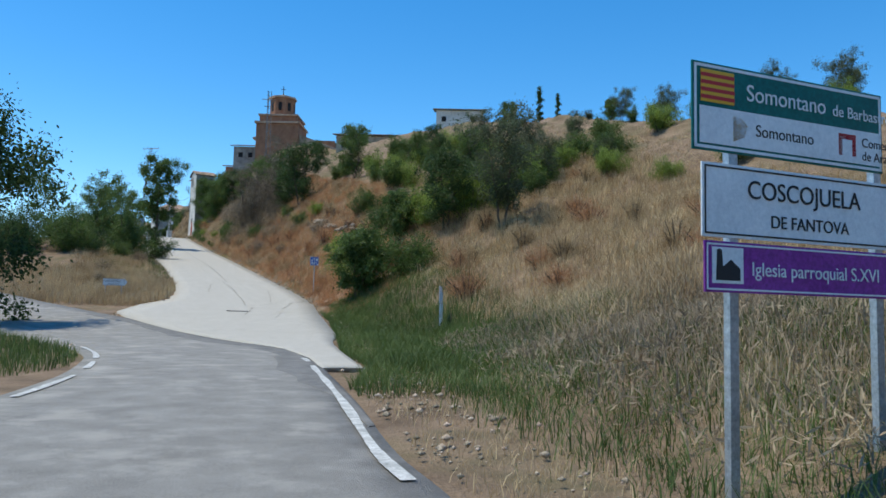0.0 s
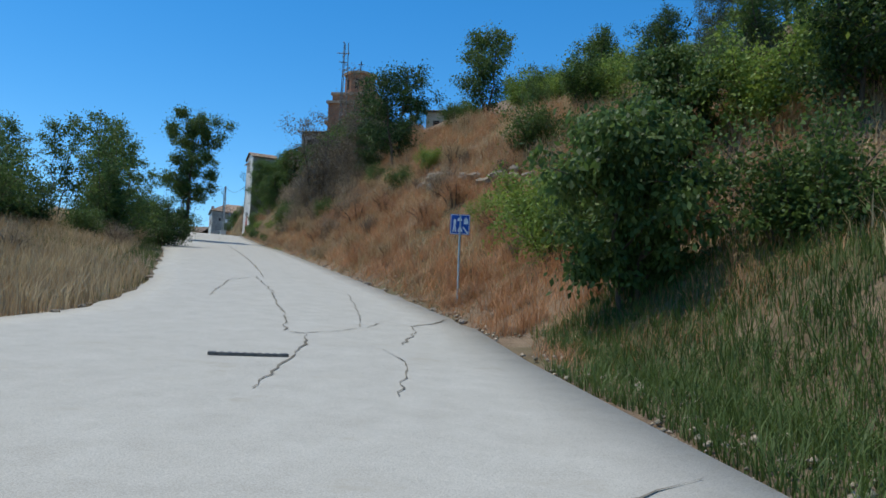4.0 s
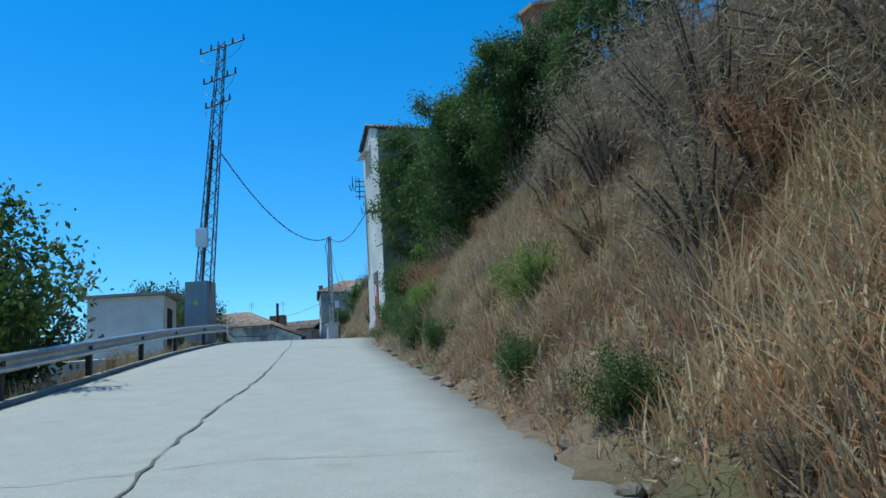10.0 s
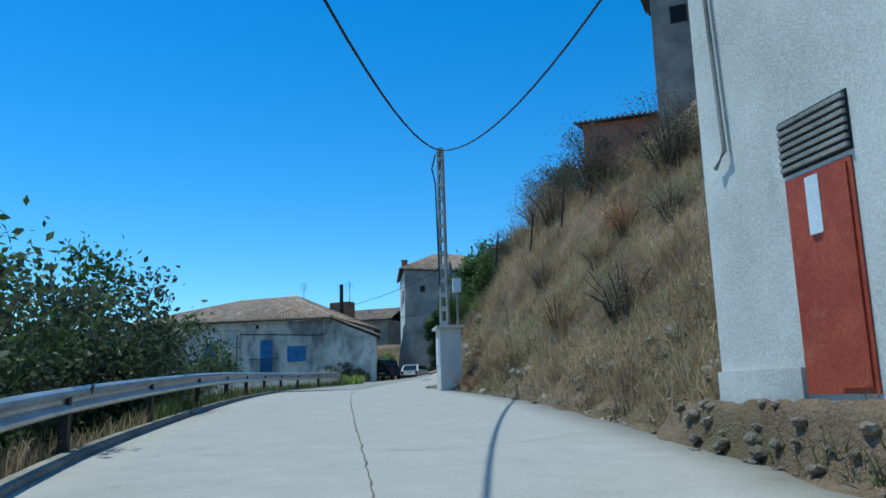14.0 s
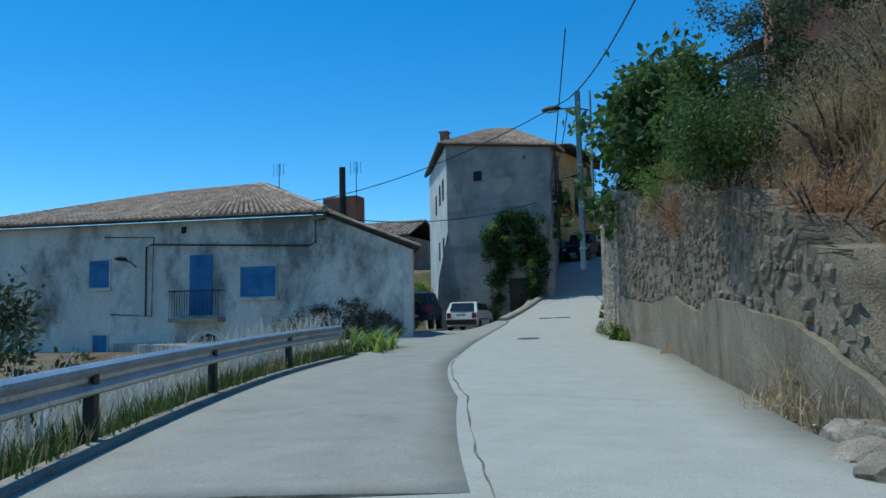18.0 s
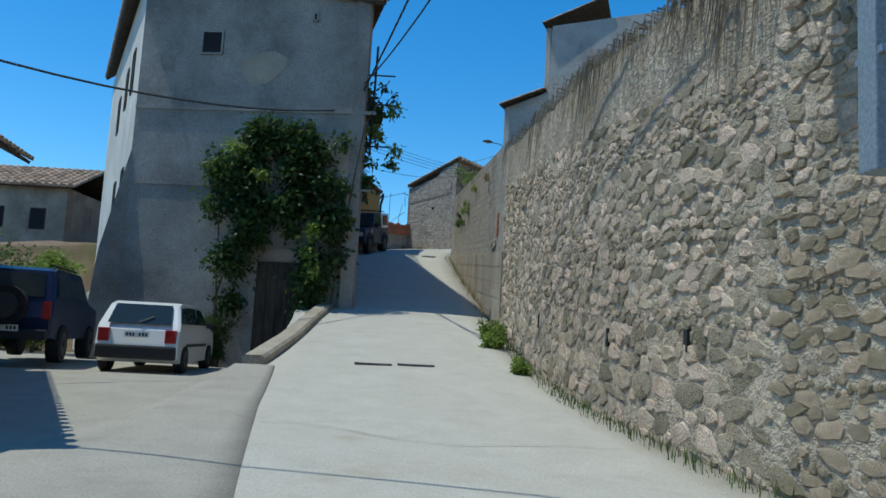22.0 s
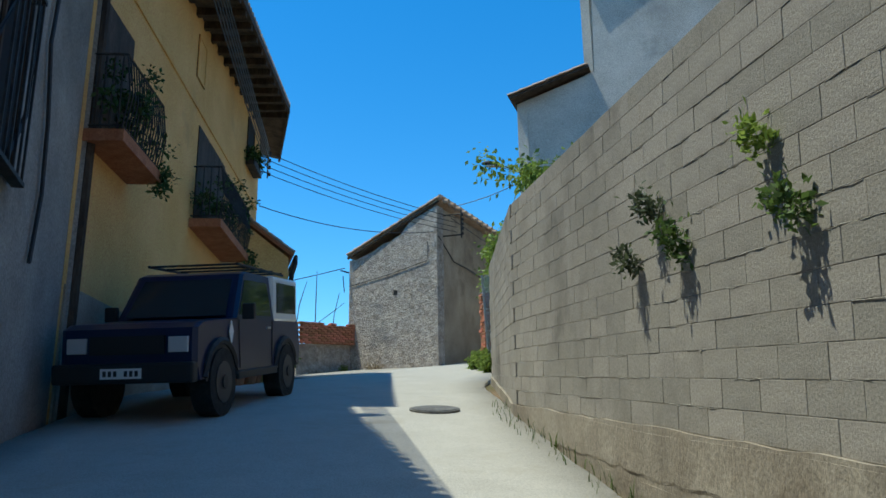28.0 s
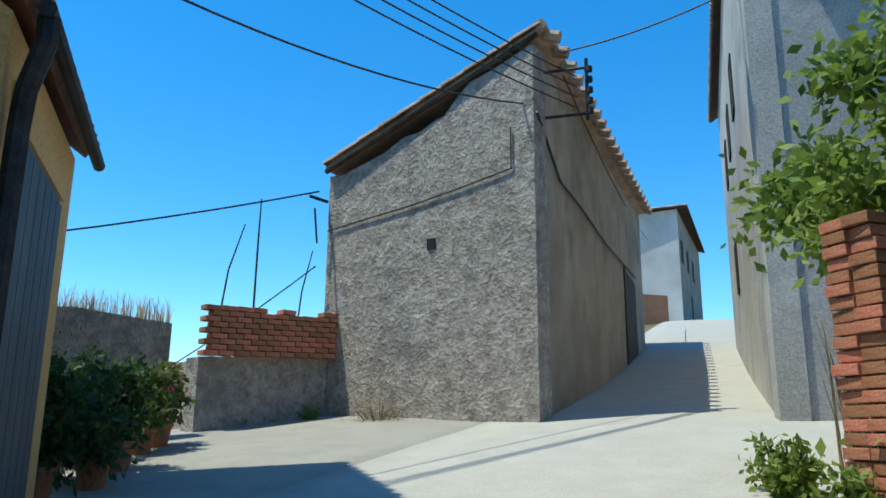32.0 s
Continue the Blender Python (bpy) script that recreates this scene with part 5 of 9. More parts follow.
# low garden wall beside it, rubble below and bricks above
gw = thing("garden_wall", "low rubble garden wall topped with loose red bricks", "wall")
g0, g1 = (-65.13, 205.93), (-63.35, 207.2)
poly_wall("rubble", ((*g0, 19.0), (*g1, 19.0)), [(0, 21.36), (1, 21.5)], ROUGHCAST, gw, 0.4)
tagged(gw, kind="structure")
bm_ = Shape().box((0, 0.1, 0), (0.235, 0.2, 0.07)).mesh("brick", 0.005)
bm_.materials.append(BRICK)
r3 = random.Random(3)
d_ = Vector((g1[0] - g0[0], g1[1] - g0[1], 0)).normalized()
for j in range(9):
    for k in range(10):
        u = k * 0.25 + (j % 2) * 0.12
        if u + 0.12 > math.dist(g0, g1) + 0.35 or (j == 8 and r3.random() < 0.3):
            continue
        p = on_wall(g0, g1, u + 0.1, 21.41 + 0.082 * j + 0.1 * u / 2.2, -0.015 + r3.uniform(-0.005, 0.004))
        ob = new("brick", bm_)
        ob.parent = gw
        ob.matrix_basis = Matrix(((d_.x, d_.y, 0, p.x), (d_.y, -d_.x, 0, p.y), (0, 0, 1, p.z), (0, 0, 0, 1)))
for x, y, z, l, tx in ((-64.68, 207.6, 22.0, 2.35, 0.03), (-65.8, 209.25, 22.0, 2.3, 0.65), (-64.45, 211.6, 22.0, 2.35, 0.5)):
    st = thing("garden_stake", "thin bare wooden stake behind the wall", "stake", group="garden stakes")
    part("shaft", Shape().tube([(x, y + 0.35, z - 2), (x + tx * 0.6, y + 0.35, z + l * 0.6), (x + tx, y + 0.35, z + l)], 0.025, 5, 0.012), DARKWOOD, st)
    st.matrix_basis = Matrix.Identity(4)

# ---- pale house on the corner above the block wall
gh = house("corner_house", "tall pale grey rendered house with blue windows")
G0, G1, G3 = (-57.7, 203.6), (-52.6, 214.6), (-47.5, 200.2)
poly_wall("wall_front", ((*G0, 18), (*G3, 18)), [(0, 29.3), (0.25, 30.2), (0.26, 34.4), (1, 35)], CORNERRENDER, gh, 0.35)
poly_wall("wall_street", ((*G1, 18), (*G0, 18)), [(0, 29.5), (1, 29.3)], CORNERRENDER, gh, 0.35)
tile_roof(gh, (-58.1, 203.1, 29.35), (-52.6, 215.2, 29.5), (-50.6, 214.2, 30.9), (-55.4, 202.6, 30.4), 0.22)
poly_wall("upper_wall", ((-55.1, 203.0, 28), (-50.8, 212.5, 28)), [(0, 34.4), (1, 34.4)], CORNERRENDER, gh)
tile_roof(gh, (-55.7, 202.6, 34.5), (-51, 213.5, 34.5), (-48.5, 212.5, 36), (-52, 201.5, 36), 0.22)
for u, z, w, h in ((4.4, 25.6, 1.0, 1.4), (7.4, 26.0, 1.0, 1.5)):
    window(gh, G0, G3, u, u + w, z, z + h, BLUEPAINT, PALERENDER)
n_ = math.dist(G1, G0)
for u, z in ((3.0, 26.2), (5.2, 26.2), (7.6, 26.2), (4.2, 23.4)):
    window(gh, G1, G0, u, u + 0.7, z, z + 1.1, DARK, DARKWOOD)
bal = part("balcony", wall_box(G0, G3, 3.6, 7.0, 25.0, 25.3, 0.0, 1.1), OLDCONC, gh)
for k in range(26):
    u = 3.65 + k * 0.132
    part("bar", Shape().tube([on_wall(G0, G3, u, 25.3, 1.05), on_wall(G0, G3, u, 26.25, 1.05)], 0.012, 4), GALV, bal)
part("rail", Shape().tube([on_wall(G0, G3, 3.6, 26.27, 0.0), on_wall(G0, G3, 3.6, 26.27, 1.05), on_wall(G0, G3, 7.0, 26.27, 1.05)], 0.02, 5), GALV, bal)
wall_lamp(on_wall(G1, G0, n_ - 0.3, 26.9, 0.0), (-0.96, -0.15), 0.85, "dark street lamp on a bent bracket from the pale house")
# brick pillar, steel mesh fence and rubble beside the path
bp = thing("brick_pillar", "crumbling red brick gate pillar", "pillar")
bp.matrix_basis = pose(-59.7, 198.9, 0, 0, 0, 12)
for j in range(26):
    for k in range(2):
        ob = new("brick", bm_)
        ob.parent = bp
        ob.matrix_basis = pose(r3.uniform(-0.02, 0.02), -0.2 + 0.2 * k + r3.uniform(-0.012, 0.012), 19.55 + 0.084 * j, 0, 0, r3.uniform(-4, 4))
part("core", Shape().box((0.0, 0.0, 20.55), (0.17, 0.32, 2.1)), MORTAR, bp)
mf = thing("mesh_fence", "leaning galvanised steel mesh fence panel", "fence")
f0, f1 = Vector((-59.9, 197.25, 19.72)), Vector((-59.72, 193.95, 19.3))
part("post", Shape().tube([f0 + Vector((0, 0, -0.3)), f0 + Vector((-0.16, -0.12, 2.05))], 0.03, 6), GALV, mf)
part("post", Shape().tube([f1 + Vector((0, 0, -0.3)), f1 + Vector((-0.16, -0.12, 2.05))], 0.03, 6), GALV, mf)
ms = Shape()
for k in range(38):
    p = f0.lerp(f1, k / 37)
    ms.tube([p + Vector((0, 0, 0.05)), p + Vector((-0.16, -0.12, 2.0))], 0.006, 3)
for z in (0.08, 0.28, 0.66, 0.74, 1.15, 1.23, 1.62, 1.72, 1.98):
    ms.tube([f0 + Vector((-0.08 * z, -0.06 * z, z)), f1 + Vector((-0.08 * z, -0.06 * z, z))], 0.007, 3)
part("mesh_panel", ms, GALV, mf)
for z in (20.35, 20.75, 21.0):
    part("gate_rail", Shape().tube([(-59.68, 198.7, z - 0.2), (-59.93, 197.3, z - 0.3)], 0.018, 5), GALV, mf)

# ---- far end of the street
fh = house("end_house", "pale rendered house at the end of the street")
P0, P1, P2 = (-48.6, 240.0), (-43.8, 238.0), (-37.0, 250.0)
poly_wall("wall_front", ((*P0, 23), (*P1, 23)), [(0, 33.3), (1, 33.7)], PALERENDER, fh)
poly_wall("wall_street", ((*P1, 23), (*P2, 23)), [(0, 33.7), (1, 33.9)], TANRENDER, fh)
tile_roof(fh, (-43.3, 237.6, 33.85), (-36.5, 250, 34.0), (-40.5, 252.5, 35.6), (-48.8, 239.6, 33.5), 0.25)
for u in (1.0, 4.2, 7.5):
    window(fh, P1, P2, u, u + 0.9, 30.6, 32.0, DARK, DARKWOOD)
part("house_door", wall_box(P1, P2, 5.6, 6.6, 26.6, 29.2, -0.1, 0.02), DARKWOOD, fh)
lw = thing("end_wall", "low crumbling brick wall beside the street", "wall")
poly_wall("brickwork", ((-51.2, 233.9, 23.5), (-46.9, 232.7, 23.5)), [(0, 27.6), (0.6, 27.5), (1, 27.35)], BRICKWALL, lw, 0.3)

# ---- low stained house below the guard rail
lh = house("low_house", "long low stained whitewashed house with blue shutters")
H0, Hm, H1 = (-84.5, 160.2), (-68.9, 162.0), (-65.95, 162.6)
poly_wall("wall_front", ((*H0, 8), (*Hm, 8)), [(0, 18.3), (1, 18.15)], WHITEWASH, lh)
poly_wall("wall_lean", ((*Hm, 8), (*H1, 13)), [(0, 18.1), (1, 16.85)], WHITEWASH, lh)
poly_wall("wall_end", ((*H1, 12), (-69.6, 169.9, 12)), [(0, 16.85), (1, 16.85)], PALERENDER, lh)
poly_wall("wall_west", ((-85.5, 170, 8), (*H0, 8)), [(0, 18.3), (1, 18.3)], WHITEWASH, lh)
HP, HQ = (-75.6, 168.2, 20.75), (-80, 168.0, 20.7)
tile_roof(lh, (-85, 159.7, 18.35), (-68.7, 161.6, 18.2), HP, HQ, 0.24, 0.09)
tile_roof(lh, (-65.6, 162.5, 16.92), (-69.3, 169.9, 16.98), (-70.9, 168.5, 18.3), (-68.75, 161.85, 18.2), 0.24, 0.07)
tile_roof(lh, (-68.7, 161.75, 18.22), (-70.9, 174, 18.3), (-75.4, 168.4, 20.75), HP, 0.24, 0.09)
part("hip_tiles", Shape().tube([Vector((-68.7, 161.6, 18.3)).lerp(Vector(HP), k / 14) for k in range(15)], 0.12, 7), TILE, lh)
q_ = lambda u0, u1, z0, z1, **k: window(lh, H0, Hm, u0, u1, z0, z1, BLUEPAINT, WHITEWASH, WHITEWASH, **k)
q_(12.45, 13.9, 15.35, 16.5)
q_(6.3, 7.25, 15.85, 16.95)
q_(6.5, 7.2, 13.2, 14.2)
window(lh, H0, Hm, 10.1, 10.42, 17.7, 18.05, DARK, WHITEWASH)
part("balcony_door", wall_box(H0, Hm, 10.5, 11.4, 14.8, 16.95, -0.1, 0.02), BLUEPAINT, lh, "blue balcony door")
bb = part("balcony", wall_box(H0, Hm, 9.95, 11.9, 14.55, 14.7, 0.0, 0.5), OLDCONC, lh)
for k in range(20):
    part("bar", Shape().tube([on_wall(H0, Hm, 9.98 + k * 0.1, 14.7, 0.46), on_wall(H0, Hm, 9.98 + k * 0.1, 15.65, 0.46)], 0.012, 4), IRON, bb)
part("rail", Shape().tube([on_wall(H0, Hm, 9.95, 15.65, 0.02), on_wall(H0, Hm, 9.95, 15.65, 0.46), on_wall(H0, Hm, 11.9, 15.65, 0.46), on_wall(H0, Hm, 11.9, 15.65, 0.02)], 0.02, 5), IRON, bb)
part("arch_opening", Shape().prism([on_wall(H0, Hm, 11.3 + 0.85 * math.cos(a), 12.7 + 1.45 * math.sin(a), 0.0) for a in np.linspace(0, math.pi, 14)], (0, 0, 0), on_wall(H0, Hm, 0, 0, 0.015) - on_wall(H0, Hm, 0, 0, 0)), DARK, lh)
part("arch", Shape().tube([on_wall(H0, Hm, 11.3 + 0.95 * math.cos(a), 12.7 + 1.55 * math.sin(a), 0.03) for a in np.linspace(0, math.pi, 14)], 0.12, 6), PALERENDER, lh, "pale plaster ring round the arched opening")
part("cable", Shape().tube([on_wall(H0, Hm, u, z, 0.05) for u, z in ((8.75, 14.8), (8.75, 17.3), (8.95, 17.4), (15.1, 17.1), (15.35, 17.2), (15.35, 17.95), (15.7, 18.0))], 0.03, 5), CABLE, lh)
part("cable", Shape().tube([on_wall(H0, Hm, u, z, 0.05) for u, z in ((7.3, 14.9), (9.0, 14.8), (9.05, 17.65), (7.0, 17.75))], 0.02, 5), CABLE, lh)
cs = Shape()
cs.tube([(-73.4, 171.9, 19.6), (-73.4, 171.9, 22.0)], 0.16, 8)
part("flue_pipe", cs, IRON, lh)
part("chimney_block", Shape().box((-73.6, 172.4, 19.9), (1.9, 0.9, 1.4)), BRICKWALL, lh, bevel=0.1)
for x, y in ((-75.9, 170.2), (-72.4, 171.4)):
    an = part("aerial", Shape().tube([(x, y, 19.8), (x, y, 22.1)], 0.02, 5), IRON, lh)
    for k in range(4):
        part("rod", Shape().tube([(x - 0.3 + 0.18 * k, y, 21.5 + 0.05 * (k % 2)), (x - 0.3 + 0.18 * k, y + 0.02, 22.1)], 0.012, 4), IRON, an)
wall_lamp(on_wall(H0, Hm, 8.3, 16.6, 0.0), (0.1, -1), 0.6, "dark street lamp on the low whitewashed house")
# houses farther off
for x, y, w, d, z, h, mt, lb in ((-95, 190, 10, 8, 8, 10.5, PALERENDER, "pale rendered house beyond the yard"), (-84, 200, 7, 7, 10, 11.5, TANRENDER, "tan rendered house beyond the yard"), (-100, 165, 12, 9, 6, 10.6, OCHRE, "ochre house lower in the village"), (-70, 118, 12, 8, -2, 6.5, TANRENDER, "low farmhouse below the road"), (-52, 70, 12, 8, 2, 6.6, TANRENDER, "low farmhouse behind the hedges"), (-90, 84, 16, 9, -3, 3.5, TANRENDER, "far farm building with a tiled roof")):
    h_ = house("village_house", lb)
    part("wall", Shape().box((x, y, z + h / 2 - 2), (w, d, h + 4)), mt, h_)
    tile_roof(h_, (x - w / 2 - 0.3, y - d / 2 - 0.3, z + h), (x + w / 2 + 0.3, y - d / 2 - 0.3, z + h), (x + w / 2 + 0.3, y, z + h + 1.6), (x - w / 2 - 0.3, y, z + h + 1.6), 0.4, 0.15)
    tile_roof(h_, (x + w / 2 + 0.3, y + d / 2 + 0.3, z + h), (x - w / 2 - 0.3, y + d / 2 + 0.3, z + h), (x - w / 2 - 0.3, y, z + h + 1.6), (x + w / 2 + 0.3, y, z + h + 1.6), 0.4, 0.15)
    for k in (-0.3, 0.0, 0.3):
        window(h_, (x - w / 2, y - d / 2), (x + w / 2, y - d / 2), w * (0.5 + k) - 0.4, w * (0.5 + k) + 0.4, z + h - 2.2, z + h - 1.1, DARK, DARKWOOD)

# ---- white transformer tower
wt = house("transformer_tower", "tall narrow whitewashed transformer tower with a red door")
W0, W1 = (-43.82, 125.12), (-41.85, 122.05)
dd = Vector((0.843, 0.539, 0)) * 3.0
W2, W3 = (W1[0] + dd.x, W1[1] + dd.y), (W0[0] + dd.x, W0[1] + dd.y)
# W1-W2 turns from the sun: its shade is put into the grey wall colour
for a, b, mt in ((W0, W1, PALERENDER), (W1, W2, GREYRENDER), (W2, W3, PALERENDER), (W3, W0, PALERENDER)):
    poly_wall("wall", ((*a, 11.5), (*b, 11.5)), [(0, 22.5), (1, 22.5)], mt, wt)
c_ = Vector(((W0[0] + W2[0]) / 2, (W0[1] + W2[1]) / 2, 0))
ex = lambda p, z: tuple(c_ + (Vector((*p, 0)) - c_) * 1.09 + Vector((0, 0, z)))
m0, m1 = Vector(ex(W0, 23.35)).lerp(Vector(ex(W1, 23.35)), 0.5), Vector(ex(W3, 23.35)).lerp(Vector(ex(W2, 23.35)), 0.5)
tile_roof(wt, ex(W3, 22.55), ex(W0, 22.55), m0, m1)
tile_roof(wt, ex(W1, 22.55), ex(W2, 22.55), m1, m0)
part("gable", Shape().prism([Vector((*W0, 22.5)), Vector((*W1, 22.5)), Vector(((W0[0] + W1[0]) / 2, (W0[1] + W1[1]) / 2, 23.2))], (0, 0, 0), dd * 0.05), PALERENDER, wt)
wd = part("tower_door", wall_box(W0, W1, 1.45, 2.35, 12.95, 15.0, -0.15, 0.02), REDPAINT, wt, "rust-stained red metal door with a white notice")
part("door_leaf", wall_box(W0, W1, 1.92, 2.3, 13.0, 14.95, 0.02, 0.04), REDPAINT, wd)
part("notice", wall_box(W0, W1, 1.76, 1.94, 14.4, 14.95, 0.02, 0.045), SIGNWHITE, wd)
gr = part("vent_grille", wall_box(W0, W1, 1.42, 2.38, 15.05, 15.6, -0.1, 0.015), DARK, wt)
for k in range(7):
    part("slat", wall_box(W0, W1, 1.44, 2.36, 15.08 + k * 0.075, 15.12 + k * 0.075, 0.01, 0.05), GREYRENDER, gr)
part("plinth", wall_box(W0, W1, 0.0, 1.42, 11.6, 13.2, 0.0, 0.05), PALERENDER, wt)
part("plinth", wall_box(W0, W1, 2.42, 3.6, 11.6, 13.2, 0.0, 0.05), PALERENDER, wt)
part("conduit", Shape().tube([on_wall(W0, W1, u, z, 0.06) for u, z in ((0.35, 20.0), (0.45, 17.5), (0.55, 15.6), (0.35, 15.45))], 0.03, 6), GREYRENDER, wt)
sl = part("slot_panel", wall_box(W0, W1, 0.5, 2.0, 20.8, 22.25, 0.0, 0.012), GREYRENDER, wt)
for k in range(4):
    part("spout", Shape().tube([on_wall(W0, W1, 0.55 + k * 0.4, 21.95, 0.0), on_wall(W0, W1, 0.55 + k * 0.4, 21.85, 0.45)], 0.05, 6), TILE, sl)
it = part("cable_bracket", Shape().tube([on_wall(W0, W1, 0.1, 19.8, 0.3), on_wall(W0, W1, 0.1, 21.0, 0.3)], 0.03, 5), IRON, wt)
for k in range(4):
    part("insulator", Shape().tube([on_wall(W0, W1, 0.05, 20.0 + 0.28 * k, 0.0), on_wall(W0, W1, 0.0, 20.0 + 0.28 * k, 0.5)], 0.03, 5), IRON, it)
part("cable_coil", Shape().tube([on_wall(W0, W1, 0.05 + 0.2 * math.sin(a), 20.7 + 0.4 * math.cos(a), 0.45 + 0.03 * a) for a in np.linspace(0, 11, 30)], 0.02, 5), CABLE, it)

# ---- power pylon on its box, hut, pole and kiosk
py = thing("power_pylon", "steel lattice power pylon on a grey cabinet base", "pylon")
px, pyy, pz = -48.0, 116.15, 11.95
cab = part("cabinet", Shape().box((px, pyy, pz + 1.35), (1.0, 0.85, 2.6), 8), BOXGREY, py, "grey metal cabinet round the pylon foot", 0.02)
tri_ = [Vector((px, pyy, pz + 1.75)) + Matrix.Rotation(radians(8), 3, "Z") @ Vector((u, -0.431, w)) for u, w in ((-0.12, -0.1), (0.12, -0.1), (0, 0.13))]
part("warning_sign", Shape().prism(tri_, (0, 0, 0), (0.003, -0.008, 0)), FLAGYELLOW, cab, "yellow warning triangle")
for sx in (-0.4, 0, 0.4):
    part("foot", Shape().box((px + sx, pyy - 0.1 * sx, pz - 0.05), (0.14, 0.5, 0.5)), LATTICE, py)
H_ = 13.5
wid = lambda u: 0.34 - 0.2 * u
leg = lambda sx, sy, u: Vector((px, pyy, pz + 0.2 + u * H_)) + Matrix.Rotation(radians(18), 3, "Z") @ Vector((sx * wid(u), sy * wid(u), 0)) + Vector((0.8, 0.5, 0)) * u
for sx, sy in ((-1, -1), (1, -1), (1, 1), (-1, 1)):
    part("leg", Shape().tube([leg(sx, sy, 0), leg(sx, sy, 1)], 0.04, 4, 0.03), LATTICE, py)
for (ax, ay), (bx, by) in (((-1, -1), (1, -1)), ((1, -1), (1, 1)), ((1, 1), (-1, 1)), ((-1, 1), (-1, -1))):
    for k in range(22):
        u0, u1 = 0.15 + 0.85 * k / 22, 0.15 + 0.85 * (k + 1) / 22
        a, b = ((ax, ay), (bx, by)) if k % 2 else ((bx, by), (ax, ay))
        part("brace", Shape().tube([leg(*a, u0), leg(*b, u1)], 0.018, 4), LATTICE, py)
for u, w in ((0.985, 1.25), (0.87, 0.95), (0.78, 0.75)):
    c = Vector((px + 0.8 * u, pyy + 0.5 * u, pz + 0.2 + H_ * u))
    arm = part("cross_arm", Shape().tube([c + Vector((-w, 0.25, 0)), c + Vector((w, -0.25, 0))], 0.045, 4), LATTICE, py)
    for s_ in (-1, -0.5, 0.5, 1):
        e = c + Vector((w * s_, -0.25 * s_, 0))
        part("insulator", Shape().tube([e, e + Vector((0, 0, 0.14)), e + Vector((0, 0, 0.28))], 0.05, 6, 0.03), IRON, arm)
    part("jumper_wire", Shape().tube([c + Vector((-w * math.cos(a), 0.25 * math.cos(a) - 0.3 * math.sin(a), -0.9 * math.sin(a))) for a in np.linspace(0.2, math.pi - 0.2, 9)], 0.012, 4), CABLE, arm)
part("meter_box", Shape().box((px + 0.3, pyy - 0.35, pz + 4.5), (0.5, 0.25, 0.8), 18), SIGNWHITE, py, "white meter box", 0.03)
part("riser_cable", Shape().tube([(px + 0.14, pyy - 0.1, pz + 2.5), (px + 0.28, pyy + 0.0, pz + 5), (px + 0.5, pyy + 0.2, pz + 9)], 0.06, 6), CABLE, py)
hu = house("utility_hut", "small pale rendered utility hut with a dark doorway")
U0, U1, U2, U3 = (-49.6, 111.3), (-46.9, 112.05), (-47.7, 114.0), (-50.4, 113.2)
for a, b in ((U0, U1), (U1, U2), (U2, U3), (U3, U0)):
    poly_wall("wall", ((*a, 10.6), (*b, 10.6)), [(0, 13.5), (1, 13.5)], PALERENDER, hu, 0.15)
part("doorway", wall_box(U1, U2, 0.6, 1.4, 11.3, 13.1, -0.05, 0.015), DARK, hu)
part("roof_slab", Shape().prism([(-49.8, 111.1, 13.5), (-46.7, 111.9, 13.5), (-47.5, 114.2, 13.65), (-50.6, 113.4, 13.65)], (0, 0, 0), (0, 0, 0.1)), GREYRENDER, hu)
pl = thing("utility_pole", "tall grey concrete utility pole with stepped recesses", "utility pole", (-53.75, 143.0, 0))
ps = Shape()
for sx in (-1, 1):
    ps.prism([(sx * 0.15 - 0.045, -0.1, 12.8), (sx * 0.15 + 0.045, -0.1, 12.8), (sx * 0.08 + 0.035, -0.08, 22.4), (sx * 0.08 - 0.035, -0.08, 22.4)], (0, 0, 0), (0, 0.2, 0))
part("shaft", ps, POLE, pl, bevel=0.012)
for k in range(17):
    z = 13.5 + k * 0.53
    w = 0.15 - 0.07 * (z - 12.8) / 9.6
    part("rung", Shape().box((0, 0, z), (2 * w, 0.17, 0.16)), POLE, pl)
part("cap", Shape().box((0, 0, 22.35), (0.22, 0.2, 0.14)), POLE, pl)
part("cable_loop", Shape().tube([(-0.15, -0.1, 22.2), (-0.3, -0.15, 21.6), (-0.18, -0.12, 21.0), (-0.12, -0.1, 17)], 0.03, 5), CABLE, pl)
ki = thing("meter_kiosk", "narrow rendered meter kiosk with a slab lid at the pole", "kiosk", (-53.15, 141.7, 0), 28)
part("body", Shape().box((0, 0, 14.05), (0.75, 1.15, 2.4)), PALERENDER, ki, bevel=0.015)
part("lid", Shape().box((0, 0, 15.3), (1.0, 1.4, 0.1)), POLE, ki, bevel=0.02)
part("meter_door", Shape().box((-0.39, 0.0, 14.5), (0.03, 0.7, 0.95)), SIGNWHITE, ki, "pale blue-white meter door")
part("pipe", Shape().tube([(0.45, 0.5, 13), (0.45, 0.5, 16.6)], 0.05, 6), GREYRENDER, ki)
part("junction_box", Shape().box((0.42, 0.42, 16.9), (0.3, 0.2, 0.5)), SIGNWHITE, ki)


# ---- overhead wires
def wire(a, b, sag, thick=0.018, label="black overhead cable with a slack curve"):
    a, b = Vector(a), Vector(b)
    pts = [a.lerp(b, u) - Vector((0, 0, sag * 4 * u * (1 - u))) for u in np.linspace(0, 1, 17)]
    t = thing("overhead_cable", label, "cable", group="overhead cables")
    part("strand", Shape().tube(pts, thick, 5), CABLE, t)


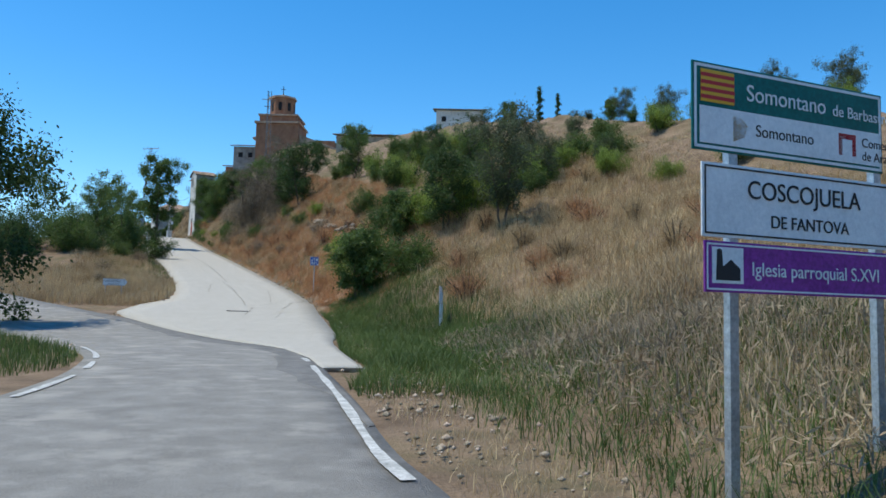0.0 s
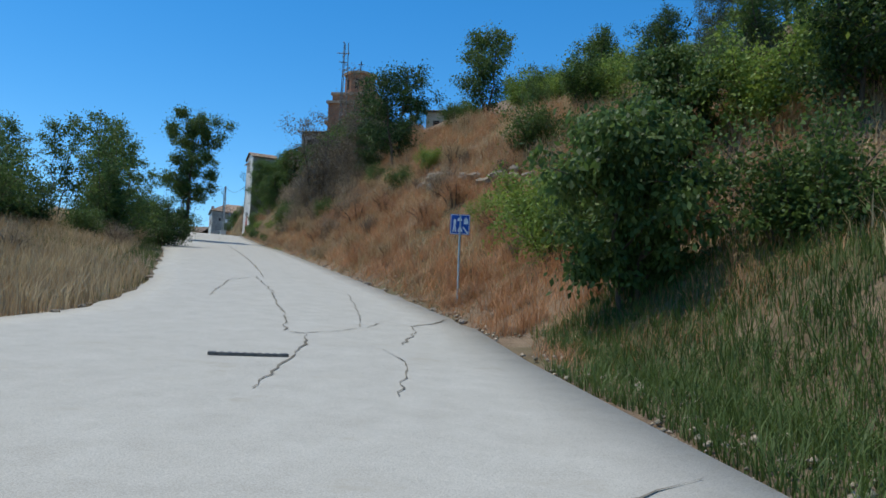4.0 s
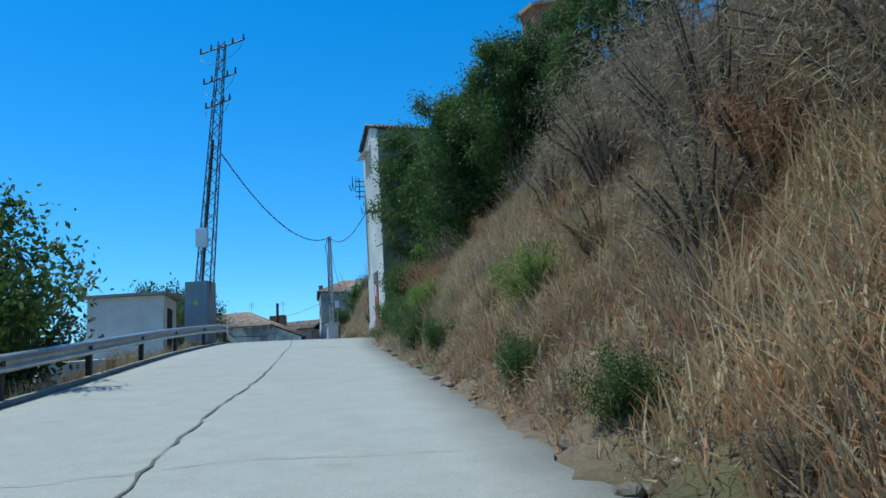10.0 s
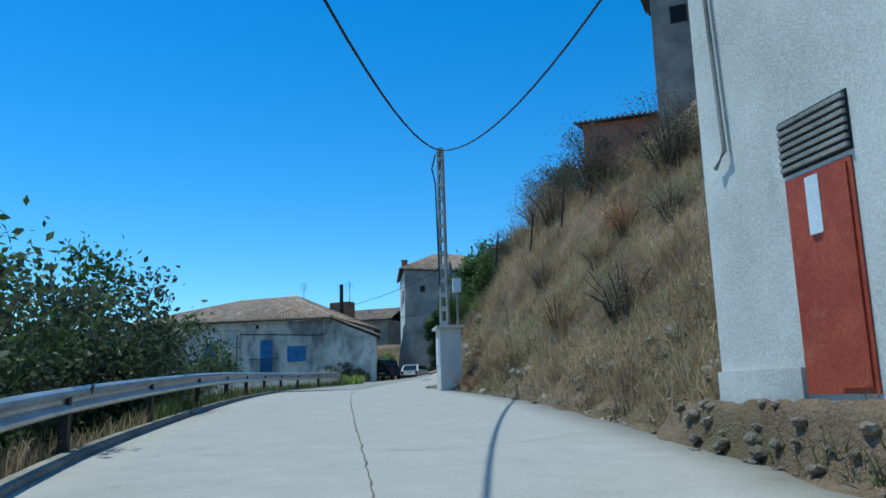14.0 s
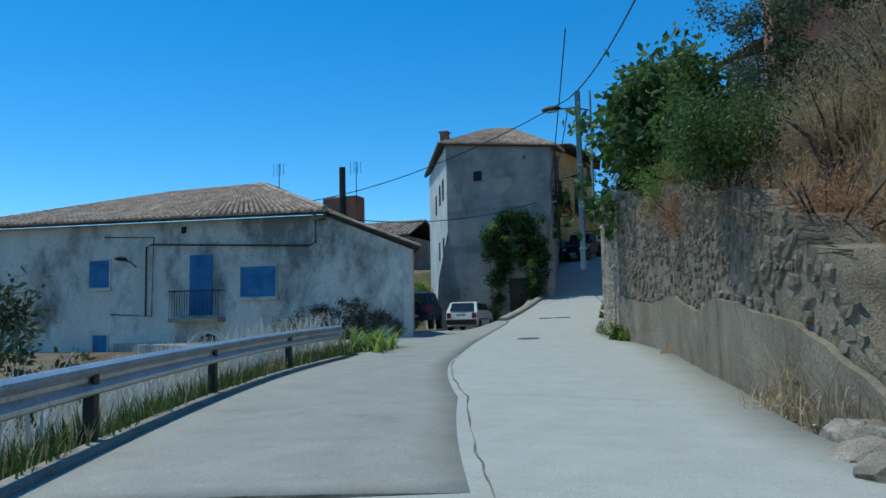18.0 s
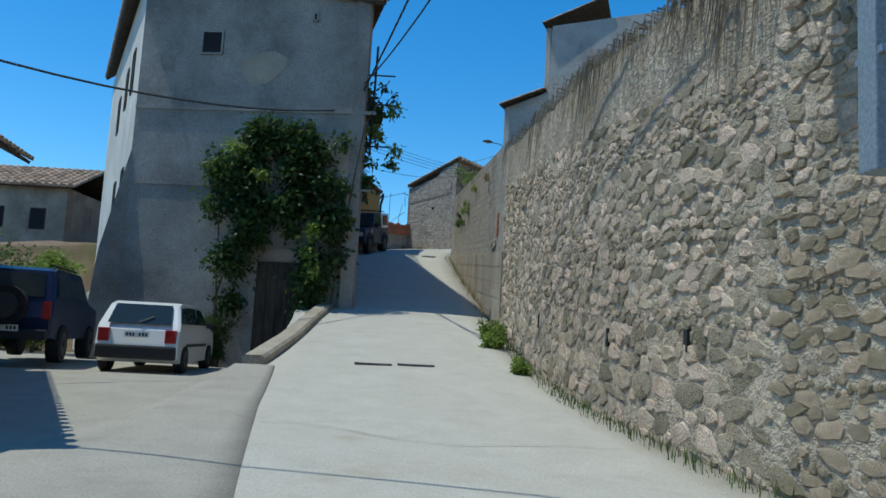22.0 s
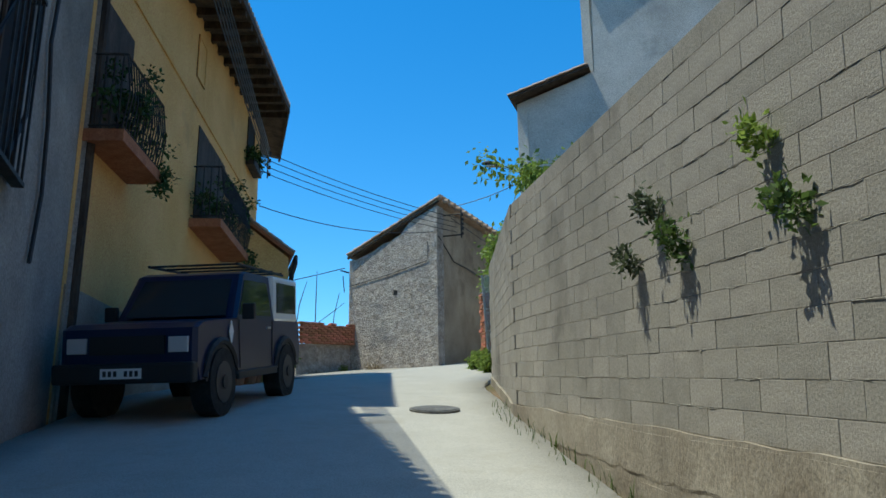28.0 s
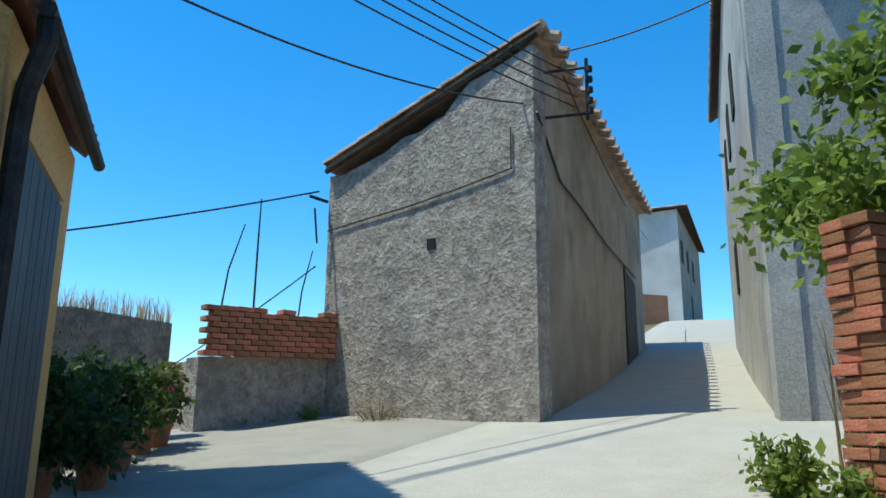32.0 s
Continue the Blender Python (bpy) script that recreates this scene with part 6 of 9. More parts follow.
TOP = (-53.75, 143.0, 22.35)
wire((-47.1, 116.4, 20.25), TOP, 1.5, 0.03)
wire((-43.6, 125.4, 19.75), TOP, 1.05, 0.025)
wire(TOP, (-60.2, 161.0, 20.9), 1.2, 0.018)
wire((-60.2, 161.0, 20.9), (-71, 163.5, 18.9), 0.5, 0.016)
wire((-60.2, 161.0, 20.6), (-64.0, 175.5, 20.8), 0.5, 0.016)
wire((-64.0, 175.5, 20.4), (-59.9, 159.5, 22.5), 0.3, 0.02)
wire((-71, 163.8, 18.6), (-64, 175, 20.2), 0.7, 0.02)
for k in range(4):
    wire((-65.58, 200.6, 25.46 + 0.21 * k), (-59.7, 205.0, 25.1 + 0.17 * k), 0.15, 0.012)
wire((-65.83, 200.5, 24.5), (-60.2, 205.2, 25.2), 0.35, 0.014)
for k in range(6):
    wire((-63.9, 176.0, 21.6 + 0.12 * k), (-65.6, 200.6, 25.5 + 0.14 * k), 0.2, 0.012)
wire((-63.6, 207.2, 24.3), (-76, 203, 21.5), 0.4, 0.016)
wire((-63.6, 207.2, 23.0), (-70, 212, 20.0), 0.3, 0.012)
wire((-59.9, 205.0, 26.0), (-57.6, 203.9, 26.6), 0.1, 0.014)
wire((-59.9, 205.0, 25.6), (-52, 222, 27.5), 0.3, 0.014)
ib = thing("wire_bracket", "iron wire bracket on the tall grey house corner", "bracket")
part("mast", Shape().tube([(-63.5, 174.6, 19.0), (-63.45, 174.5, 21.6)], 0.03, 6), IRON, ib)
for z in (19.2, 20.2, 20.9):
    part("arm", Shape().tube([(-63.75, 174.5, z), (-63.0, 174.5, z)], 0.02, 5), IRON, ib)

# lamp standing in the plants over the wall
wall_lamp((-59.6, 161.4, 20.6), (-1, 0.2), 1.0, "dark street lamp reaching out of the plants on a thin pole")
lp = thing("lamp_mast", "thin steel mast among plants on the wall", "mast")
part("mast", Shape().tube([(-59.6, 161.4, 17.2), (-59.6, 161.4, 21.2)], 0.04, 6), GALV, lp)
dp = thing("cable_duct", "long grey-blue steel cable duct on the stone wall", "cable duct")
part("duct", Shape().box((-59.83, 160.6, 18.4), (0.14, 0.16, 5.2)), BOXGREY, dp, bevel=0.01)
for z in (16.4, 17.6, 18.8, 20.0):
    part("clip", Shape().box((-59.81, 160.6, z), (0.16, 0.24, 0.04)), GALV, dp)

# ---- guard rail
gl = thing("guard_rail", "galvanised steel guard rail on dark posts", "guard rail")
sel = [i for i in range(len(RL)) if 90.8 < RL[i, 1] < 155.6]
room = [RL[i, 3] + 0.22 - 0.75 * math.exp(-((RL[i, 1] - 117.5) / 4.5) ** 2) for i in sel]
line = [(RL[i, 0] - RSIDE[i, 0] * q, RL[i, 1] - RSIDE[i, 1] * q) for i, q in zip(sel, room)]
rail_len = span(line)
line = [(*along(line, min(k * 1.0, rail_len - 0.01))[0], 0) for k in range(int(rail_len) + 1)]
line = [(x, y, level(x, y)) for x, y, _ in line]
w_prof = [(0.03, 0.5), (0.09, 0.53), (0.1, 0.57), (0.02, 0.63), (0.02, 0.67), (0.1, 0.73), (0.09, 0.77), (0.03, 0.8), (0.0, 0.8), (0.07, 0.765), (0.07, 0.735), (-0.01, 0.67), (-0.01, 0.63), (0.07, 0.565), (0.06, 0.54), (0.0, 0.5)]
for a in range(0, len(line) - 1, 4):
    seg = line[a:a + 5]
    if len(seg) > 1:
        part("beam", Shape().sweep(w_prof, seg, True), GALV, gl)
for a in range(1, len(line), 4):
    x, y, z = line[a]
    d = Vector((line[a][0] - line[a - 1][0], line[a][1] - line[a - 1][1], 0))
    part("post", Shape().box((x - 0.02 * d.x, y, z + 0.2), (0.13, 0.1, 1.1), math.degrees(math.atan2(d.y, d.x))), IRON, gl)
edge = Shape().sweep([(0.0, -0.3), (0.0, 0.06), (0.03, 0.09), (0.22, 0.09), (0.25, 0.05), (0.25, -0.3)], [(x, y, z) for x, y, z in line], True)
tagged(part("kerb_rail", edge, OLDCONC), "low dark concrete edge strip under the guard rail", "kerb", kind="structure")


# ---- road fittings
def grate(x, y, w, l, rz, bars, label):
    z = level(x, y) + 0.05
    g_ = thing("drain_grate", label, "drain grate", (x, y, z), rz)
    fr = Shape()
    for a in ((0, l / 2, w, 0.05), (0, -l / 2, w, 0.05), (w / 2, 0, 0.05, l), (-w / 2, 0, 0.05, l)):
        fr.box((a[0], a[1], 0.0), (a[2], a[3], 0.04))
    part("frame", fr, GRATE, g_)
    part("pit", Shape().box((0, 0, -0.015), (w, l, 0.02)), DARK, g_)
    for k in range(bars):
        part("bar", Shape().box((-w / 2 + w * (k + 0.5) / bars, 0, 0.005), (w / bars * 0.5, l, 0.025)), GRATE, g_)


grate(-11.0, 39.0, 1.0, 0.7, 20, 10, "rusty cast iron drain grate in the concrete street")
grate(-62.75, 168.6, 0.5, 0.3, 5, 9, "small iron drain grate beside its twin")
grate(-62.12, 168.7, 0.5, 0.3, 5, 9, "small iron drain grate beside its twin")
for x, y, r0, lb in ((-61.4, 160.2, 0.32, "round iron manhole cover near the stone wall"), (-61.95, 188.6, 0.3, "round iron manhole cover below the block wall")):
    mh = thing("manhole_cover", lb, "manhole cover", (x, y, level(x, y) + 0.055))
    mh.matrix_basis = pose(x, y, level(x, y) + 0.065, math.degrees(math.atan((level(x, y + 0.5) - level(x, y - 0.5)))), 0, 0)
    ring = lambda q, z: [(q * math.cos(a), q * math.sin(a), z) for a in np.linspace(0, 2 * math.pi, 24, endpoint=False)]
    part("rim", Shape().prism(ring(r0, -0.03), (0, 0, 0), (0, 0, 0.035)), GRATE, mh)
    part("lid", Shape().prism(ring(r0 * 0.88, 0.0), (0, 0, 0), (0, 0, 0.012)), GRATE, mh)


# ---- road signs
def letters(text, size, at, right, up, material, parent, name="lettering"):
    """Raised letters that start at a place and run to the right."""
    cu = bpy.data.curves.new(name, "FONT")
    cu.body, cu.size, cu.extrude = text, size, 0.002
    tmp = bpy.data.objects.new(name, cu)
    scene.collection.objects.link(tmp)
    bpy.context.view_layer.update()
    me = bpy.data.meshes.new_from_object(tmp.evaluated_get(bpy.context.evaluated_depsgraph_get()))
    scene.collection.objects.unlink(tmp)
    bpy.data.objects.remove(tmp)
    right, up = Vector(right).normalized(), Vector(up).normalized()
    out = right.cross(up)
    m = Matrix(((right.x, up.x, out.x, at[0]), (right.y, up.y, out.y, at[1]), (right.z, up.z, out.z, at[2]), (0, 0, 0, 1)))
    me.transform(m)
    me.materials.clear()
    me.materials.append(material)
    return part(name, me, material, parent)


class Panel:
    """A flat board: corner, unit vectors to the right and up, and what is fixed on it."""

    def __init__(self, parent, corner, right, name="sign_plate", material=SIGNWHITE, w=1.0, h=0.5, label="", back=GALV):
        self.c, self.r, self.u = Vector(corner), Vector(right).normalized(), Vector((0, 0, 1))
        self.o = self.r.cross(self.u)
        q = [self.p(0, 0, -0.015), self.p(w, 0, -0.015), self.p(w, h, -0.015), self.p(0, h, -0.015)]
        self.ob = part(name, Shape().prism(q, (0, 0, 0), self.o * 0.015), material, parent, label, 0.004)
        self.w, self.h = w, h

    def p(self, x, y, out=0.0):
        return self.c + self.r * x + self.u * y + self.o * out

    def flat(self, name, pts, material, out=0.004, label=""):
        return part(name, Shape().prism([self.p(x, y, 0.001) for x, y in pts], (0, 0, 0), self.o * out), material, self.ob, label)

    def rect(self, name, x0, y0, x1, y1, material, out=0.004):
        return self.flat(name, [(x0, y0), (x1, y0), (x1, y1), (x0, y1)], material, out)

    def border(self, inset, t, material):
        w, h = self.w, self.h
        for a in ((inset, inset, w - inset, inset + t), (inset, h - inset - t, w - inset, h - inset), (inset, inset, inset + t, h - inset), (w - inset - t, inset, w - inset, h - inset)):
            self.rect("border", *a, material, 0.003)

    def text(self, t, size, x, y, material):
        return letters(t, size, self.p(x, y, 0.006), self.r, self.u, material, self.ob)


sg = thing("town_entry_sign", "three stacked place-name boards on two steel posts", "road sign")
E0 = Vector((0, 0, 1.3))
tl, tr_ = E0 + Vector((0.284, 0.937, 0.204)) * 5.4, E0 + Vector((0.473, 0.864, 0.171)) * 6.75
rt = Vector((tr_.x - tl.x, tr_.y - tl.y, 0))
W_ = rt.length
bz = 2.42
p1 = Panel(sg, (tl.x, tl.y, bz), rt, "place_board", SIGNGREEN, W_, 0.6, "green and white district board")
p1.rect("lower_field", 0.06, 0.05, W_ - 0.04, 0.3, SIGNWHITE)
p1.border(0.015, 0.02, SIGNWHITE)
p1.rect("flag", 0.07, 0.33, 0.36, 0.55, FLAGYELLOW, 0.005)
for k in range(4):
    p1.rect("flag_stripe", 0.07, 0.35 + 0.05 * k, 0.36, 0.375 + 0.05 * k, FLAGRED, 0.008)
p1.text("Somontano", 0.165, 0.47, 0.38, SIGNWHITE)
p1.text("de Barbastro", 0.12, 1.3, 0.38, SIGNWHITE)
p1.flat("emblem", [(0.35, 0.08), (0.45, 0.12), (0.48, 0.2), (0.4, 0.27), (0.35, 0.25)], FLAGYELLOW)
p1.text("Somontano", 0.12, 0.55, 0.14, INK)
p1.flat("emblem", [(1.36, 0.1), (1.4, 0.1), (1.4, 0.22), (1.5, 0.22), (1.5, 0.1), (1.54, 0.1), (1.54, 0.26), (1.36, 0.26)], FLAGRED)
p1.text("Comercalización", 0.1, 1.6, 0.18, INK)
p1.text("de Aragón", 0.1, 1.6, 0.08, INK)
off = Vector((rt.x, rt.y, 0)).normalized()
p2 = Panel(sg, (tl.x + off.x * 0.08, tl.y + off.y * 0.08, bz - 0.575), rt, "place_board", SIGNWHITE, W_ * 1.12, 0.5, "white town name board")
p2.border(0.02, 0.012, INK)
p2.text("COSCOJUELA", 0.18, 0.39, 0.28, INK)
p2.text("DE FANTOVA", 0.125, 0.6, 0.09, INK)
p3 = Panel(sg, (tl.x + off.x * 0.1, tl.y + off.y * 0.1, bz - 0.94), rt, "place_board", SIGNPURPLE, W_ * 1.12, 0.34, "purple church board")
p3.border(0.015, 0.012, SIGNWHITE)
p3.rect("church_field", 0.06, 0.06, 0.33, 0.3, SIGNWHITE)
p3.flat("church_mark", [(0.09, 0.08), (0.3, 0.08), (0.3, 0.16), (0.22, 0.22), (0.15, 0.17), (0.14, 0.28), (0.12, 0.29), (0.1, 0.28)], INK, 0.007)
p3.text("Iglesia parroquial S.XVI", 0.135, 0.4, 0.12, SIGNWHITE)
for u in (0.32, W_ * 0.95):
    b = tl + off * u
    part("post", Shape().box((b.x + 0.02, b.y + 0.05, 1.25), (0.08, 0.06, 3.1), math.degrees(math.atan2(off.y, off.x))), GALV, sg, bevel=0.006)


def arrow_sign(x, y, right, way, label, w=1.15, h=0.38):
    z = gz(x, y)
    s_ = thing("direction_sign", label, "road sign")
    r = Vector(right).normalized()
    k = h / 0.38
    c = Vector((x, y, z + 0.75))
    q = Panel(s_, c, r, "sign_plate", SIGNWHITE, w, h)
    a = [(w, 0), (w + 0.14, h / 2), (w, h)] if way > 0 else [(0, 0), (0, h), (-0.14, h / 2)]
    q.flat("arrow_tip", a, SIGNWHITE, -0.014)
    q.border(0.015, 0.014, INK)
    q.text("COSCOJUELA", 0.145 * k, 0.06 * k, 0.2 * k, INK)
    q.text("DE FANTOVA", 0.1 * k, 0.25 * k, 0.06 * k, INK)
    for u in (0.13 * w, 0.87 * w):
        b = c + r * u - q.o * 0.03
        part("post", Shape().box((b.x, b.y, z + 0.5), (0.05, 0.05, 1.3)), GALV, s_)


arrow_sign(-19.9, 43.4, (0.95, 0.3, 0), 1, "white arrow board for the village on two posts in grass")
arrow_sign(-0.55, 30.1, (-0.03, -1, 0), -1, "white arrow board for the village beside tall grass", 1.9, 0.58)
rs = thing("residential_sign", "blue residential street sign on a thin steel post", "road sign")
zb = gz(-9.0, 48.9)
part("post", Shape().tube([(-9.0, 48.9, zb - 0.3), (-9.0, 48.9, 4.68)], 0.03, 8), GALV, rs)
q = Panel(rs, (-9.26, 48.84, 4.14), (1, 0.15, 0), "sign_plate", SIGNBLUE, 0.52, 0.54)
q.border(0.012, 0.014, SIGNWHITE)
q.flat("walker_mark", [(0.06, 0.06), (0.09, 0.06), (0.11, 0.16), (0.14, 0.06), (0.17, 0.06), (0.14, 0.26), (0.16, 0.36), (0.12, 0.42), (0.08, 0.36), (0.09, 0.24)], SIGNWHITE)
q.flat("house_mark", [(0.36, 0.28), (0.47, 0.28), (0.47, 0.4), (0.415, 0.47), (0.36, 0.4)], SIGNWHITE)
q.flat("car_mark", [(0.19, 0.36), (0.31, 0.36), (0.31, 0.41), (0.28, 0.45), (0.22, 0.45), (0.19, 0.41)], SIGNWHITE)
q.flat("small_mark", [(0.2, 0.07), (0.24, 0.07), (0.26, 0.15), (0.3, 0.07), (0.34, 0.07), (0.29, 0.2), (0.24, 0.22)], SIGNWHITE)
q.flat("kerb_mark", [(0.32, 0.2), (0.35, 0.22), (0.48, 0.06), (0.48, 0.03), (0.45, 0.03)], SIGNWHITE)
# finger board on the block wall and the little brick infill
q = Panel(thing("wall_sign", "cream direction board to church and fountain on the block wall", "sign"), (-60.56, 174.85, 17.0), (0.03, -1, 0), "sign_plate", plain("cream_enamel", (0.6, 0.52, 0.36), 0.5), 0.72, 0.17)
q.text("Iglesia San Miguel 100 m.", 0.055, 0.1, 0.1, INK)
q.text("Fuente Fuenmayor", 0.055, 0.1, 0.03, INK)
for z in (0.02, 0.095):
    q.rect("pictogram", 0.63, z, 0.69, z + 0.055, SIGNPURPLE)
    q.flat("arrow", [(0.03, z + 0.028), (0.07, z + 0.05), (0.07, z + 0.006)], FLAGRED)
inf = thing("brick_infill", "small patch of red bricks in the block wall", "bricks")
for j in range(6):
    ob = new("brick", bm_)
    ob.parent = inf
    ob.matrix_basis = pose(-60.52, 173.95, 17.25 + 0.085 * j, 0, 0, -90)


# ---- cars
def wheel(parent, x, y, z, r, w, side):
    t = part("wheel", Shape().tube([(x - side * w / 2, y, z), (x - side * w * 0.4, y, z), (x + side * w * 0.4, y, z), (x + side * w / 2, y, z)], r, 20), RUBBER, parent, bevel=0.0)
    part("rim", Shape().tube([(x + side * (w / 2 - 0.02), y, z), (x + side * (w / 2 + 0.012), y, z)], r * 0.62, 14), ALLOY, t)
    part("hub", Shape().tube([(x + side * w / 2, y, z), (x + side * (w / 2 + 0.03), y, z)], r * 0.2, 8), CARBLACK, t)
    return t


def car_body(profile, half, tumble, z_belt):
    """Body from a side outline (y ahead, z) with sides that lean in above the belt line."""
    s = Shape()
    n = len(profile)
    rows = []
    for frac in (-1.0, -0.93, 0.93, 1.0):
        row = []
        cy, cz = sum(p[0] for p in profile) / n, sum(p[1] for p in profile) / n
        for y, z in profile:
            lean = tumble * max(0.0, z - z_belt)
            shrink = 0.985 if abs(frac) == 1.0 else 1.0
            row.append((frac * (half - lean), cy + (y - cy) * shrink, cz + (z - cz) * shrink))
        rows.append(row)
    vs = [v for row in rows for v in row]
    fs = [(k * n + j, k * n + (j + 1) % n, (k + 1) * n + (j + 1) % n, (k + 1) * n + j) for k in range(3) for j in range(n)]
    fs += [tuple(range(n))[::-1], tuple(3 * n + j for j in range(n))]
    return s.add(vs, fs)


def side_pane(poly, half, tumble, z_belt, side):
    pts = [(side * (half - tumble * max(0, z - z_belt) + 0.006), y, z) for y, z in poly]
    return Shape().prism(pts, (0, 0, 0), (-side * 0.02, 0, 0))


def end_pane(y0, z0, w0, y1, z1, w1, out):
    return Shape().prism([(-w0, y0, z0), (w0, y0, z0), (w1, y1, z1), (-w1, y1, z1)], (0, 0, 0), (0, out, 0.004))


def plate(parent, y, z, w=0.46, ink=True, out=-1):
    pl_ = part("number_plate", Shape().box((0, y, z), (w, 0.015, 0.11)), PLATE, parent)
    for k in range(7):
        if k != 3:
            part("plate_bar", Shape().box((-0.18 * w / 0.46 + k * 0.06 * w / 0.46, y + out * 0.01, z), (0.035, 0.006, 0.06)), INK, pl_)


hb = thing("hatchback_car", "small white parked hatchback seen from behind", "car", (-67.1, 172.2, 14.0), 4)
hb.matrix_basis = pose(-67.1, 172.2, 14.0, 0, 0, 4) @ Matrix.Scale(0.9, 4)
prof = [(-1.85, 0.3), (-1.9, 0.55), (-1.82, 0.85), (-1.75, 0.95), (-1.45, 1.36), (-1.2, 1.42), (0.2, 1.42), (0.55, 1.36), (1.05, 0.98), (1.75, 0.85), (1.88, 0.6), (1.85, 0.3), (1.6, 0.2), (-1.6, 0.2)]
prof = [(y * 0.93, z * 0.98) for y, z in prof]
part("body", car_body(prof, 0.78, 0.28, 0.92), CARWHITE, hb, smooth=False)
part("rear_window", end_pane(-1.665, 0.95, 0.6, -1.38, 1.33, 0.54, -0.015), GLASS, hb)
part("windscreen", end_pane(1.0, 0.97, 0.62, 0.52, 1.33, 0.55, 0.015), GLASS, hb)
for s_ in (-1, 1):
    for poly in ([(-1.45, 0.98), (-1.0, 0.98), (-1.0, 1.3), (-1.22, 1.3)], [(-0.94, 0.98), (-0.05, 0.98), (-0.05, 1.32), (-0.94, 1.32)], [(0.02, 0.98), (0.9, 0.98), (0.5, 1.3), (0.02, 1.32)]):
        part("side_window", side_pane(poly, 0.78, 0.28, 0.92, s_), GLASS, hb)
    part("tail_lamp", Shape().box((s_ * 0.63, -1.72, 0.72), (0.22, 0.1, 0.26)), REDLAMP, hb, bevel=0.02)
    part("wing_mirror", Shape().box((s_ * 0.86, 0.75, 0.98), (0.14, 0.08, 0.12)), CARBLACK, hb, bevel=0.02)
    part("door_strip", Shape().box((s_ * 0.785, -0.1, 0.55), (0.015, 1.9, 0.06)), CARBLACK, hb)
    for y in (-1.15, 1.2):
        wheel(hb, s_ * 0.72, y, 0.27, 0.27, 0.18, s_)
part("bumper", Shape().box((0, -1.74, 0.4), (1.5, 0.18, 0.26)), CARBLACK, hb, bevel=0.04)
part("wiper", Shape().tube([(0, -1.7, 0.98), (0.25, -1.6, 1.1)], 0.012, 4), CARBLACK, hb)
plate(hb, -1.79, 0.74)

pk = thing("off_road_car", "old dark blue off-road car with white rear top", "car", (-65.1, 191.6, 18.5), 186)
prof = [(-1.95, 0.45), (-2.0, 0.7), (-1.95, 1.05), (-1.88, 1.1), (-1.8, 1.66), (-1.65, 1.72), (0.15, 1.74), (0.3, 1.7), (0.72, 1.12), (1.75, 1.06), (1.9, 1.0), (1.92, 0.6), (1.85, 0.42), (-1.6, 0.4)]
pk.matrix_basis = pose(-64.86, 189.6, level(-64.5, 189.6) + 0.03, 0, 0, 168.5) @ Matrix.Rotation(math.atan(-0.15), 4, "X") @ Matrix.Scale(0.96, 4)
part("body", car_body(prof, 0.78, 0.12, 1.1), CARBLUE, pk)
part("hard_top", Shape().box((0, -1.27, 1.41), (1.575, 1.14, 0.66)), CARWHITE, pk, "white rear hard top", 0.05)
part("windscreen", end_pane(0.74, 1.15, 0.64, 0.36, 1.63, 0.58, 0.02), GLASS, pk)
for s_ in (-1, 1):
    part("side_window", side_pane([(-0.6, 1.16), (0.62, 1.16), (0.3, 1.62), (-0.6, 1.62)], 0.78, 0.12, 1.1, s_), GLASS, pk)
    part("rear_side_window", Shape().box((s_ * 0.785, -1.27, 1.43), (0.02, 0.92, 0.44)), GLASS, pk, bevel=0.008)
    part("headlamp", Shape().box((s_ * 0.58, 1.92, 0.82), (0.22, 0.05, 0.17)), LAMPGLASS, pk, bevel=0.01)
    part("wing_mirror", Shape().box((s_ * 0.9, 0.62, 1.2), (0.16, 0.08, 0.2)), CARBLACK, pk, bevel=0.02)
    for y in (-1.2, 1.25):
        part("wheel_arch", Shape().tube([(s_ * 0.79, y + 0.47 * math.cos(a), 0.4 + 0.45 * math.sin(a)) for a in np.linspace(0.1, math.pi - 0.1, 11)], 0.045, 6), CARBLACK, pk)
        part("wheel_well", Shape().prism([(s_ * 0.785, y + 0.45 * math.cos(a), 0.4 + 0.43 * math.sin(a)) for a in np.linspace(0, math.pi, 11)], (0, 0, 0), (s_ * 0.01, 0, 0)), CARBLACK, pk)
    part("door_seam", Shape().tube([(s_ * 0.786, -0.62, 0.5), (s_ * 0.786, -0.62, 1.1)], 0.006, 4), CARBLACK, pk)
    part("door_seam", Shape().tube([(s_ * 0.786, 0.62, 0.5), (s_ * 0.786, 0.66, 1.1)], 0.006, 4), CARBLACK, pk)
    part("door_handle", Shape().box((s_ * 0.79, -0.45, 1.0), (0.03, 0.14, 0.03)), GALV, pk)
    part("sill_step", Shape().box((s_ * 0.78, 0.02, 0.42), (0.1, 1.5, 0.1)), CARBLACK, pk, bevel=0.02)
    part("roof_rail", Shape().tube([(s_ * 0.6, -1.7, 1.82), (s_ * 0.6, 0.25, 1.84)], 0.02, 5), CARBLACK, pk)
    dm = [(s_ * 0.792, 0.95, 0.8), (s_ * 0.792, 1.02, 0.95), (s_ * 0.792, 0.95, 1.1 - 0.02), (s_ * 0.792, 0.88, 0.95)]
    part("diamond_mark", Shape().prism(dm, (0, 0, 0), (s_ * 0.012, 0, 0)), SIGNWHITE, pk)
    for y in (-1.2, 1.25):
        wheel(pk, s_ * 0.7, y, 0.37, 0.39, 0.24, s_)
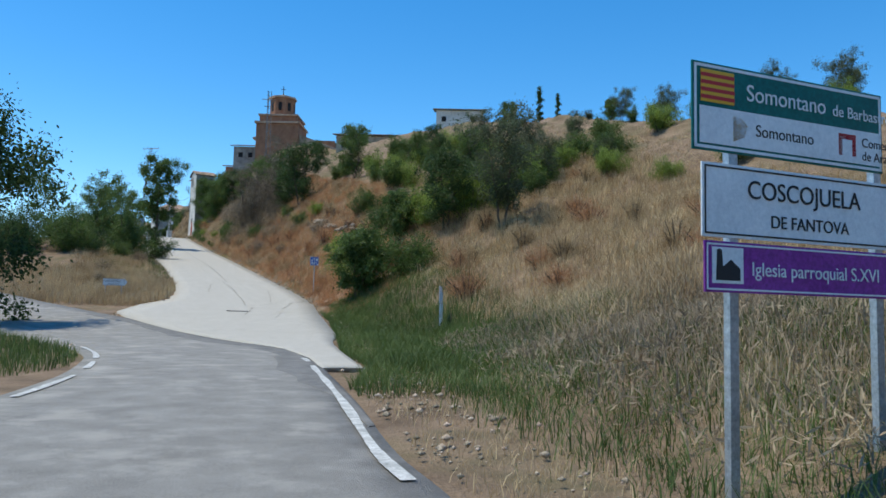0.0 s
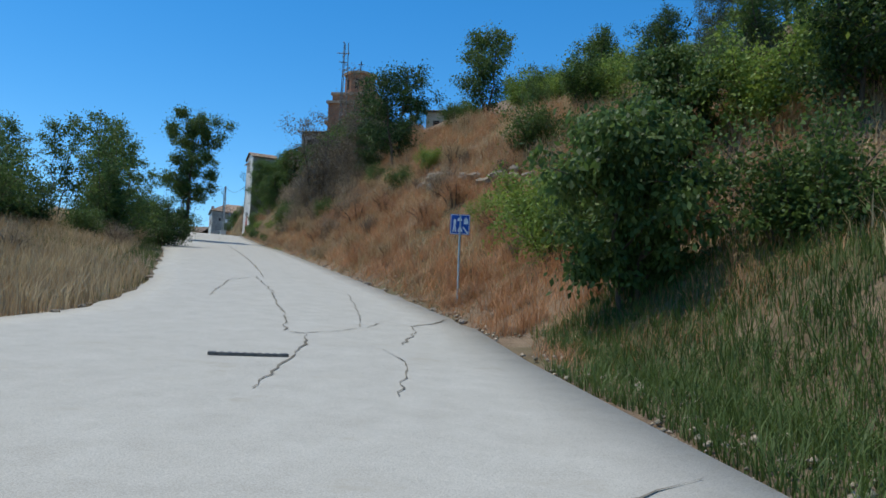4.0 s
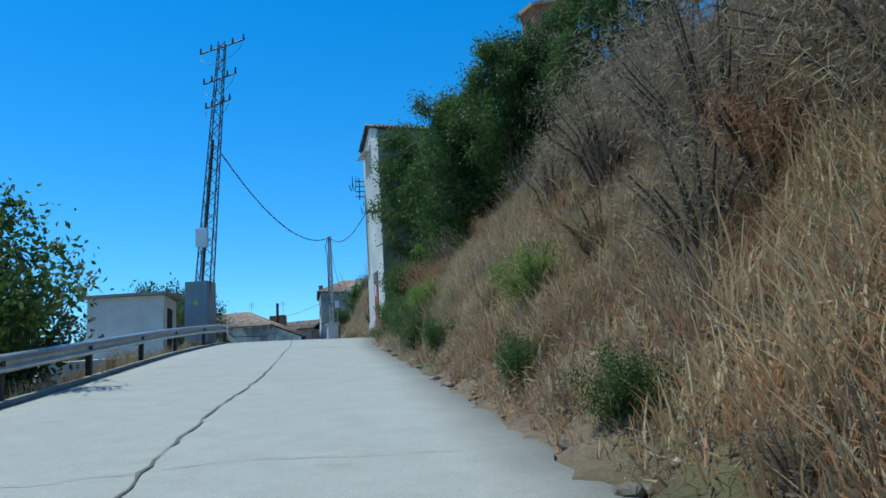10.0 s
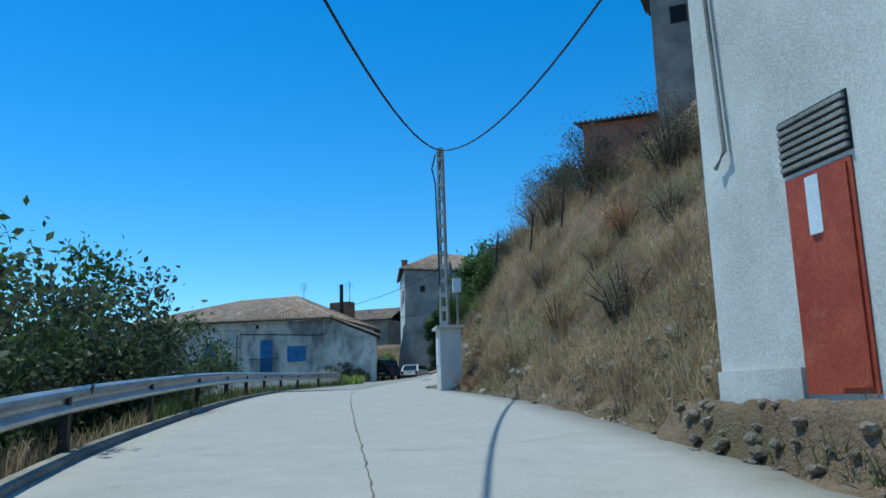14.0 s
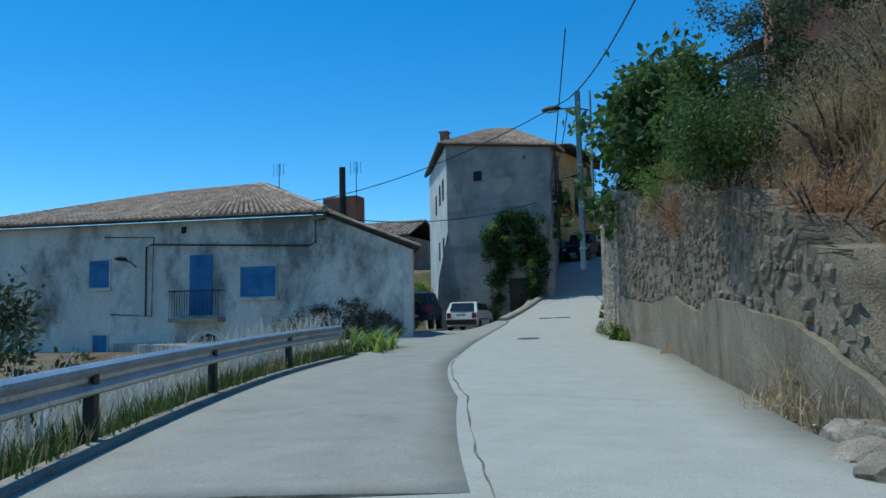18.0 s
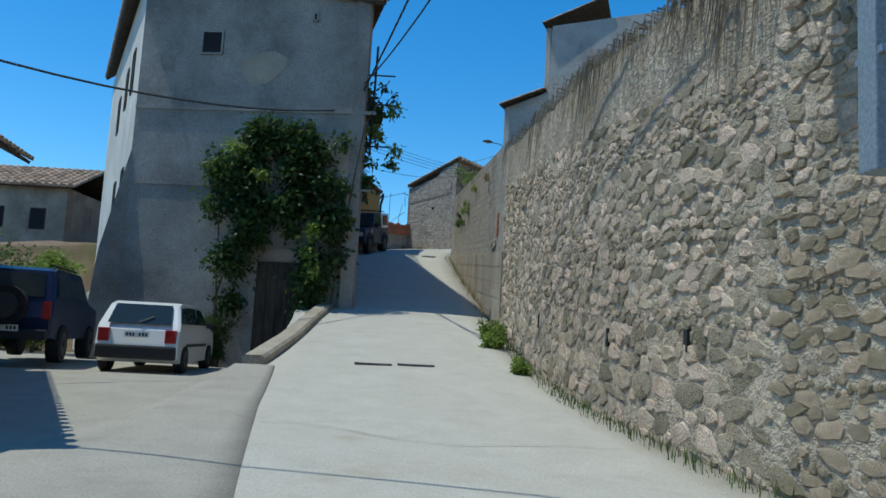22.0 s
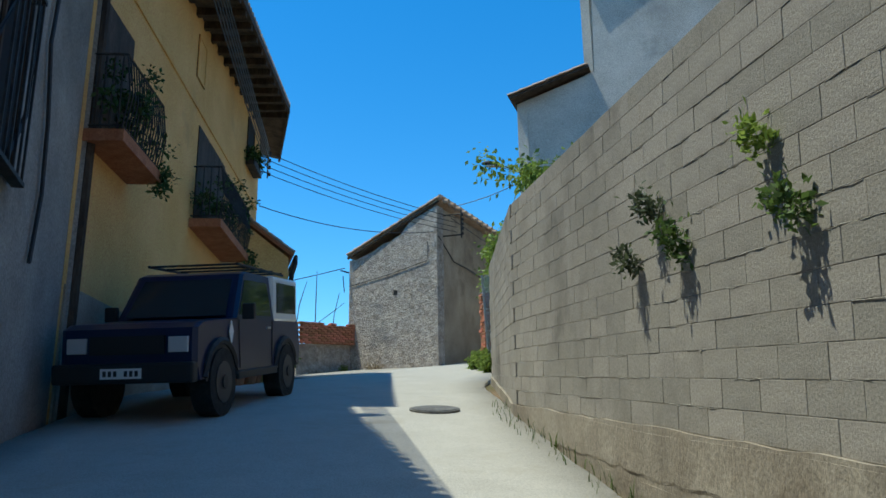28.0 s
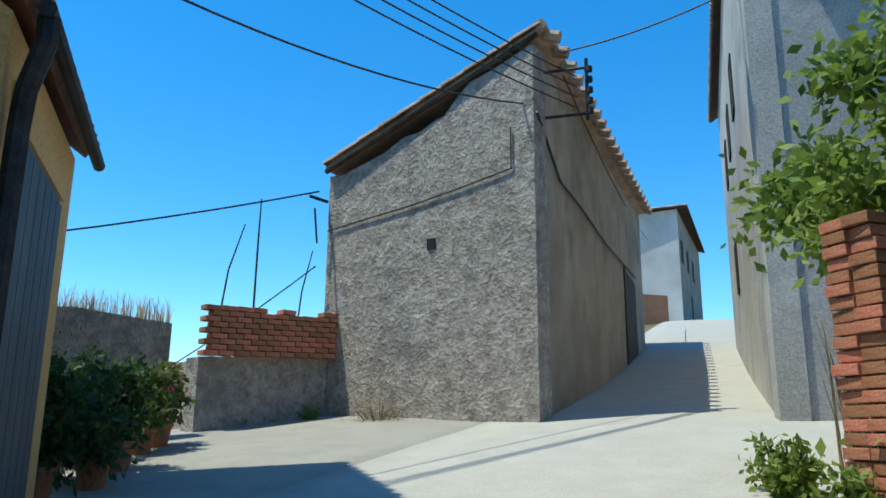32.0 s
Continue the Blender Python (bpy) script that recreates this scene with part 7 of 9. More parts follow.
for y in np.linspace(-1.6, 0.2, 5):
    part("rack_bar", Shape().tube([(-0.62, y, 1.84), (0.62, y, 1.84)], 0.016, 5), CARBLACK, pk)
part("grille", Shape().box((0, 1.925, 0.82), (0.85, 0.04, 0.2)), CARBLACK, pk)
part("bumper", Shape().box((0, 1.98, 0.52), (1.6, 0.14, 0.22)), CARBLACK, pk, bevel=0.03)
plate(pk, 2.06, 0.52, 0.46, True, 1)
part("spare_wheel", Shape().tube([(0, -2.02, 0.95), (0, -2.22, 0.95)], 0.34, 18), RUBBER, pk)

sv = thing("dark_suv", "dark blue off-road car with a spare wheel on its tailgate", "car", (-69.55, 172.3, 14.07), 12)
prof = [(-1.9, 0.45), (-1.95, 0.8), (-1.88, 1.1), (-1.72, 1.62), (-1.5, 1.68), (0.3, 1.68), (0.5, 1.62), (0.95, 1.12), (1.8, 1.0), (1.9, 0.7), (1.85, 0.42), (-1.6, 0.4)]
part("body", car_body(prof, 0.72, 0.16, 1.1), CARBLUE, sv)
part("rear_window", end_pane(-1.87, 1.15, 0.55, -1.74, 1.56, 0.5, -0.015), GLASS, sv)
for s_ in (-1, 1):
    part("side_window", side_pane([(-1.6, 1.16), (-0.5, 1.16), (-0.5, 1.56), (-1.5, 1.56)], 0.72, 0.16, 1.1, s_), GLASS, sv)
    part("side_window", side_pane([(-0.4, 1.16), (0.8, 1.16), (0.45, 1.56), (-0.4, 1.56)], 0.72, 0.16, 1.1, s_), GLASS, sv)
    part("tail_lamp", Shape().box((s_ * 0.62, -1.92, 0.92), (0.14, 0.06, 0.3)), REDLAMP, sv, bevel=0.01)
    part("roof_rail", Shape().tube([(s_ * 0.55, -1.6, 1.73), (s_ * 0.55, 0.3, 1.73)], 0.02, 5), CARBLACK, sv)
    for y in (-1.15, 1.2):
        wheel(sv, s_ * 0.65, y, 0.34, 0.34, 0.22, s_)
tw = part("spare_wheel", Shape().tube([(0, -1.96, 0.98), (0, -2.14, 0.98)], 0.34, 20), RUBBER, sv)
part("rim", Shape().tube([(0, -2.13, 0.98), (0, -2.17, 0.98)], 0.22, 14), ALLOY, tw)
part("bumper", Shape().box((0, -1.98, 0.5), (1.35, 0.14, 0.18)), CARBLACK, sv, bevel=0.03)
plate(sv, -2.06, 0.6)

# ---- church on the hill, mast, houses on the hilltop
ch = house("parish_church", "brown brick parish church with a stepped bell tower")
cx, cy, cz = -36.3, 153.5, 28.6
part("nave", Shape().box((cx + 3.4, cy + 8, cz + 0.6), (15.5, 16, 12.4)), BRICKWALL, ch)
part("nave_roof", Shape().prism([(cx - 5.2, cy - 0.5, cz + 6.8), (cx + 12.2, cy - 0.5, cz + 4.6), (cx + 12.2, cy - 0.5, cz + 5.0), (cx + 4.0, cy - 0.5, cz + 7.9), (cx - 5.2, cy - 0.5, cz + 7.2)], (0, 0, 0), (0, 17, 0)), TILE, ch)
part("tower_base", Shape().box((cx, cy + 2.2, cz + 3.2), (8.4, 8.4, 13.4)), BRICKWALL, ch)
part("tower_cornice", Shape().box((cx, cy + 2.2, cz + 9.9), (9.0, 9.0, 0.4)), TILE, ch)
part("tower_middle", Shape().box((cx, cy + 2.2, cz + 8.8), (7.4, 7.4, 5.6)), BRICKWALL, ch)
part("tower_cornice", Shape().box((cx, cy + 2.2, cz + 11.5), (7.9, 7.9, 0.35)), TILE, ch)
oct_ = lambda q, z: [(cx + q * math.cos(a), cy + 2.2 + q * math.sin(a), z) for a in np.linspace(0.39, 0.39 + 2 * math.pi, 8, endpoint=False)]
bell = part("belfry", Shape().prism(oct_(2.55, cz + 11.6), (0, 0, 0), (0, 0, 3.9)), BRICKWALL, ch)
for a in np.linspace(0.785, 0.785 + 2 * math.pi, 8, endpoint=False):
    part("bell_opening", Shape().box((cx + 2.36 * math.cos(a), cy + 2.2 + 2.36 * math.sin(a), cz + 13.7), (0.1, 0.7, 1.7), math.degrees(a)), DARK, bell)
part("belfry_cornice", Shape().prism(oct_(2.85, cz + 15.5), (0, 0, 0), (0, 0, 0.35)), TILE, ch)
part("dome", Shape().tube([(cx, cy + 2.2, cz + 15.8 + h) for h in (0, 0.35, 0.6, 0.75)], 2.5, 12, 0.25), TILE, ch)
part("cross", Shape().tube([(cx, cy + 2.2, cz + 16.4), (cx, cy + 2.2, cz + 18.4)], 0.09, 6).tube([(cx - 0.5, cy + 2.2, cz + 17.8), (cx + 0.5, cy + 2.2, cz + 17.8)], 0.07, 5), IRON, ch)
for k in range(3):
    part("window", Shape().box((cx + 5.2 + 2.6 * k, cy - 0.02, cz + 3), (0.7, 0.12, 1.3)), DARK, ch)
part("side_chapel", Shape().box((cx - 4.6, cy + 3, cz - 2.2), (3.0, 4, 6.4)), BRICKWALL, ch)
ma = thing("radio_mast", "steel lattice radio mast in front of the church", "mast")
mx, my, mz = -27.8, 110.5, gz(-27.8, 110.5)
mh_ = 33.0 - mz
for a in range(3):
    o = Vector((0.4 * math.cos(a * 2.09), 0.4 * math.sin(a * 2.09), 0))
    part("leg", Shape().tube([Vector((mx, my, mz - 0.3)) + o * 1.3, Vector((mx, my, mz + mh_)) + o * 0.7], 0.045, 4), LATTICE, ma)
for k in range(26):
    o0, o1 = (Vector((0.42 * math.cos(a * 2.09), 0.42 * math.sin(a * 2.09), 0)) for a in (k % 3, (k + 1) % 3))
    part("brace", Shape().tube([Vector((mx, my, mz + mh_ * k / 26)) + o0, Vector((mx, my, mz + mh_ * (k + 1) / 26)) + o1], 0.025, 4), LATTICE, ma)
for z, w in ((0.92, 1.0), (0.85, 0.7)):
    part("aerial", Shape().tube([(mx - w, my, mz + mh_ * z), (mx + w * 0.4, my + 0.3, mz + mh_ * z)], 0.05, 4), LATTICE, ma)
for x, y, w, d, top_, mt, lb in ((-50.3, 179, 6.5, 7, 33.8, REDRENDER, "reddish brick house on the hill edge"), (-43.7, 160, 5.4, 6, 34.6, GREYRENDER, "grey house above the transformer tower"), (0, 150, 9, 7, 40.2, PALERENDER, "white house on the hilltop"), (-16, 140, 12, 7, 32.6, TANRENDER, "brown house behind the hill crest")):
    h_ = house("hill_house", lb)
    z0 = gz(x, y) - 3
    part("wall", Shape().box((x, y, (z0 + top_) / 2), (w, d, top_ - z0)), mt, h_)
    tile_roof(h_, (x - w / 2 - 0.5, y - d / 2 - 0.5, top_ + 0.1), (x + w / 2 + 0.5, y - d / 2 - 0.5, top_ + 0.1), (x + w / 2 + 0.5, y + d / 2, top_ + 1.5), (x - w / 2 - 0.5, y + d / 2, top_ + 1.5), 0.4, 0.15)
    window(h_, (x - w / 2, y - d / 2), (x + w / 2, y - d / 2), 1.0, 1.9, top_ - 2.2, top_ - 1.2, DARK, DARKWOOD)
    window(h_, (x - w / 2, y - d / 2), (x + w / 2, y - d / 2), w - 2.4, w - 1.5, top_ - 2.2, top_ - 1.2, DARK, DARKWOOD)

# ---- trees and bushes
def off_lane(x, y):
    """Leaves out what would stand on the asphalt lane or the apron."""
    lx = np.interp(y, [p[1] for p in AL], [p[0] for p in AL])
    rx = np.interp(y, [p[1] for p in AR], [p[0] for p in AR])
    ax = np.interp(y, [p[1] for p in apron_r], [p[0] for p in apron_r])
    ok = ~((x > lx - 0.1) & (x < rx + 0.15) & (y < 50)) & ~((y > 21) & (y < 44) & (x > -16.2 + 0 * y) & (x < ax + 0.1) & (x > rx - 0.5))
    return x[ok], y[ok]


def edge(y, e):
    """A place e metres beyond the road's right (+) or left (-) edge."""
    i = int(np.argmin(abs(RL[:, 1] - y)))
    d = RL[i, 4] + e if e >= 0 else -RL[i, 3] + e
    return RL[i, 0] + RSIDE[i, 0] * d, RL[i, 1] + RSIDE[i, 1] * d


dark_tree = make_tree("oak_tree", "dense dark green oak beside the lane", 9.0, 3.0, 26000, 0.1, LEAF_DARK, 1, 0.26, 0.06, "round", 0.3, clump=0.34)
put(dark_tree, -19.5, 28.5, 1.12, 20)
hedges = [make_bush("hedge_bush", "tall dense green hedge bush above dry grass", 3.2, 2.0, 9000, 0.075, LEAF_MID, 40 + k, 0.1, 20) for k in range(2)]
hedges.append(make_bush("hedge_bush", "dark green rounded hedge bush above dry grass", 3.4, 2.0, 10000, 0.07, LEAF_DARK, 43, 0.1, 20))
for k, (x, y, s) in enumerate(((-26.4, 59.9, 0.5), (-28.2, 59.5, 0.6), (-28.0, 56.0, 0.75), (-28.6, 56.8, 0.9), (-31.5, 54.6, 0.85), (-34.8, 53.2, 0.9), (-27.6, 64.5, 0.95), (-29.8, 67.5, 0.95), (-38.5, 51.8, 0.9), (-29.6, 58.6, 1.05), (-32.0, 57.2, 1.05), (-34.6, 57.0, 1.1), (-37.4, 55.8, 1.1), (-27.2, 69.5, 0.8), (-30.2, 60, 1.0))):
    put(hedges[(k * 2) % 3], x, y, s, 70 * k)
slims = [make_tree("almond_tree", "slender open-crowned young tree beside the street", 6.6, 1.5, 5200, 0.085, LEAF_MID, 50 + k, 0.07, 0.22, "round", 0.2, 2, clump=0.3) for k in range(2)]
for k, (x, y, s) in enumerate(((-30.6, 70.8, 0.95), (-33.4, 73.4, 1.1), (-36.4, 78.2, 1.0), (-38.4, 83.6, 1.05), (-31.6, 66.0, 0.9), (-34.2, 80.2, 0.75), (-40.5, 74, 1.1), (-42.5, 88, 0.85), (-39.6, 91, 0.62), (-28, 64.5, 0.9))):
    put(slims[k % 2], x, y, s, 50 * k)
yellowish = make_tree("willow_shrub", "small yellow-green weeping shrub on the verge", 3.4, 1.2, 5000, 0.07, LEAF_BRIGHT, 55, 0.07, 0.2, "round", 1.2)
put(yellowish, -38.2, 86.6, 1.0)
poplar = make_tree("poplar_tree", "upright green poplar with forked limbs by the rail", 10.6, 2.5, 28000, 0.095, LEAF_MID, 57, 0.16, 0.32, "column", 0.1, 1, clump=0.29)
put(poplar, -35.3, 89.4, 1.0, 30, 8.45)
ivy = make_bush("ivy_shrub", "dark ivy shrub round the poplar's trunk", 3.2, 0.75, 7000, 0.06, LEAF_DARK, 58, 0.4, 16)
put(ivy, -35.2, 89.3, 1.0, 0, 8.2)
shrubs = [make_bush("shrub", "leafy olive-green shrub below the guard rail", 3.6, 1.5, 6500, 0.075, LEAF_OLIVE, 60, 0.1, 16), make_bush("shrub", "leafy green shrub below the guard rail", 4.0, 1.4, 6500, 0.08, LEAF_MID, 61, 0.1, 16)]
for k, (y, e, s) in enumerate(((97, -2.4, 0.7), (102.0, -1.9, 1.25), (104.5, -2.4, 1.35), (103.2, -3.4, 1.4), (106.5, -5.5, 0.8), (121, -3.0, 1.1), (124.5, -2.2, 1.25), (127.5, -3.6, 1.5), (130.5, -2.4, 1.3), (133.2, -3.6, 1.55), (136.2, -2.6, 1.2), (139.5, -3.2, 1.3), (129, -6.5, 1.6), (135, -7, 1.6), (146.5, -4.4, 0.85))):
    put(shrubs[k % 2], *edge(y, e), s, 40 * k)
olive_small = make_tree("olive_tree", "small grey-green olive below the rail", 3.6, 1.2, 5000, 0.06, LEAF_OLIVE, 63, 0.08, 0.2, "round", 0.2, 2)
put(olive_small, *edge(149.3, -4.2), 1.3, 0)
put(olive_small, *edge(143, -5.2), 1.1, 90)

# right bank
green = [make_bush("bank_bush", "bright green leafy bush on the dry bank", 2.8, 1.6, 9000, 0.07, LEAF_BRIGHT, 70, 0.2, 18), make_bush("bank_bush", "green leafy bush on the dry bank", 2.8, 1.7, 9000, 0.075, LEAF_MID, 71, 0.3, 18)]
for k, (x, y, s) in enumerate(((-6.4, 47.6, 0.85), (-5.0, 46.0, 1.0), (-6.6, 50.6, 0.9), (-2.6, 42.2, 0.9), (-2.0, 47.2, 1.0), (-4.6, 53.0, 0.9), (0.6, 45.4, 1.1), (-7.0, 58.5, 0.75), (-4.2, 60.2, 0.9), (-13.8, 67.2, 0.5), (-12.2, 66.0, 0.5), (-19.5, 75.5, 0.55), (-8.5, 54.6, 0.45))):
    put(green[k % 2], x, y, s, 63 * k)
rb = random.Random(31)
for k in range(20):
    y, e = rb.uniform(40, 74), rb.uniform(9, 19)
    put(green[k % 2], *edge(y, e), rb.uniform(0.5, 1.0), rb.uniform(0, 360))
for k in range(12):
    put(green[k % 2], rb.uniform(8, 28), rb.uniform(42, 62), rb.uniform(0.5, 0.9), rb.uniform(0, 360))
weeping = make_tree("pepper_tree", "drooping olive-green shrub tree by the blue sign", 4.6, 1.9, 13000, 0.1, LEAF_MID, 73, 0.1, 0.12, "round", 1.6, 2, clump=0.3)
put(weeping, -5.4, 42.9, 0.9, 0)
put(weeping, -3.6, 48.0, 0.75, 80)
olive = make_tree("olive_tree", "grey-green olive tree with a forked dark trunk", 6.4, 2.4, 13000, 0.085, LEAF_OLIVE, 75, 0.14, 0.25, "top", 0.3, 2, clump=0.3)
for k, (x, y, s) in enumerate(((2.4, 41.4, 0.82), (8.4, 56.5, 0.35), (13.2, 62.5, 0.4), (17.2, 63.5, 0.5), (20.2, 58.8, 0.5), (22.4, 54, 0.5), (25, 50, 0.55), (1.6, 66.5, 0.55), (28, 56, 0.55), (5.2, 47.5, 0.5))):
    put(olive, x, y, s, 57 * k)
bank_tree = [make_tree("bank_tree", "leafy dark green tree above the bank", 6.6, 2.3, 13000, 0.09, LEAF_DARK, 77, 0.15, 0.2, "round", 0.5, 2, clump=0.32), make_tree("bank_tree", "leafy mid-green tree above the bank", 6.4, 2.3, 13000, 0.09, LEAF_MID, 78, 0.14, 0.15, "round", 0.6, 2, clump=0.32)]
for k, (x, y, s) in enumerate(((-15.0, 73.3, 0.98), (-9.7, 71.4, 0.85), (-17.6, 78.4, 0.6), (-3.8, 68.0, 0.6), (-1.8, 61.4, 0.55), (1.0, 57.0, 0.6), (-19.2, 88.5, 0.7), (-22.0, 94.0, 0.75), (-18.0, 97.0, 0.6), (-24.8, 100.5, 0.8), (-2.5, 77, 0.45), (4.5, 70, 0.5), (-0.7, 44.9, 0.72))):
    put(bank_tree[k % 2], x, y, s, 71 * k)
cypress = make_tree("cypress_tree", "narrow dark cypress on the skyline", 7.5, 0.8, 6500, 0.09, LEAF_DARK, 79, 0.12, 0.03, "cone", -0.4, clump=0.5)
for x, y, s in ((9, 86, 0.7), (10.8, 84, 0.55), (4.5, 62.5, 0.62)):
    put(cypress, x, y, s)
# big tree beside the white tower, with dark gaps under it
tower_tree = make_tree("leafy_tree", "large drooping green tree against the white tower", 8.4, 2.6, 30000, 0.08, LEAF_MID, 81, 0.2, 0.1, "round", 1.0, 2, clump=0.3)
put(tower_tree, *edge(118.2, 2.6), 0.95, 0)
put(tower_tree, *edge(115.2, 4.6), 0.82, 120)
put(bank_tree[1], *edge(112.4, 4.4), 0.85, 40)
put(bank_tree[0], *edge(110, 6.0), 0.85, 140)
put(bank_tree[1], *edge(105.5, 8.5), 0.9, 240)
put(green[1], *edge(116.2, 1.6), 0.8, 20)
put(green[0], *edge(111.2, 3.0), 0.7, 20)
# dark dry tangle over the cut bank
tangle = [make_bush("dry_thicket", "dark leafless tangle of dry brush on the bank", 4.0, 2.1, 9000, 0.06, THICKET, 83 + k, 0.1, 46) for k in range(2)]
for k, (y, e, s) in enumerate(((74.5, 4.2, 0.6), (76.5, 3.2, 0.6), (79.5, 3.2, 0.8), (82, 2.8, 0.85), (84.6, 3.2, 1.0), (87.5, 2.7, 0.8), (90.5, 3.4, 0.6), (77.5, 4.6, 0.75), (80, 5.2, 0.9), (82.5, 4.3, 1.0), (85, 5.4, 1.1), (87.2, 4.2, 0.95), (89.6, 5.6, 1.1), (84, 8, 1.0), (90, 8.4, 1.0), (98.5, 9, 0.75), (141.5, 4.4, 0.6), (138.5, 5.2, 0.7), (144.5, 3.4, 0.5), (135.5, 6.6, 0.7))):
    put(tangle[k % 2], *edge(y, e), s, 80 * k)
dead_tree = make_tree("half_dead_tree", "tall half-dead grey tree with sparse drooping twigs", 7.4, 1.9, 5200, 0.07, THICKET, 85, 0.13, 0.3, "top", 1.2, 2, clump=0.34)
put(dead_tree, -21.8, 80.6, 1.0, 0)
put(dead_tree, -19.6, 82.4, 1.05, 130)
put(dead_tree, -18.4, 79.0, 0.8, 230)
for k, (y, e, s) in enumerate(((85.6, 1.7, 0.95), (98.5, 1.6, 0.4), (106.9, 1.3, 0.4), (70.5, 4.6, 0.5))):
    put(green[0 if k % 3 else 1], *edge(y, e), s, 47 * k)
for k, (y, e, s) in enumerate(((109.0, 5.0, 0.72), (105.5, 6.5, 0.62), (111.6, 3.4, 0.78))):
    put(tower_tree, *edge(y, e), s, 100 * k + 30)
dry_vine = [make_bush("dry_vine_tangle", "pale grey-tan tangle of dead climbing vines", 2.6, 1.5, 9000, 0.04, BRUSH, 87 + k, 0.6, 40, long=4.2, wide=0.16) for k in range(2)]
for k, (y, e, s) in enumerate(((86.8, 3.4, 1.1), (88.4, 2.6, 1.0), (89.8, 3.6, 1.2), (91.6, 2.8, 1.0), (93.2, 3.8, 1.2), (95.0, 3.0, 1.0), (97.0, 3.8, 1.1), (88.0, 5.2, 1.2), (92.2, 5.4, 1.2), (83.6, 2.0, 0.8), (81.4, 1.8, 0.7), (99.5, 3.6, 0.9), (76.5, 2.4, 0.7), (72.5, 3.6, 0.7), (68.6, 3.0, 0.6))):
    put(dry_vine[k % 2], *edge(y, e), s, 71 * k)
for k, (y, e, s) in enumerate(((102.6, 0.7, 0.28), (104.2, 0.6, 0.34), (105.4, 0.9, 0.3), (107.8, 0.7, 0.36), (109.4, 0.8, 0.4), (111.0, 0.9, 0.42), (112.8, 1.0, 0.4), (96.0, 0.6, 0.26), (93.2, 0.6, 0.24))):
    put(green[1], *edge(y, e), s, 53 * k, label="low dark green weeds at the bank's foot")
rg = random.Random(44)
for k in range(34):
    y, e = rg.uniform(40, 76), rg.uniform(8.5, 20)
    put((shrubs + green)[k % 4], *edge(y, e), rg.uniform(0.45, 0.85), rg.uniform(0, 360), label="green scrub bush high on the dry hillside")
for k in range(20):
    put((olive, shrubs[0], bank_tree[1], shrubs[1])[k % 4], rg.uniform(5, 34), rg.uniform(56, 84), rg.uniform(0.3, 0.55), rg.uniform(0, 360), label="small scrub tree along the hill's crest")
# old stakes on the crest past the tower
for x, y, h_ in ((-51.45, 142.2, 19.04), (-49.64, 140.15, 19.14), (-48.2, 138.26, 19.4)):
    st = thing("fence_stake", "thin weathered fence stake on the bank's crest", "stake", group="stakes on the bank")
    part("shaft", Shape().tube([(x, y, max(gz(x, y) - 0.3, h_ - 1.6)), (x + 0.15, y, h_ - 0.35)], 0.03, 5), DARKWOOD, st)
# dry weeds in clumps all over the bank
weeds = [make_bush("dry_weed_clump", "brittle straw-coloured weed clump on the bank", 1.05, 0.75, 4600, 0.023, STRAW, 90, -0.6, 20, long=4.0, wide=0.2), make_bush("dry_weed_clump", "russet dead weed clump on the bank", 0.95, 0.8, 4600, 0.023, RUSSET, 91, -0.5, 20, long=4.0, wide=0.22), make_bush("dry_weed_clump", "dull grey-brown weed clump on the bank", 1.15, 0.8, 4600, 0.023, BRUSH, 92, -0.5, 22, long=4.0, wide=0.22)]
rw = random.Random(12)
for k in range(140):
    y = rw.uniform(50, 146)
    e = 0.5 + 7.0 * rw.random() ** 1.4
    if 119.5 < y < 128 and e < 6:
        continue
    put(weeds[rw.choice((0, 0, 1, 1, 2)) if y < 78 else rw.choice((0, 0, 1, 2, 2))], *edge(y, e), rw.uniform(0.5, 1.35) * (0.6 if e < 1.2 else 1.0), rw.uniform(0, 360))
for k in range(44):
    y = rw.uniform(44, 82)
    e = 0.6 + 8.5 * rw.random() ** 1.2
    put(weeds[rw.choice((1, 1, 1, 0, 2))], *edge(y, e), rw.uniform(0.35, 1.15) * (0.6 if e < 1.4 else 1.0), rw.uniform(0, 360))
for k in range(16):
    y = rw.uniform(48, 76)
    put(tangle[k % 2], *edge(y, rw.uniform(1.5, 6)), rw.uniform(0.12, 0.26), rw.uniform(0, 360))
for k in range(26):
    y = rw.uniform(20, 52)
    put(weeds[rw.choice((0, 0, 1))], *edge(y, rw.uniform(5.5, 16)), rw.uniform(0.8, 1.4), rw.uniform(0, 360))
for k in range(22):
    y = rw.uniform(52, 88)
    put(weeds[rw.choice((0, 0, 2))], *edge(y, rw.uniform(-5.5, -1.2)), rw.uniform(0.5, 1.0), rw.uniform(0, 360))
for k in range(30):
    y = rw.uniform(146, 160)
    put(weeds[rw.choice((0, 0, 2))], *edge(y, rw.uniform(2.6, 9)), rw.uniform(0.8, 1.6), rw.uniform(0, 360))
for k in range(22):
    y = rw.uniform(90, 156)
    put(weeds[rw.choice((0, 2))], *edge(y, rw.uniform(-4.5, -0.7)), rw.uniform(0.5, 1.0), rw.uniform(0, 360))

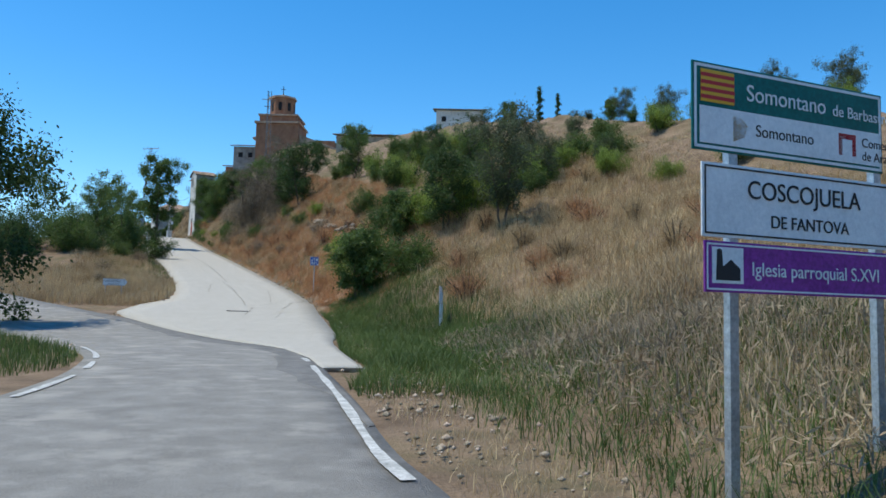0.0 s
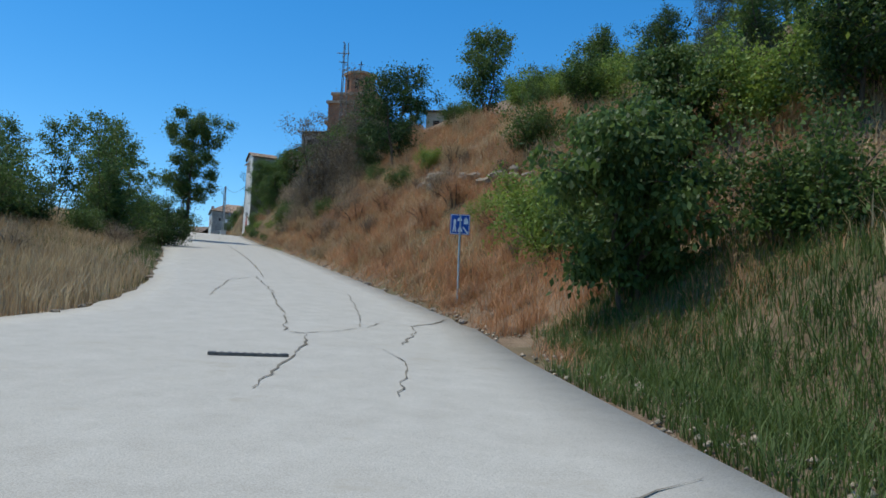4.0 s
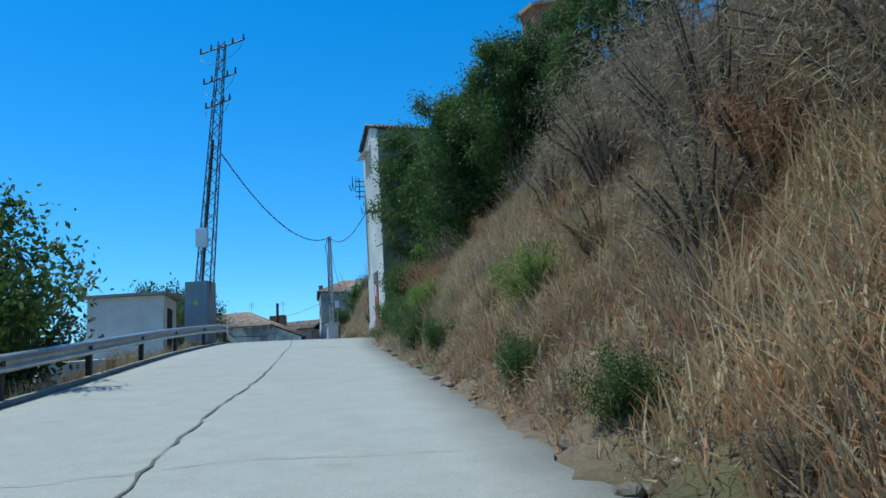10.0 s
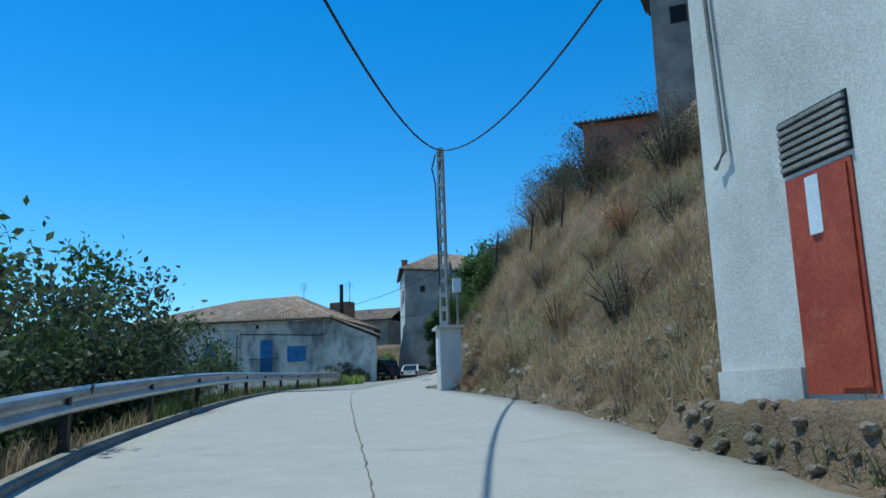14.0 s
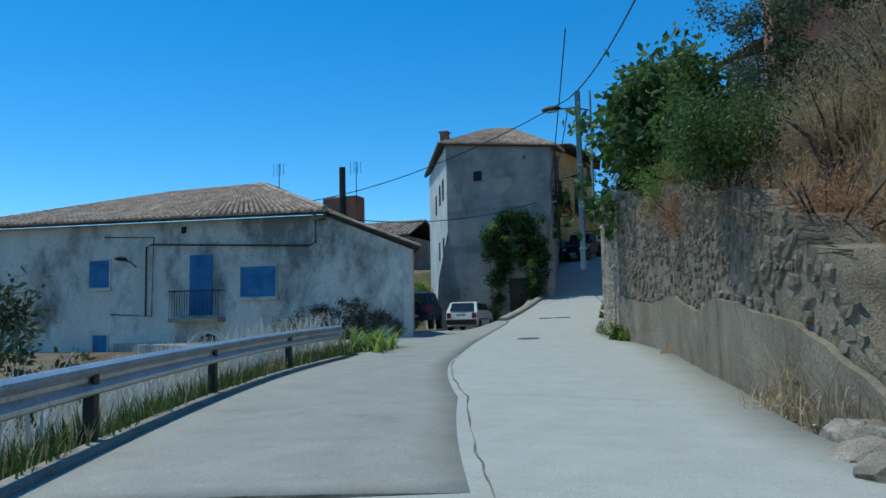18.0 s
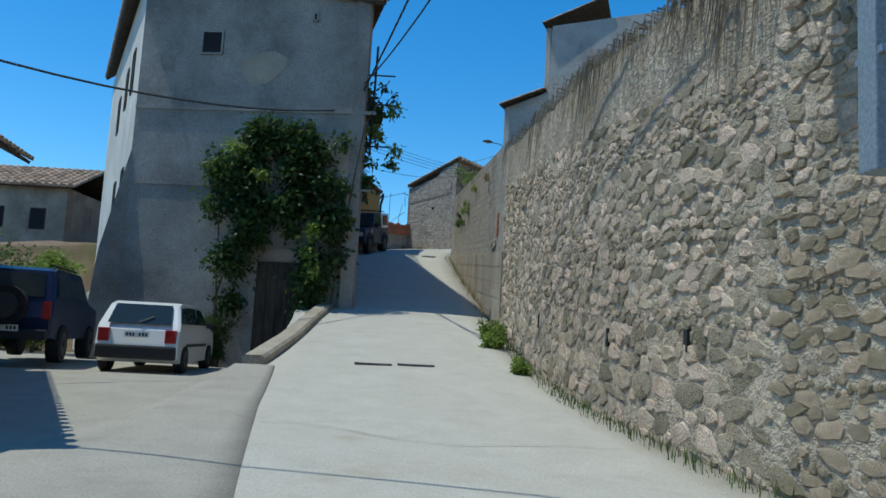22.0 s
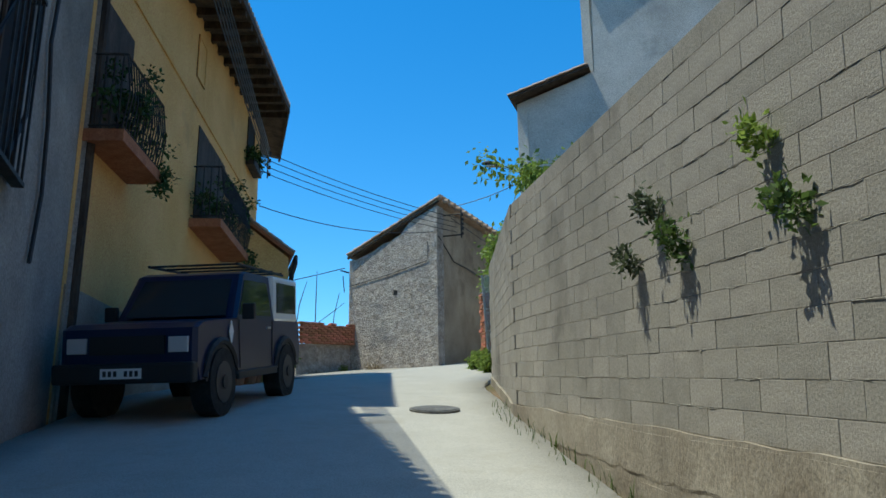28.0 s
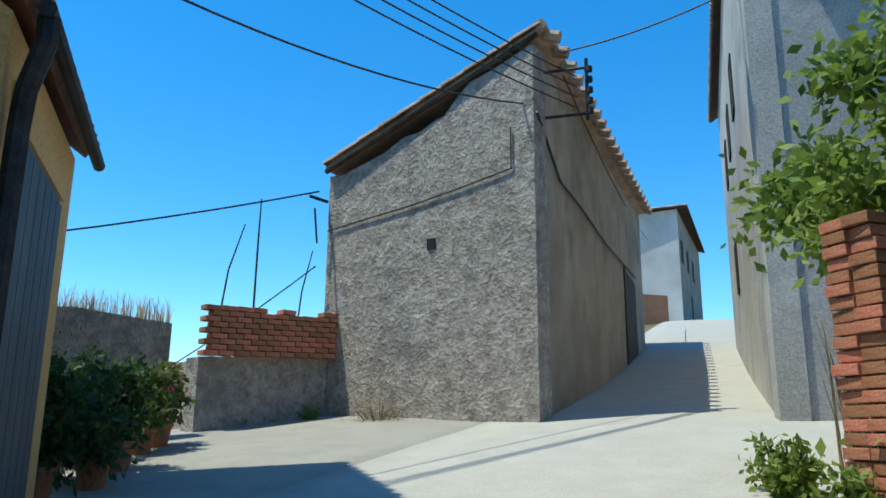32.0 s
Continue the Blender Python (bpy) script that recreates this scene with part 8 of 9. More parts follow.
# ---- plants of the village walls
fig = make_tree("fig_tree", "broad-leaved fig tree over the wall's corner", 4.3, 1.7, 7000, 0.12, LEAF_MID, 101, 0.12, 0.1, "round", 0.7, 3, clump=0.32)
put(fig, -57.7, 160.4, 1.38, 0, 15.9)
put(olive, -54.9, 156.6, 0.58, 30, 17.3)
put(fig, -56.3, 158.2, 0.9, 200, 16.6)
put(fig, -57.0, 162.6, 0.9, 90, 17.8)
put(bank_tree[0], -51.8, 160.0, 0.85, 60)
for k, (x, y, z, s) in enumerate(((-57.1, 157.6, 16.5, 1.1), (-56.6, 155.4, 16.1, 1.2), (-56.0, 153, 15.8, 1.2), (-55.4, 151, 15.6, 1.1), (-54.8, 149, 15.2, 1.2), (-58.3, 162.2, 18.0, 1.2), (-59.0, 164.4, 18.0, 1.1), (-59.1, 167.4, 18.3, 1.0), (-59.5, 170.4, 18.6, 0.9), (-53.6, 147.2, 15.0, 1.2), (-56.4, 157.4, 17.2, 1.3), (-55.2, 154.8, 17.0, 1.4), (-54.2, 152, 16.8, 1.3))):
    put(weeds[k % 3], x, y, s, 77 * k, z)
for k, (y, e, q_s) in enumerate(((147.5, 5.5, 0.9), (149.5, 4.0, 0.8), (151.5, 6.0, 1.1), (153.5, 4.2, 0.8), (155.5, 6.4, 1.1), (148.5, 8.5, 1.2), (152, 9.5, 1.2))):
    put(shrubs[k % 2], *edge(y, e), q_s * 0.5, 60 * k, label="olive-green shrub on the slope above the wall")
put(green[1], -56.0, 150.4, 0.55, 0, 16.4)
put(green[0], -56.9, 157.4, 0.6, 50, 16.8)
hang = Shape()
rh = random.Random(7)
for k in range(420):
    y = rh.choice((rh.uniform(147.5, 158), rh.uniform(160, 172.6), rh.uniform(162, 167)))
    line = CW2 if y < 160 else SW
    s_ = (y - line[0][1]) / (line[-1][1] - line[0][1]) * span(line)
    (x, yy), (dx, dy) = along(line, min(max(s_, 0.05), span(line) - 0.05))
    z = (cw_top if y < 160 else sw_top)(x, yy)
    l = rh.uniform(0.15, 0.45) + 0.7 * max(0.0, math.sin(y * 1.9)) * rh.random()
    hang.tube([(x + 0.25, yy, z + 0.03), (x - 0.1, yy + rh.uniform(-0.1, 0.1), z + rh.uniform(0.02, 0.15)), (x - 0.16, yy + rh.uniform(-0.2, 0.2), z - l)], 0.012, 3, 0.004)
tagged(part("hanging_dry_plants", hang, BRUSH), "dry stems hanging over the stone wall's top", "plant", kind="stuff")


def spray(name, label, centres, radii, leaves, size, material, seed, droop=0.6, category="plant", stems=()):
    """A climbing or hanging plant: leaves in lumps at given places, with its stems."""
    root = thing(name, label, category)
    if stems:
        w = Shape()
        for pts in stems:
            w.tube(pts, 0.03, 5, 0.01)
        part("stem", w, BARK, root)
    part("foliage", leaf_cloud("foliage", centres, radii, leaves, size, seed, material, droop), material, root)
    return root


# vine on the tall house's front
rv = random.Random(5)
cs, rs = [], []
for k in range(150):
    u, v = rv.random(), rv.random()
    x, z = -66.9 + 2.9 * u, 15.3 + 4.2 * v
    if math.sin(3.1 * x + 1) * math.sin(2.3 * z) > 0.55 or (z < 16.8 and -66.2 < x < -64.8) or (z > 18.6 and x < -66.3) or (z < 16.0 and x < -66.4) or (z > 19.3 and x > -64.6) or (z < 16.4 and x > -64.4):
        continue
    cs.append((x, 174.25 + 0.104 * (-63.65 - x) - 0.16 - 0.12 * rv.random(), z))
    rs.append(rv.uniform(0.2, 0.42))
for k in range(16):
    cs.append((-63.75 + rv.uniform(0, 0.75), 174.55 + rv.uniform(0, 0.5), 18.2 + rv.uniform(0, 2.6)))
    rs.append(rv.uniform(0.12, 0.24))
vine_stems = [[(-66.6, 174.3, 13.9), (-66.7, 174.35, 15.5), (-66.2, 174.2, 17.5), (-65.2, 174.1, 19)], [(-66.5, 174.3, 13.9), (-66.7, 174.3, 16.0), (-66.8, 174.4, 18.0)], [(-64.2, 174.1, 14.2), (-64.0, 174.05, 16.5), (-63.6, 174.0, 19.5), (-63.1, 173.9, 20.6)]]
spray("climbing_vine", "dense dark grape vine climbing the tall house", cs, rs, 15000, 0.085, LEAF_DARK, 111, 0.7, "vine", vine_stems)
spray("vine_shoots", "bright young vine shoots over the garage door", [(-64.6, 173.85, 16.6), (-64.5, 173.85, 16.2), (-64.55, 173.85, 17.1), (-66.5, 174.0, 18.9), (-65.8, 173.95, 18.3), (-63.4, 174.7, 19.6), (-63.0, 174.8, 20.2), (-62.95, 174.8, 18.9), (-62.9, 174.8, 19.2)], [0.18, 0.2, 0.2, 0.2, 0.16, 0.22, 0.2, 0.14, 0.16], 900, 0.07, LEAF_BRIGHT, 112, 0.8, "vine")
# tufts on the block wall
for k, (y, z, s, w) in enumerate(((181.0, 19.0, 0.2, LEAF_BRIGHT), (182.4, 18.75, 0.1, LEAF_MID), (183.6, 18.9, 0.12, LEAF_MID), (182.6, 19.15, 0.09, LEAF_BRIGHT), (178.9, 19.2, 0.09, LEAF_BRIGHT), (184.3, 18.95, 0.09, LEAF_OLIVE), (176.0, 18.95, 0.1, BRUSH), (183.9, 19.2, 0.1, LEAF_OLIVE))):
    (x, yy), _ = along(BW, y - 172.9)
    spray("wall_tuft", "weed tuft growing from the block wall's joints", [(x - 0.08, yy, z), (x - 0.12, yy + 0.03, z + s * 0.6), (x - 0.05, yy - 0.03, z - s * 0.6)], [s, s * 0.8, s * 0.55], int(2200 * s), 0.03, w, 120 + k, -0.4)
# sapling and fig behind the wall
over = make_tree("peach_sapling", "young long-leaved fruit sapling over the block wall", 2.6, 1.4, 3600, 0.085, LEAF_BRIGHT, 131, 0.05, 0.2, "top", 1.0, 2, clump=0.3)
put(over, -59.45, 191.0, 0.85, 0, 20.1)
put(fig, -57.6, 196.8, 0.55, 40, 20.2)
# vine over the mesh fence and the brush behind it
rf = random.Random(9)
cs = [(-59.2 + rf.uniform(-0.35, 0.9), rf.uniform(197.3, 200.6), rf.uniform(21.85, 23.0)) for _ in range(40)] + [(-59.4 + rf.uniform(0, 0.8), rf.uniform(195.5, 200), rf.uniform(20, 21.8)) for _ in range(12)]
spray("fence_vine", "bright green vine over the mesh fence and pillar", cs, [rf.uniform(0.2, 0.4) for _ in cs], 14000, 0.075, LEAF_BRIGHT, 132, 0.6, "vine", [[(-59.0, 199.5, 19.6), (-58.9, 199, 21), (-58.9, 198, 22)], [(-58.8, 196.5, 19.4), (-58.7, 196.5, 21), (-58.9, 196, 22)]])
for k, (x, y, s) in enumerate(((-58.7, 195.6, 0.9), (-58.4, 197, 1.0), (-58.2, 198.4, 0.95), (-57.6, 196, 1.2), (-57.2, 198.6, 1.2), (-57.8, 194.6, 1.2))):
    put(weeds[(0, 2, 0)[k % 3]], x, y, s, 60 * k, 19.6)
foot_bush = make_bush("wall_foot_bush", "fresh green leafy bush at the wall's foot", 0.75, 0.36, 1500, 0.06, LEAF_BRIGHT, 95, 0.2, 12)
for k, (x, y, s) in enumerate(((-59.75, 199.9, 0.75), (-59.95, 198.9, 0.7), (-60.05, 198.0, 0.85), (-60.0, 197.1, 0.85), (-60.05, 196.3, 0.7), (-63.55, 206.75, 0.42), (-60.75, 170.9, 0.72), (-60.75, 171.75, 0.68), (-60.55, 168.5, 0.5), (-58.85, 159.9, 0.8), (-58.6, 159.5, 0.62))):
    put(foot_bush, x, y, s, 90 * k, level(x, y))
put(weeds[2], -62.5, 206.2, 0.5, 0)
put(ivy, -66.6, 174.3, 0.5, 0, 14.0)
# dark patch low on the wall, built as an added shrub and leaf mat
wall_shrub = make_bush("dead_shrub", "added dark brown shrub for a dark patch on the whitewashed wall", 1.9, 1.0, 6000, 0.05, THICKET, 96, 0.0, 26)
rc = random.Random(71)
cs, rs = [], []
for k in range(110):
    u, v = rc.random(), rc.random()
    top_ = 1.75 * math.sin(math.pi * min(1.0, 0.12 + 0.8 * u)) ** 0.6
    p = on_wall((-70.3, 161.84), (-66.2, 162.55), 4.1 * u, 13.4 + top_ * v, 0.06 + 0.25 * rc.random() * (1 - v))
    cs.append(tuple(p))
    rs.append(rc.uniform(0.14, 0.26))
spray("dead_creeper", "added mat of dark leaves for a dark patch on the whitewashed wall", cs, rs, 11000, 0.05, THICKET, 97, 0.3, "creeper")
put(wall_shrub, -69.6, 160.9, 0.7, 40)
# greenery behind the dark car
put(hedges[2], -72.6, 177.6, 0.8, 0, 13.9)
put(hedges[0], -74.4, 178.6, 0.9, 0, 13.9)
put(yellowish, -71.6, 176.4, 0.8, 0, 13.9)
put(slims[0], -77, 182, 0.8, 0, 13.9)
put(hedges[1], -76.5, 176.4, 0.75, 80, 13.9)
# agave at the rail's end
ag = thing("agave_clump", "clump of spiky green leaves at the rail's end", "plant")
lf, ra = Shape(), random.Random(3)
for k in range(70):
    a, q = ra.uniform(0, 6.28), ra.uniform(0, 0.7)
    l, h = ra.uniform(0.35, 0.75), ra.uniform(0.35, 0.8)
    b = Vector((math.cos(a * 3 + k) * q, math.sin(a * 3 + k) * q, 0))
    o, s_ = Vector((math.cos(a), math.sin(a), 0)), Vector((-math.sin(a), math.cos(a), 0))
    p = [b - s_ * 0.035, b + s_ * 0.035, b + o * l * 0.5 + s_ * 0.03 + Vector((0, 0, h * 0.75)), b + o * l * 0.5 - s_ * 0.03 + Vector((0, 0, h * 0.75)), b + o * l + Vector((0, 0, h))]
    lf.add(p, [(0, 1, 2, 3), (3, 2, 4)])
part("leaves", lf, LEAF_BRIGHT, ag)
put(ag, -64.5, 156.6, 1.0, 0, level(-64.5, 156.6) - 0.05)
put(ag, -65.3, 157.6, 1.15, 50, level(-65.3, 157.6) - 0.15)
pw = thing("planter_wall", "low dark rubble planter wall overgrown with grass", "wall")
poly_wall("rubble", ((-67.6, 204.0, 19.3), (-65.4, 205.35, 19.3)), [(0, 21.7), (0.5, 21.85), (1, 21.75)], ROUGHCAST, pw, 0.5)
rq = np.random.default_rng(5)
q7 = rq.random(700)
blades("wall_grass", "dry grass on the planter wall", -67.4 + 1.9 * q7, 204.35 + 1.2 * q7 + 0.3 * rq.random(700), 0.4, STRAW, 61, 0.006, z=np.full(700, 21.75))
# flowerpots in the shade beside the shed
pot_shape = Shape()
for z0, z1, r0, r1 in ((0, 0.27, 0.11, 0.155), (0.25, 0.31, 0.175, 0.175)):
    pot_shape.tube([(0, 0, z0), (0, 0, z1)], r0, 12, r1)
pot_mesh = pot_shape.mesh("pot", 0.004)
pot_mesh.materials.append(TERRACOTTA)
for k, (x, y, s, fl) in enumerate(((-65.4, 201.2, 1.3, 0), (-65.15, 201.8, 1.2, 0), (-65.7, 202.2, 1.5, 0), (-65.2, 202.7, 1.2, 0), (-65.75, 203.3, 1.4, 0), (-65.3, 203.9, 1.2, 1), (-65.25, 204.5, 1.1, 1), (-64.85, 197.6, 1.3, 0), (-65.2, 196.9, 1.2, 0), (-65.2, 196.1, 1.3, 1), (-65.3, 195.2, 1.2, 0))):
    fp = thing("flowerpot", "terracotta flowerpot with pink flowers" if fl else "terracotta flowerpot with a dark leafy plant", "flowerpot", (x, y, level(x, y) + 0.02), group="flowerpots by the shed")
    part("pot", pot_mesh, None, fp)
    rp = random.Random(k)
    c2 = [(rp.uniform(-0.22, 0.22), rp.uniform(-0.22, 0.22), 0.32 + rp.random() * 0.55 * s) for _ in range(12)]
    part("foliage", leaf_cloud("foliage", c2, [0.16] * 12, 900, 0.06, 140 + k, LEAF_DARK if k % 2 == 0 else LEAF_MID, 0.3), LEAF_MID if fl else LEAF_DARK, fp)
    if fl:
        part("flowers", leaf_cloud("flowers", [c for c in c2 if c[2] > 0.5], [0.17] * len([c for c in c2 if c[2] > 0.5]), 310, 0.03, 150 + k, PINK, 0.0, 1.0), PINK, fp)
put(hedges[2], -66.4, 203.4, 0.5, 0)
put(hedges[0], -67.6, 205.2, 0.6, 0)

# ---- rock outcrop, loose stones and rubble
def rock_mesh(seed, flat=0.6):
    r = random.Random(seed)
    b = bmesh.new()
    bmesh.ops.create_icosphere(b, subdivisions=2, radius=0.5)
    for v in b.verts:
        n = v.co.normalized()
        v.co *= 0.72 + 0.3 * abs(math.sin(3 * n.x + seed) * math.cos(2.6 * n.y + seed * 2)) + r.uniform(-0.05, 0.05)
        v.co.z *= flat
    me = bpy.data.meshes.new("rock")
    b.to_mesh(me)
    b.free()
    me.materials.append(ROCK)
    return me


rocks = [rock_mesh(k) for k in range(5)]
rr_ = random.Random(14)
for k in range(44):
    u = rr_.random()
    x, y = float(np.interp(u, [0, 0.3, 0.65, 1], [-12.2, -11.1, -9.2, -7.0])) + rr_.uniform(-0.35, 0.35), float(np.interp(u, [0, 0.3, 0.65, 1], [64.6, 62.1, 58.7, 56.4])) + rr_.uniform(-0.3, 0.3)
    ob = tagged(new("rock", rocks[k % 5]), "weathered grey-brown rock ledge on the bank", "rock", "rock ledge on the bank")
    s = rr_.uniform(0.35, 0.85)
    ob.matrix_basis = pose(x, y, gz(x, y) + 0.2 * s, 0, 0, rr_.uniform(0, 360)) @ Matrix.Diagonal((s * 1.6, s, s * 0.9, 1))
for k in range(150):
    y = rr_.choice((rr_.uniform(60, 112), rr_.uniform(84, 100), rr_.uniform(126, 146), rr_.uniform(44, 60)))
    x, y = edge(y, abs(rr_.gauss(0, 0.35)) - 0.08)
    s = rr_.uniform(0.1, 0.3)
    ob = tagged(new("loose_stone", rocks[k % 5]), "loose pale stone along the road edge", "stone", "loose stones at the road edge")
    ob.matrix_basis = pose(x, y, max(gz(x, y), level(x, y)) + 0.12 * s, 0, 0, rr_.uniform(0, 360)) @ Matrix.Scale(s, 4)
for k in range(40):
    y = rr_.uniform(124, 146)
    x, y = edge(y, rr_.uniform(0.3, 1.8))
    s = rr_.uniform(0.25, 0.65)
    ob = tagged(new("bank_stone", rocks[k % 5]), "earthy rubble stone in the cut bank", "stone", "rubble in the cut bank")
    ob.matrix_basis = pose(x, y, gz(x, y) + 0.02, rr_.uniform(-30, 30), 0, rr_.uniform(0, 360)) @ Matrix.Scale(s, 4)
for k in range(34):
    x, y = -54.6 + rr_.uniform(-0.5, 1.4), 145.6 + rr_.uniform(-1.3, 0.9)
    s = rr_.uniform(0.3, 0.75)
    ob = tagged(new("bank_stone", rocks[k % 5]), "earthy rubble stone in the cut bank", "stone", "rubble in the cut bank")
    ob.matrix_basis = pose(x, y, gz(x, y) + 0.05, rr_.uniform(-30, 30), 0, rr_.uniform(0, 360)) @ Matrix.Scale(s, 4)
for y, e, q_s in ((91.5, 6.0, 0.7), (96.8, 6.0, 0.7), (86.2, 2.6, 0.35)):
    put(green[0], *edge(y, e), q_s, y * 40)
# earth left standing under the transformer tower's door
bank_v, bank_r, nu, no = [], random.Random(31), 60, 10
for i in range(nu + 1):
    u = -1.0 + 6.2 * i / nu
    for j in range(no + 1):
        q = on_wall(W0, W1, u, 0, -0.12 + 0.62 * j / no + bank_r.uniform(-0.03, 0.03))
        low = level(q[0], q[1]) - 0.1
        top = 12.88 - 0.12 * max(0, u - 2.5) - 0.1 * max(0, -u)
        fall = min(1, max(0, (j / no - 0.42) / 0.58)) ** 0.8
        bank_v.append((q[0], q[1], top + (low - top) * fall + bank_r.uniform(-0.035, 0.035)))
bank_f = [(i * (no + 1) + j, (i + 1) * (no + 1) + j, (i + 1) * (no + 1) + j + 1, i * (no + 1) + j + 1) for i in range(nu) for j in range(no)]
tagged(part("earth_bank", np_mesh("earth_bank", bank_v, bank_f), EARTH), "crumbling earth bank under the tower's door", "bank", kind="structure")
for k in range(46):
    q = on_wall(W0, W1, bank_r.uniform(-0.9, 5.0), 0, bank_r.uniform(0.12, 0.5))
    o_ = (Vector((q[0], q[1], 0)) - Vector((*W0, 0))).dot(Vector((-0.843, -0.539, 0)))
    z = 12.86 + (level(q[0], q[1]) - 12.86) * min(1, max(0, (o_ - 0.14) / 0.36))
    s = bank_r.uniform(0.08, 0.24)
    ob = tagged(new("bank_stone", rocks[k % 5]), "earthy rubble stone in the cut bank", "stone", "rubble in the cut bank")
    ob.matrix_basis = pose(q[0], q[1], z, bank_r.uniform(-30, 30), 0, bank_r.uniform(0, 360)) @ Matrix.Scale(s, 4)
blades("fence_oats", "tall pale dry oats behind the mesh fence", *(lambda r: (-59.0 + 2.6 * r.random(3600), 194.4 + 6.2 * r.random(3600)))(np.random.default_rng(88)), 1.5, STRAW, 41, 0.006, lean=0.35)
blades("fence_weeds", "tall green weeds behind the mesh fence", *(lambda r: (-59.0 + 2.2 * r.random(2600), 194.4 + 6.2 * r.random(2600)))(np.random.default_rng(89)), 1.1, GRASS, 42, 0.007, lean=0.4)
gr_ = np.random.default_rng(3)
ga, gb = scatter(7000, 20, 146, -0.15, 1.2, 77, 0.7, 1.8), off_lane(*scatter(700, -4, 22, 0.0, 1.6, 78, 0.9, 1.4))
gx_, gy_ = np.concatenate([ga[0], gb[0]]), np.concatenate([ga[1], gb[1]])
gzv = ground_z(gx_, gy_)
sz = 0.012 + 0.05 * gr_.random(len(gx_)) ** 3
octa = np.array([(1, 0, 0), (-1, 0, 0), (0, 1, 0), (0, -1, 0), (0, 0, 0.7), (0, 0, -0.7)], float)
ov_ = (octa[None] * sz[:, None, None] * (0.7 + 0.6 * gr_.random((len(gx_), 6, 1))) + np.stack([gx_, gy_, gzv + 0.06], 1)[:, None]).reshape(-1, 3)
of_ = (np.arange(len(gx_))[:, None, None] * 6 + np.array([(0, 2, 4), (2, 1, 4), (1, 3, 4), (3, 0, 4), (2, 0, 5), (1, 2, 5), (3, 1, 5), (0, 3, 5)])[None]).reshape(-1, 3)
tagged(part("gravel", np_mesh("gravel", ov_, of_), STONE_REST), "loose gravel and stone chips along the road edge", "gravel", kind="stuff")

# ---- grass
def band(n, y0, y1, d0, d1, seed, clump=0.5, power=1.0):
    x, y = scatter(n, y0, y1, d0, d1, seed, clump, power)
    x, y = clear_of_road(x, y)
    return x, y


blades("straw_grass", "tall dry straw grass on the right bank", *off_lane(*band(90000, 13, 60, 4.5, 20, 201, 0.7, 0.8)), 0.62, STRAW, 1, 0.0075, lean=0.8)
blades("russet_grass", "russet dead grass on the cut bank", *off_lane(*band(80000, 38, 100, 0.25, 9, 202, 0.6, 1.2)), 0.3, RUSSET, 2, 0.007, lean=0.9)
blades("bank_straw", "pale dry grass on the bank", *off_lane(*band(80000, 55, 147, 0.3, 9, 203, 0.6, 1.2)), 0.36, STRAW, 3, 0.007, lean=0.9)
blades("verge_grass", "lush green verge grass by the lane", *off_lane(*band(60000, 14, 42, 0.9, 6.5, 204, 0.6, 1.3)), 0.36, GRASS, 4, 0.008, lean=0.8)
blades("shoulder_grass", "thin green grass on the lane's dusty shoulder", *off_lane(*band(26000, -2, 18, 1.5, 6.5, 211, 0.8, 1.0)), 0.26, GRASS, 12, 0.008, lean=0.9)
ax_ = np.random.default_rng(63)
ao = ax_.random(16000)
agy = 11 + 29 * ax_.random(16000)
agx = np.interp(agy, [p[1] for p in apron_r], [p[0] for p in apron_r]) + 0.12 + 2.4 * ao ** 1.6
blades("apron_grass", "green grass spilling to the concrete's edge", *off_lane(agx, agy), 0.3, GRASS, 14, 0.008, lean=0.9)
blades("low_green_grass", "patchy green grass on the bank's foot", *off_lane(*band(20000, 44, 146, 0.3, 2.4, 205, 0.5, 1.0)), 0.2, GRASS, 5, 0.007, lean=0.9)
blades("left_verge_grass", "green grass on the left verge", *off_lane(*band(30000, 46, 96, -5, -0.1, 206, 0.6, 1.2)), 0.28, GRASS, 6, 0.008)


def litter(name, label, n, y0, y1, d0, d1, seed, material, size=0.038, high=0.42, power=1.2):
    """Dead leaves and seed heads in a low uneven mat."""
    x, y = band(n, y0, y1, d0, d1, seed, 0.8, power)
    r = np.random.default_rng(seed)
    lump = np.clip(0.5 + 0.5 * wob(x * 2.2, y * 2.2), 0.05, 1.2)
    z = ground_z(x, y) + high * lump * r.random(len(x)) ** 0.8
    me = leaf_cloud(name, np.stack([x, y, z], 1), np.full(len(x), 0.05), len(x), size, seed, material, -0.5, 3.6, 1.0, 0.22)
    tagged(part(name, me, material), label, "dry plants", kind="stuff")


litter("dead_weeds", "matted dead russet weeds covering the bank", 85000, 46, 104, 0.3, 9, 221, RUSSET)
litter("dead_straw_mat", "matted pale dead weeds covering the bank", 95000, 60, 147, 0.4, 9, 222, STRAW)
litter("dead_brush_mat", "matted grey-brown dead weeds covering the bank", 70000, 66, 147, 0.2, 8, 223, BRUSH, 0.045, 0.45)
litter("near_brush_mat", "grey-brown dead weeds on the near verge", 22000, -4, 22, 2.6, 9, 225, BRUSH, 0.045, 0.4)
litter("upper_weeds", "dry weeds high on the slope", 40000, 10, 60, 6, 24, 224, STRAW, 0.06, 0.5, 0.9)


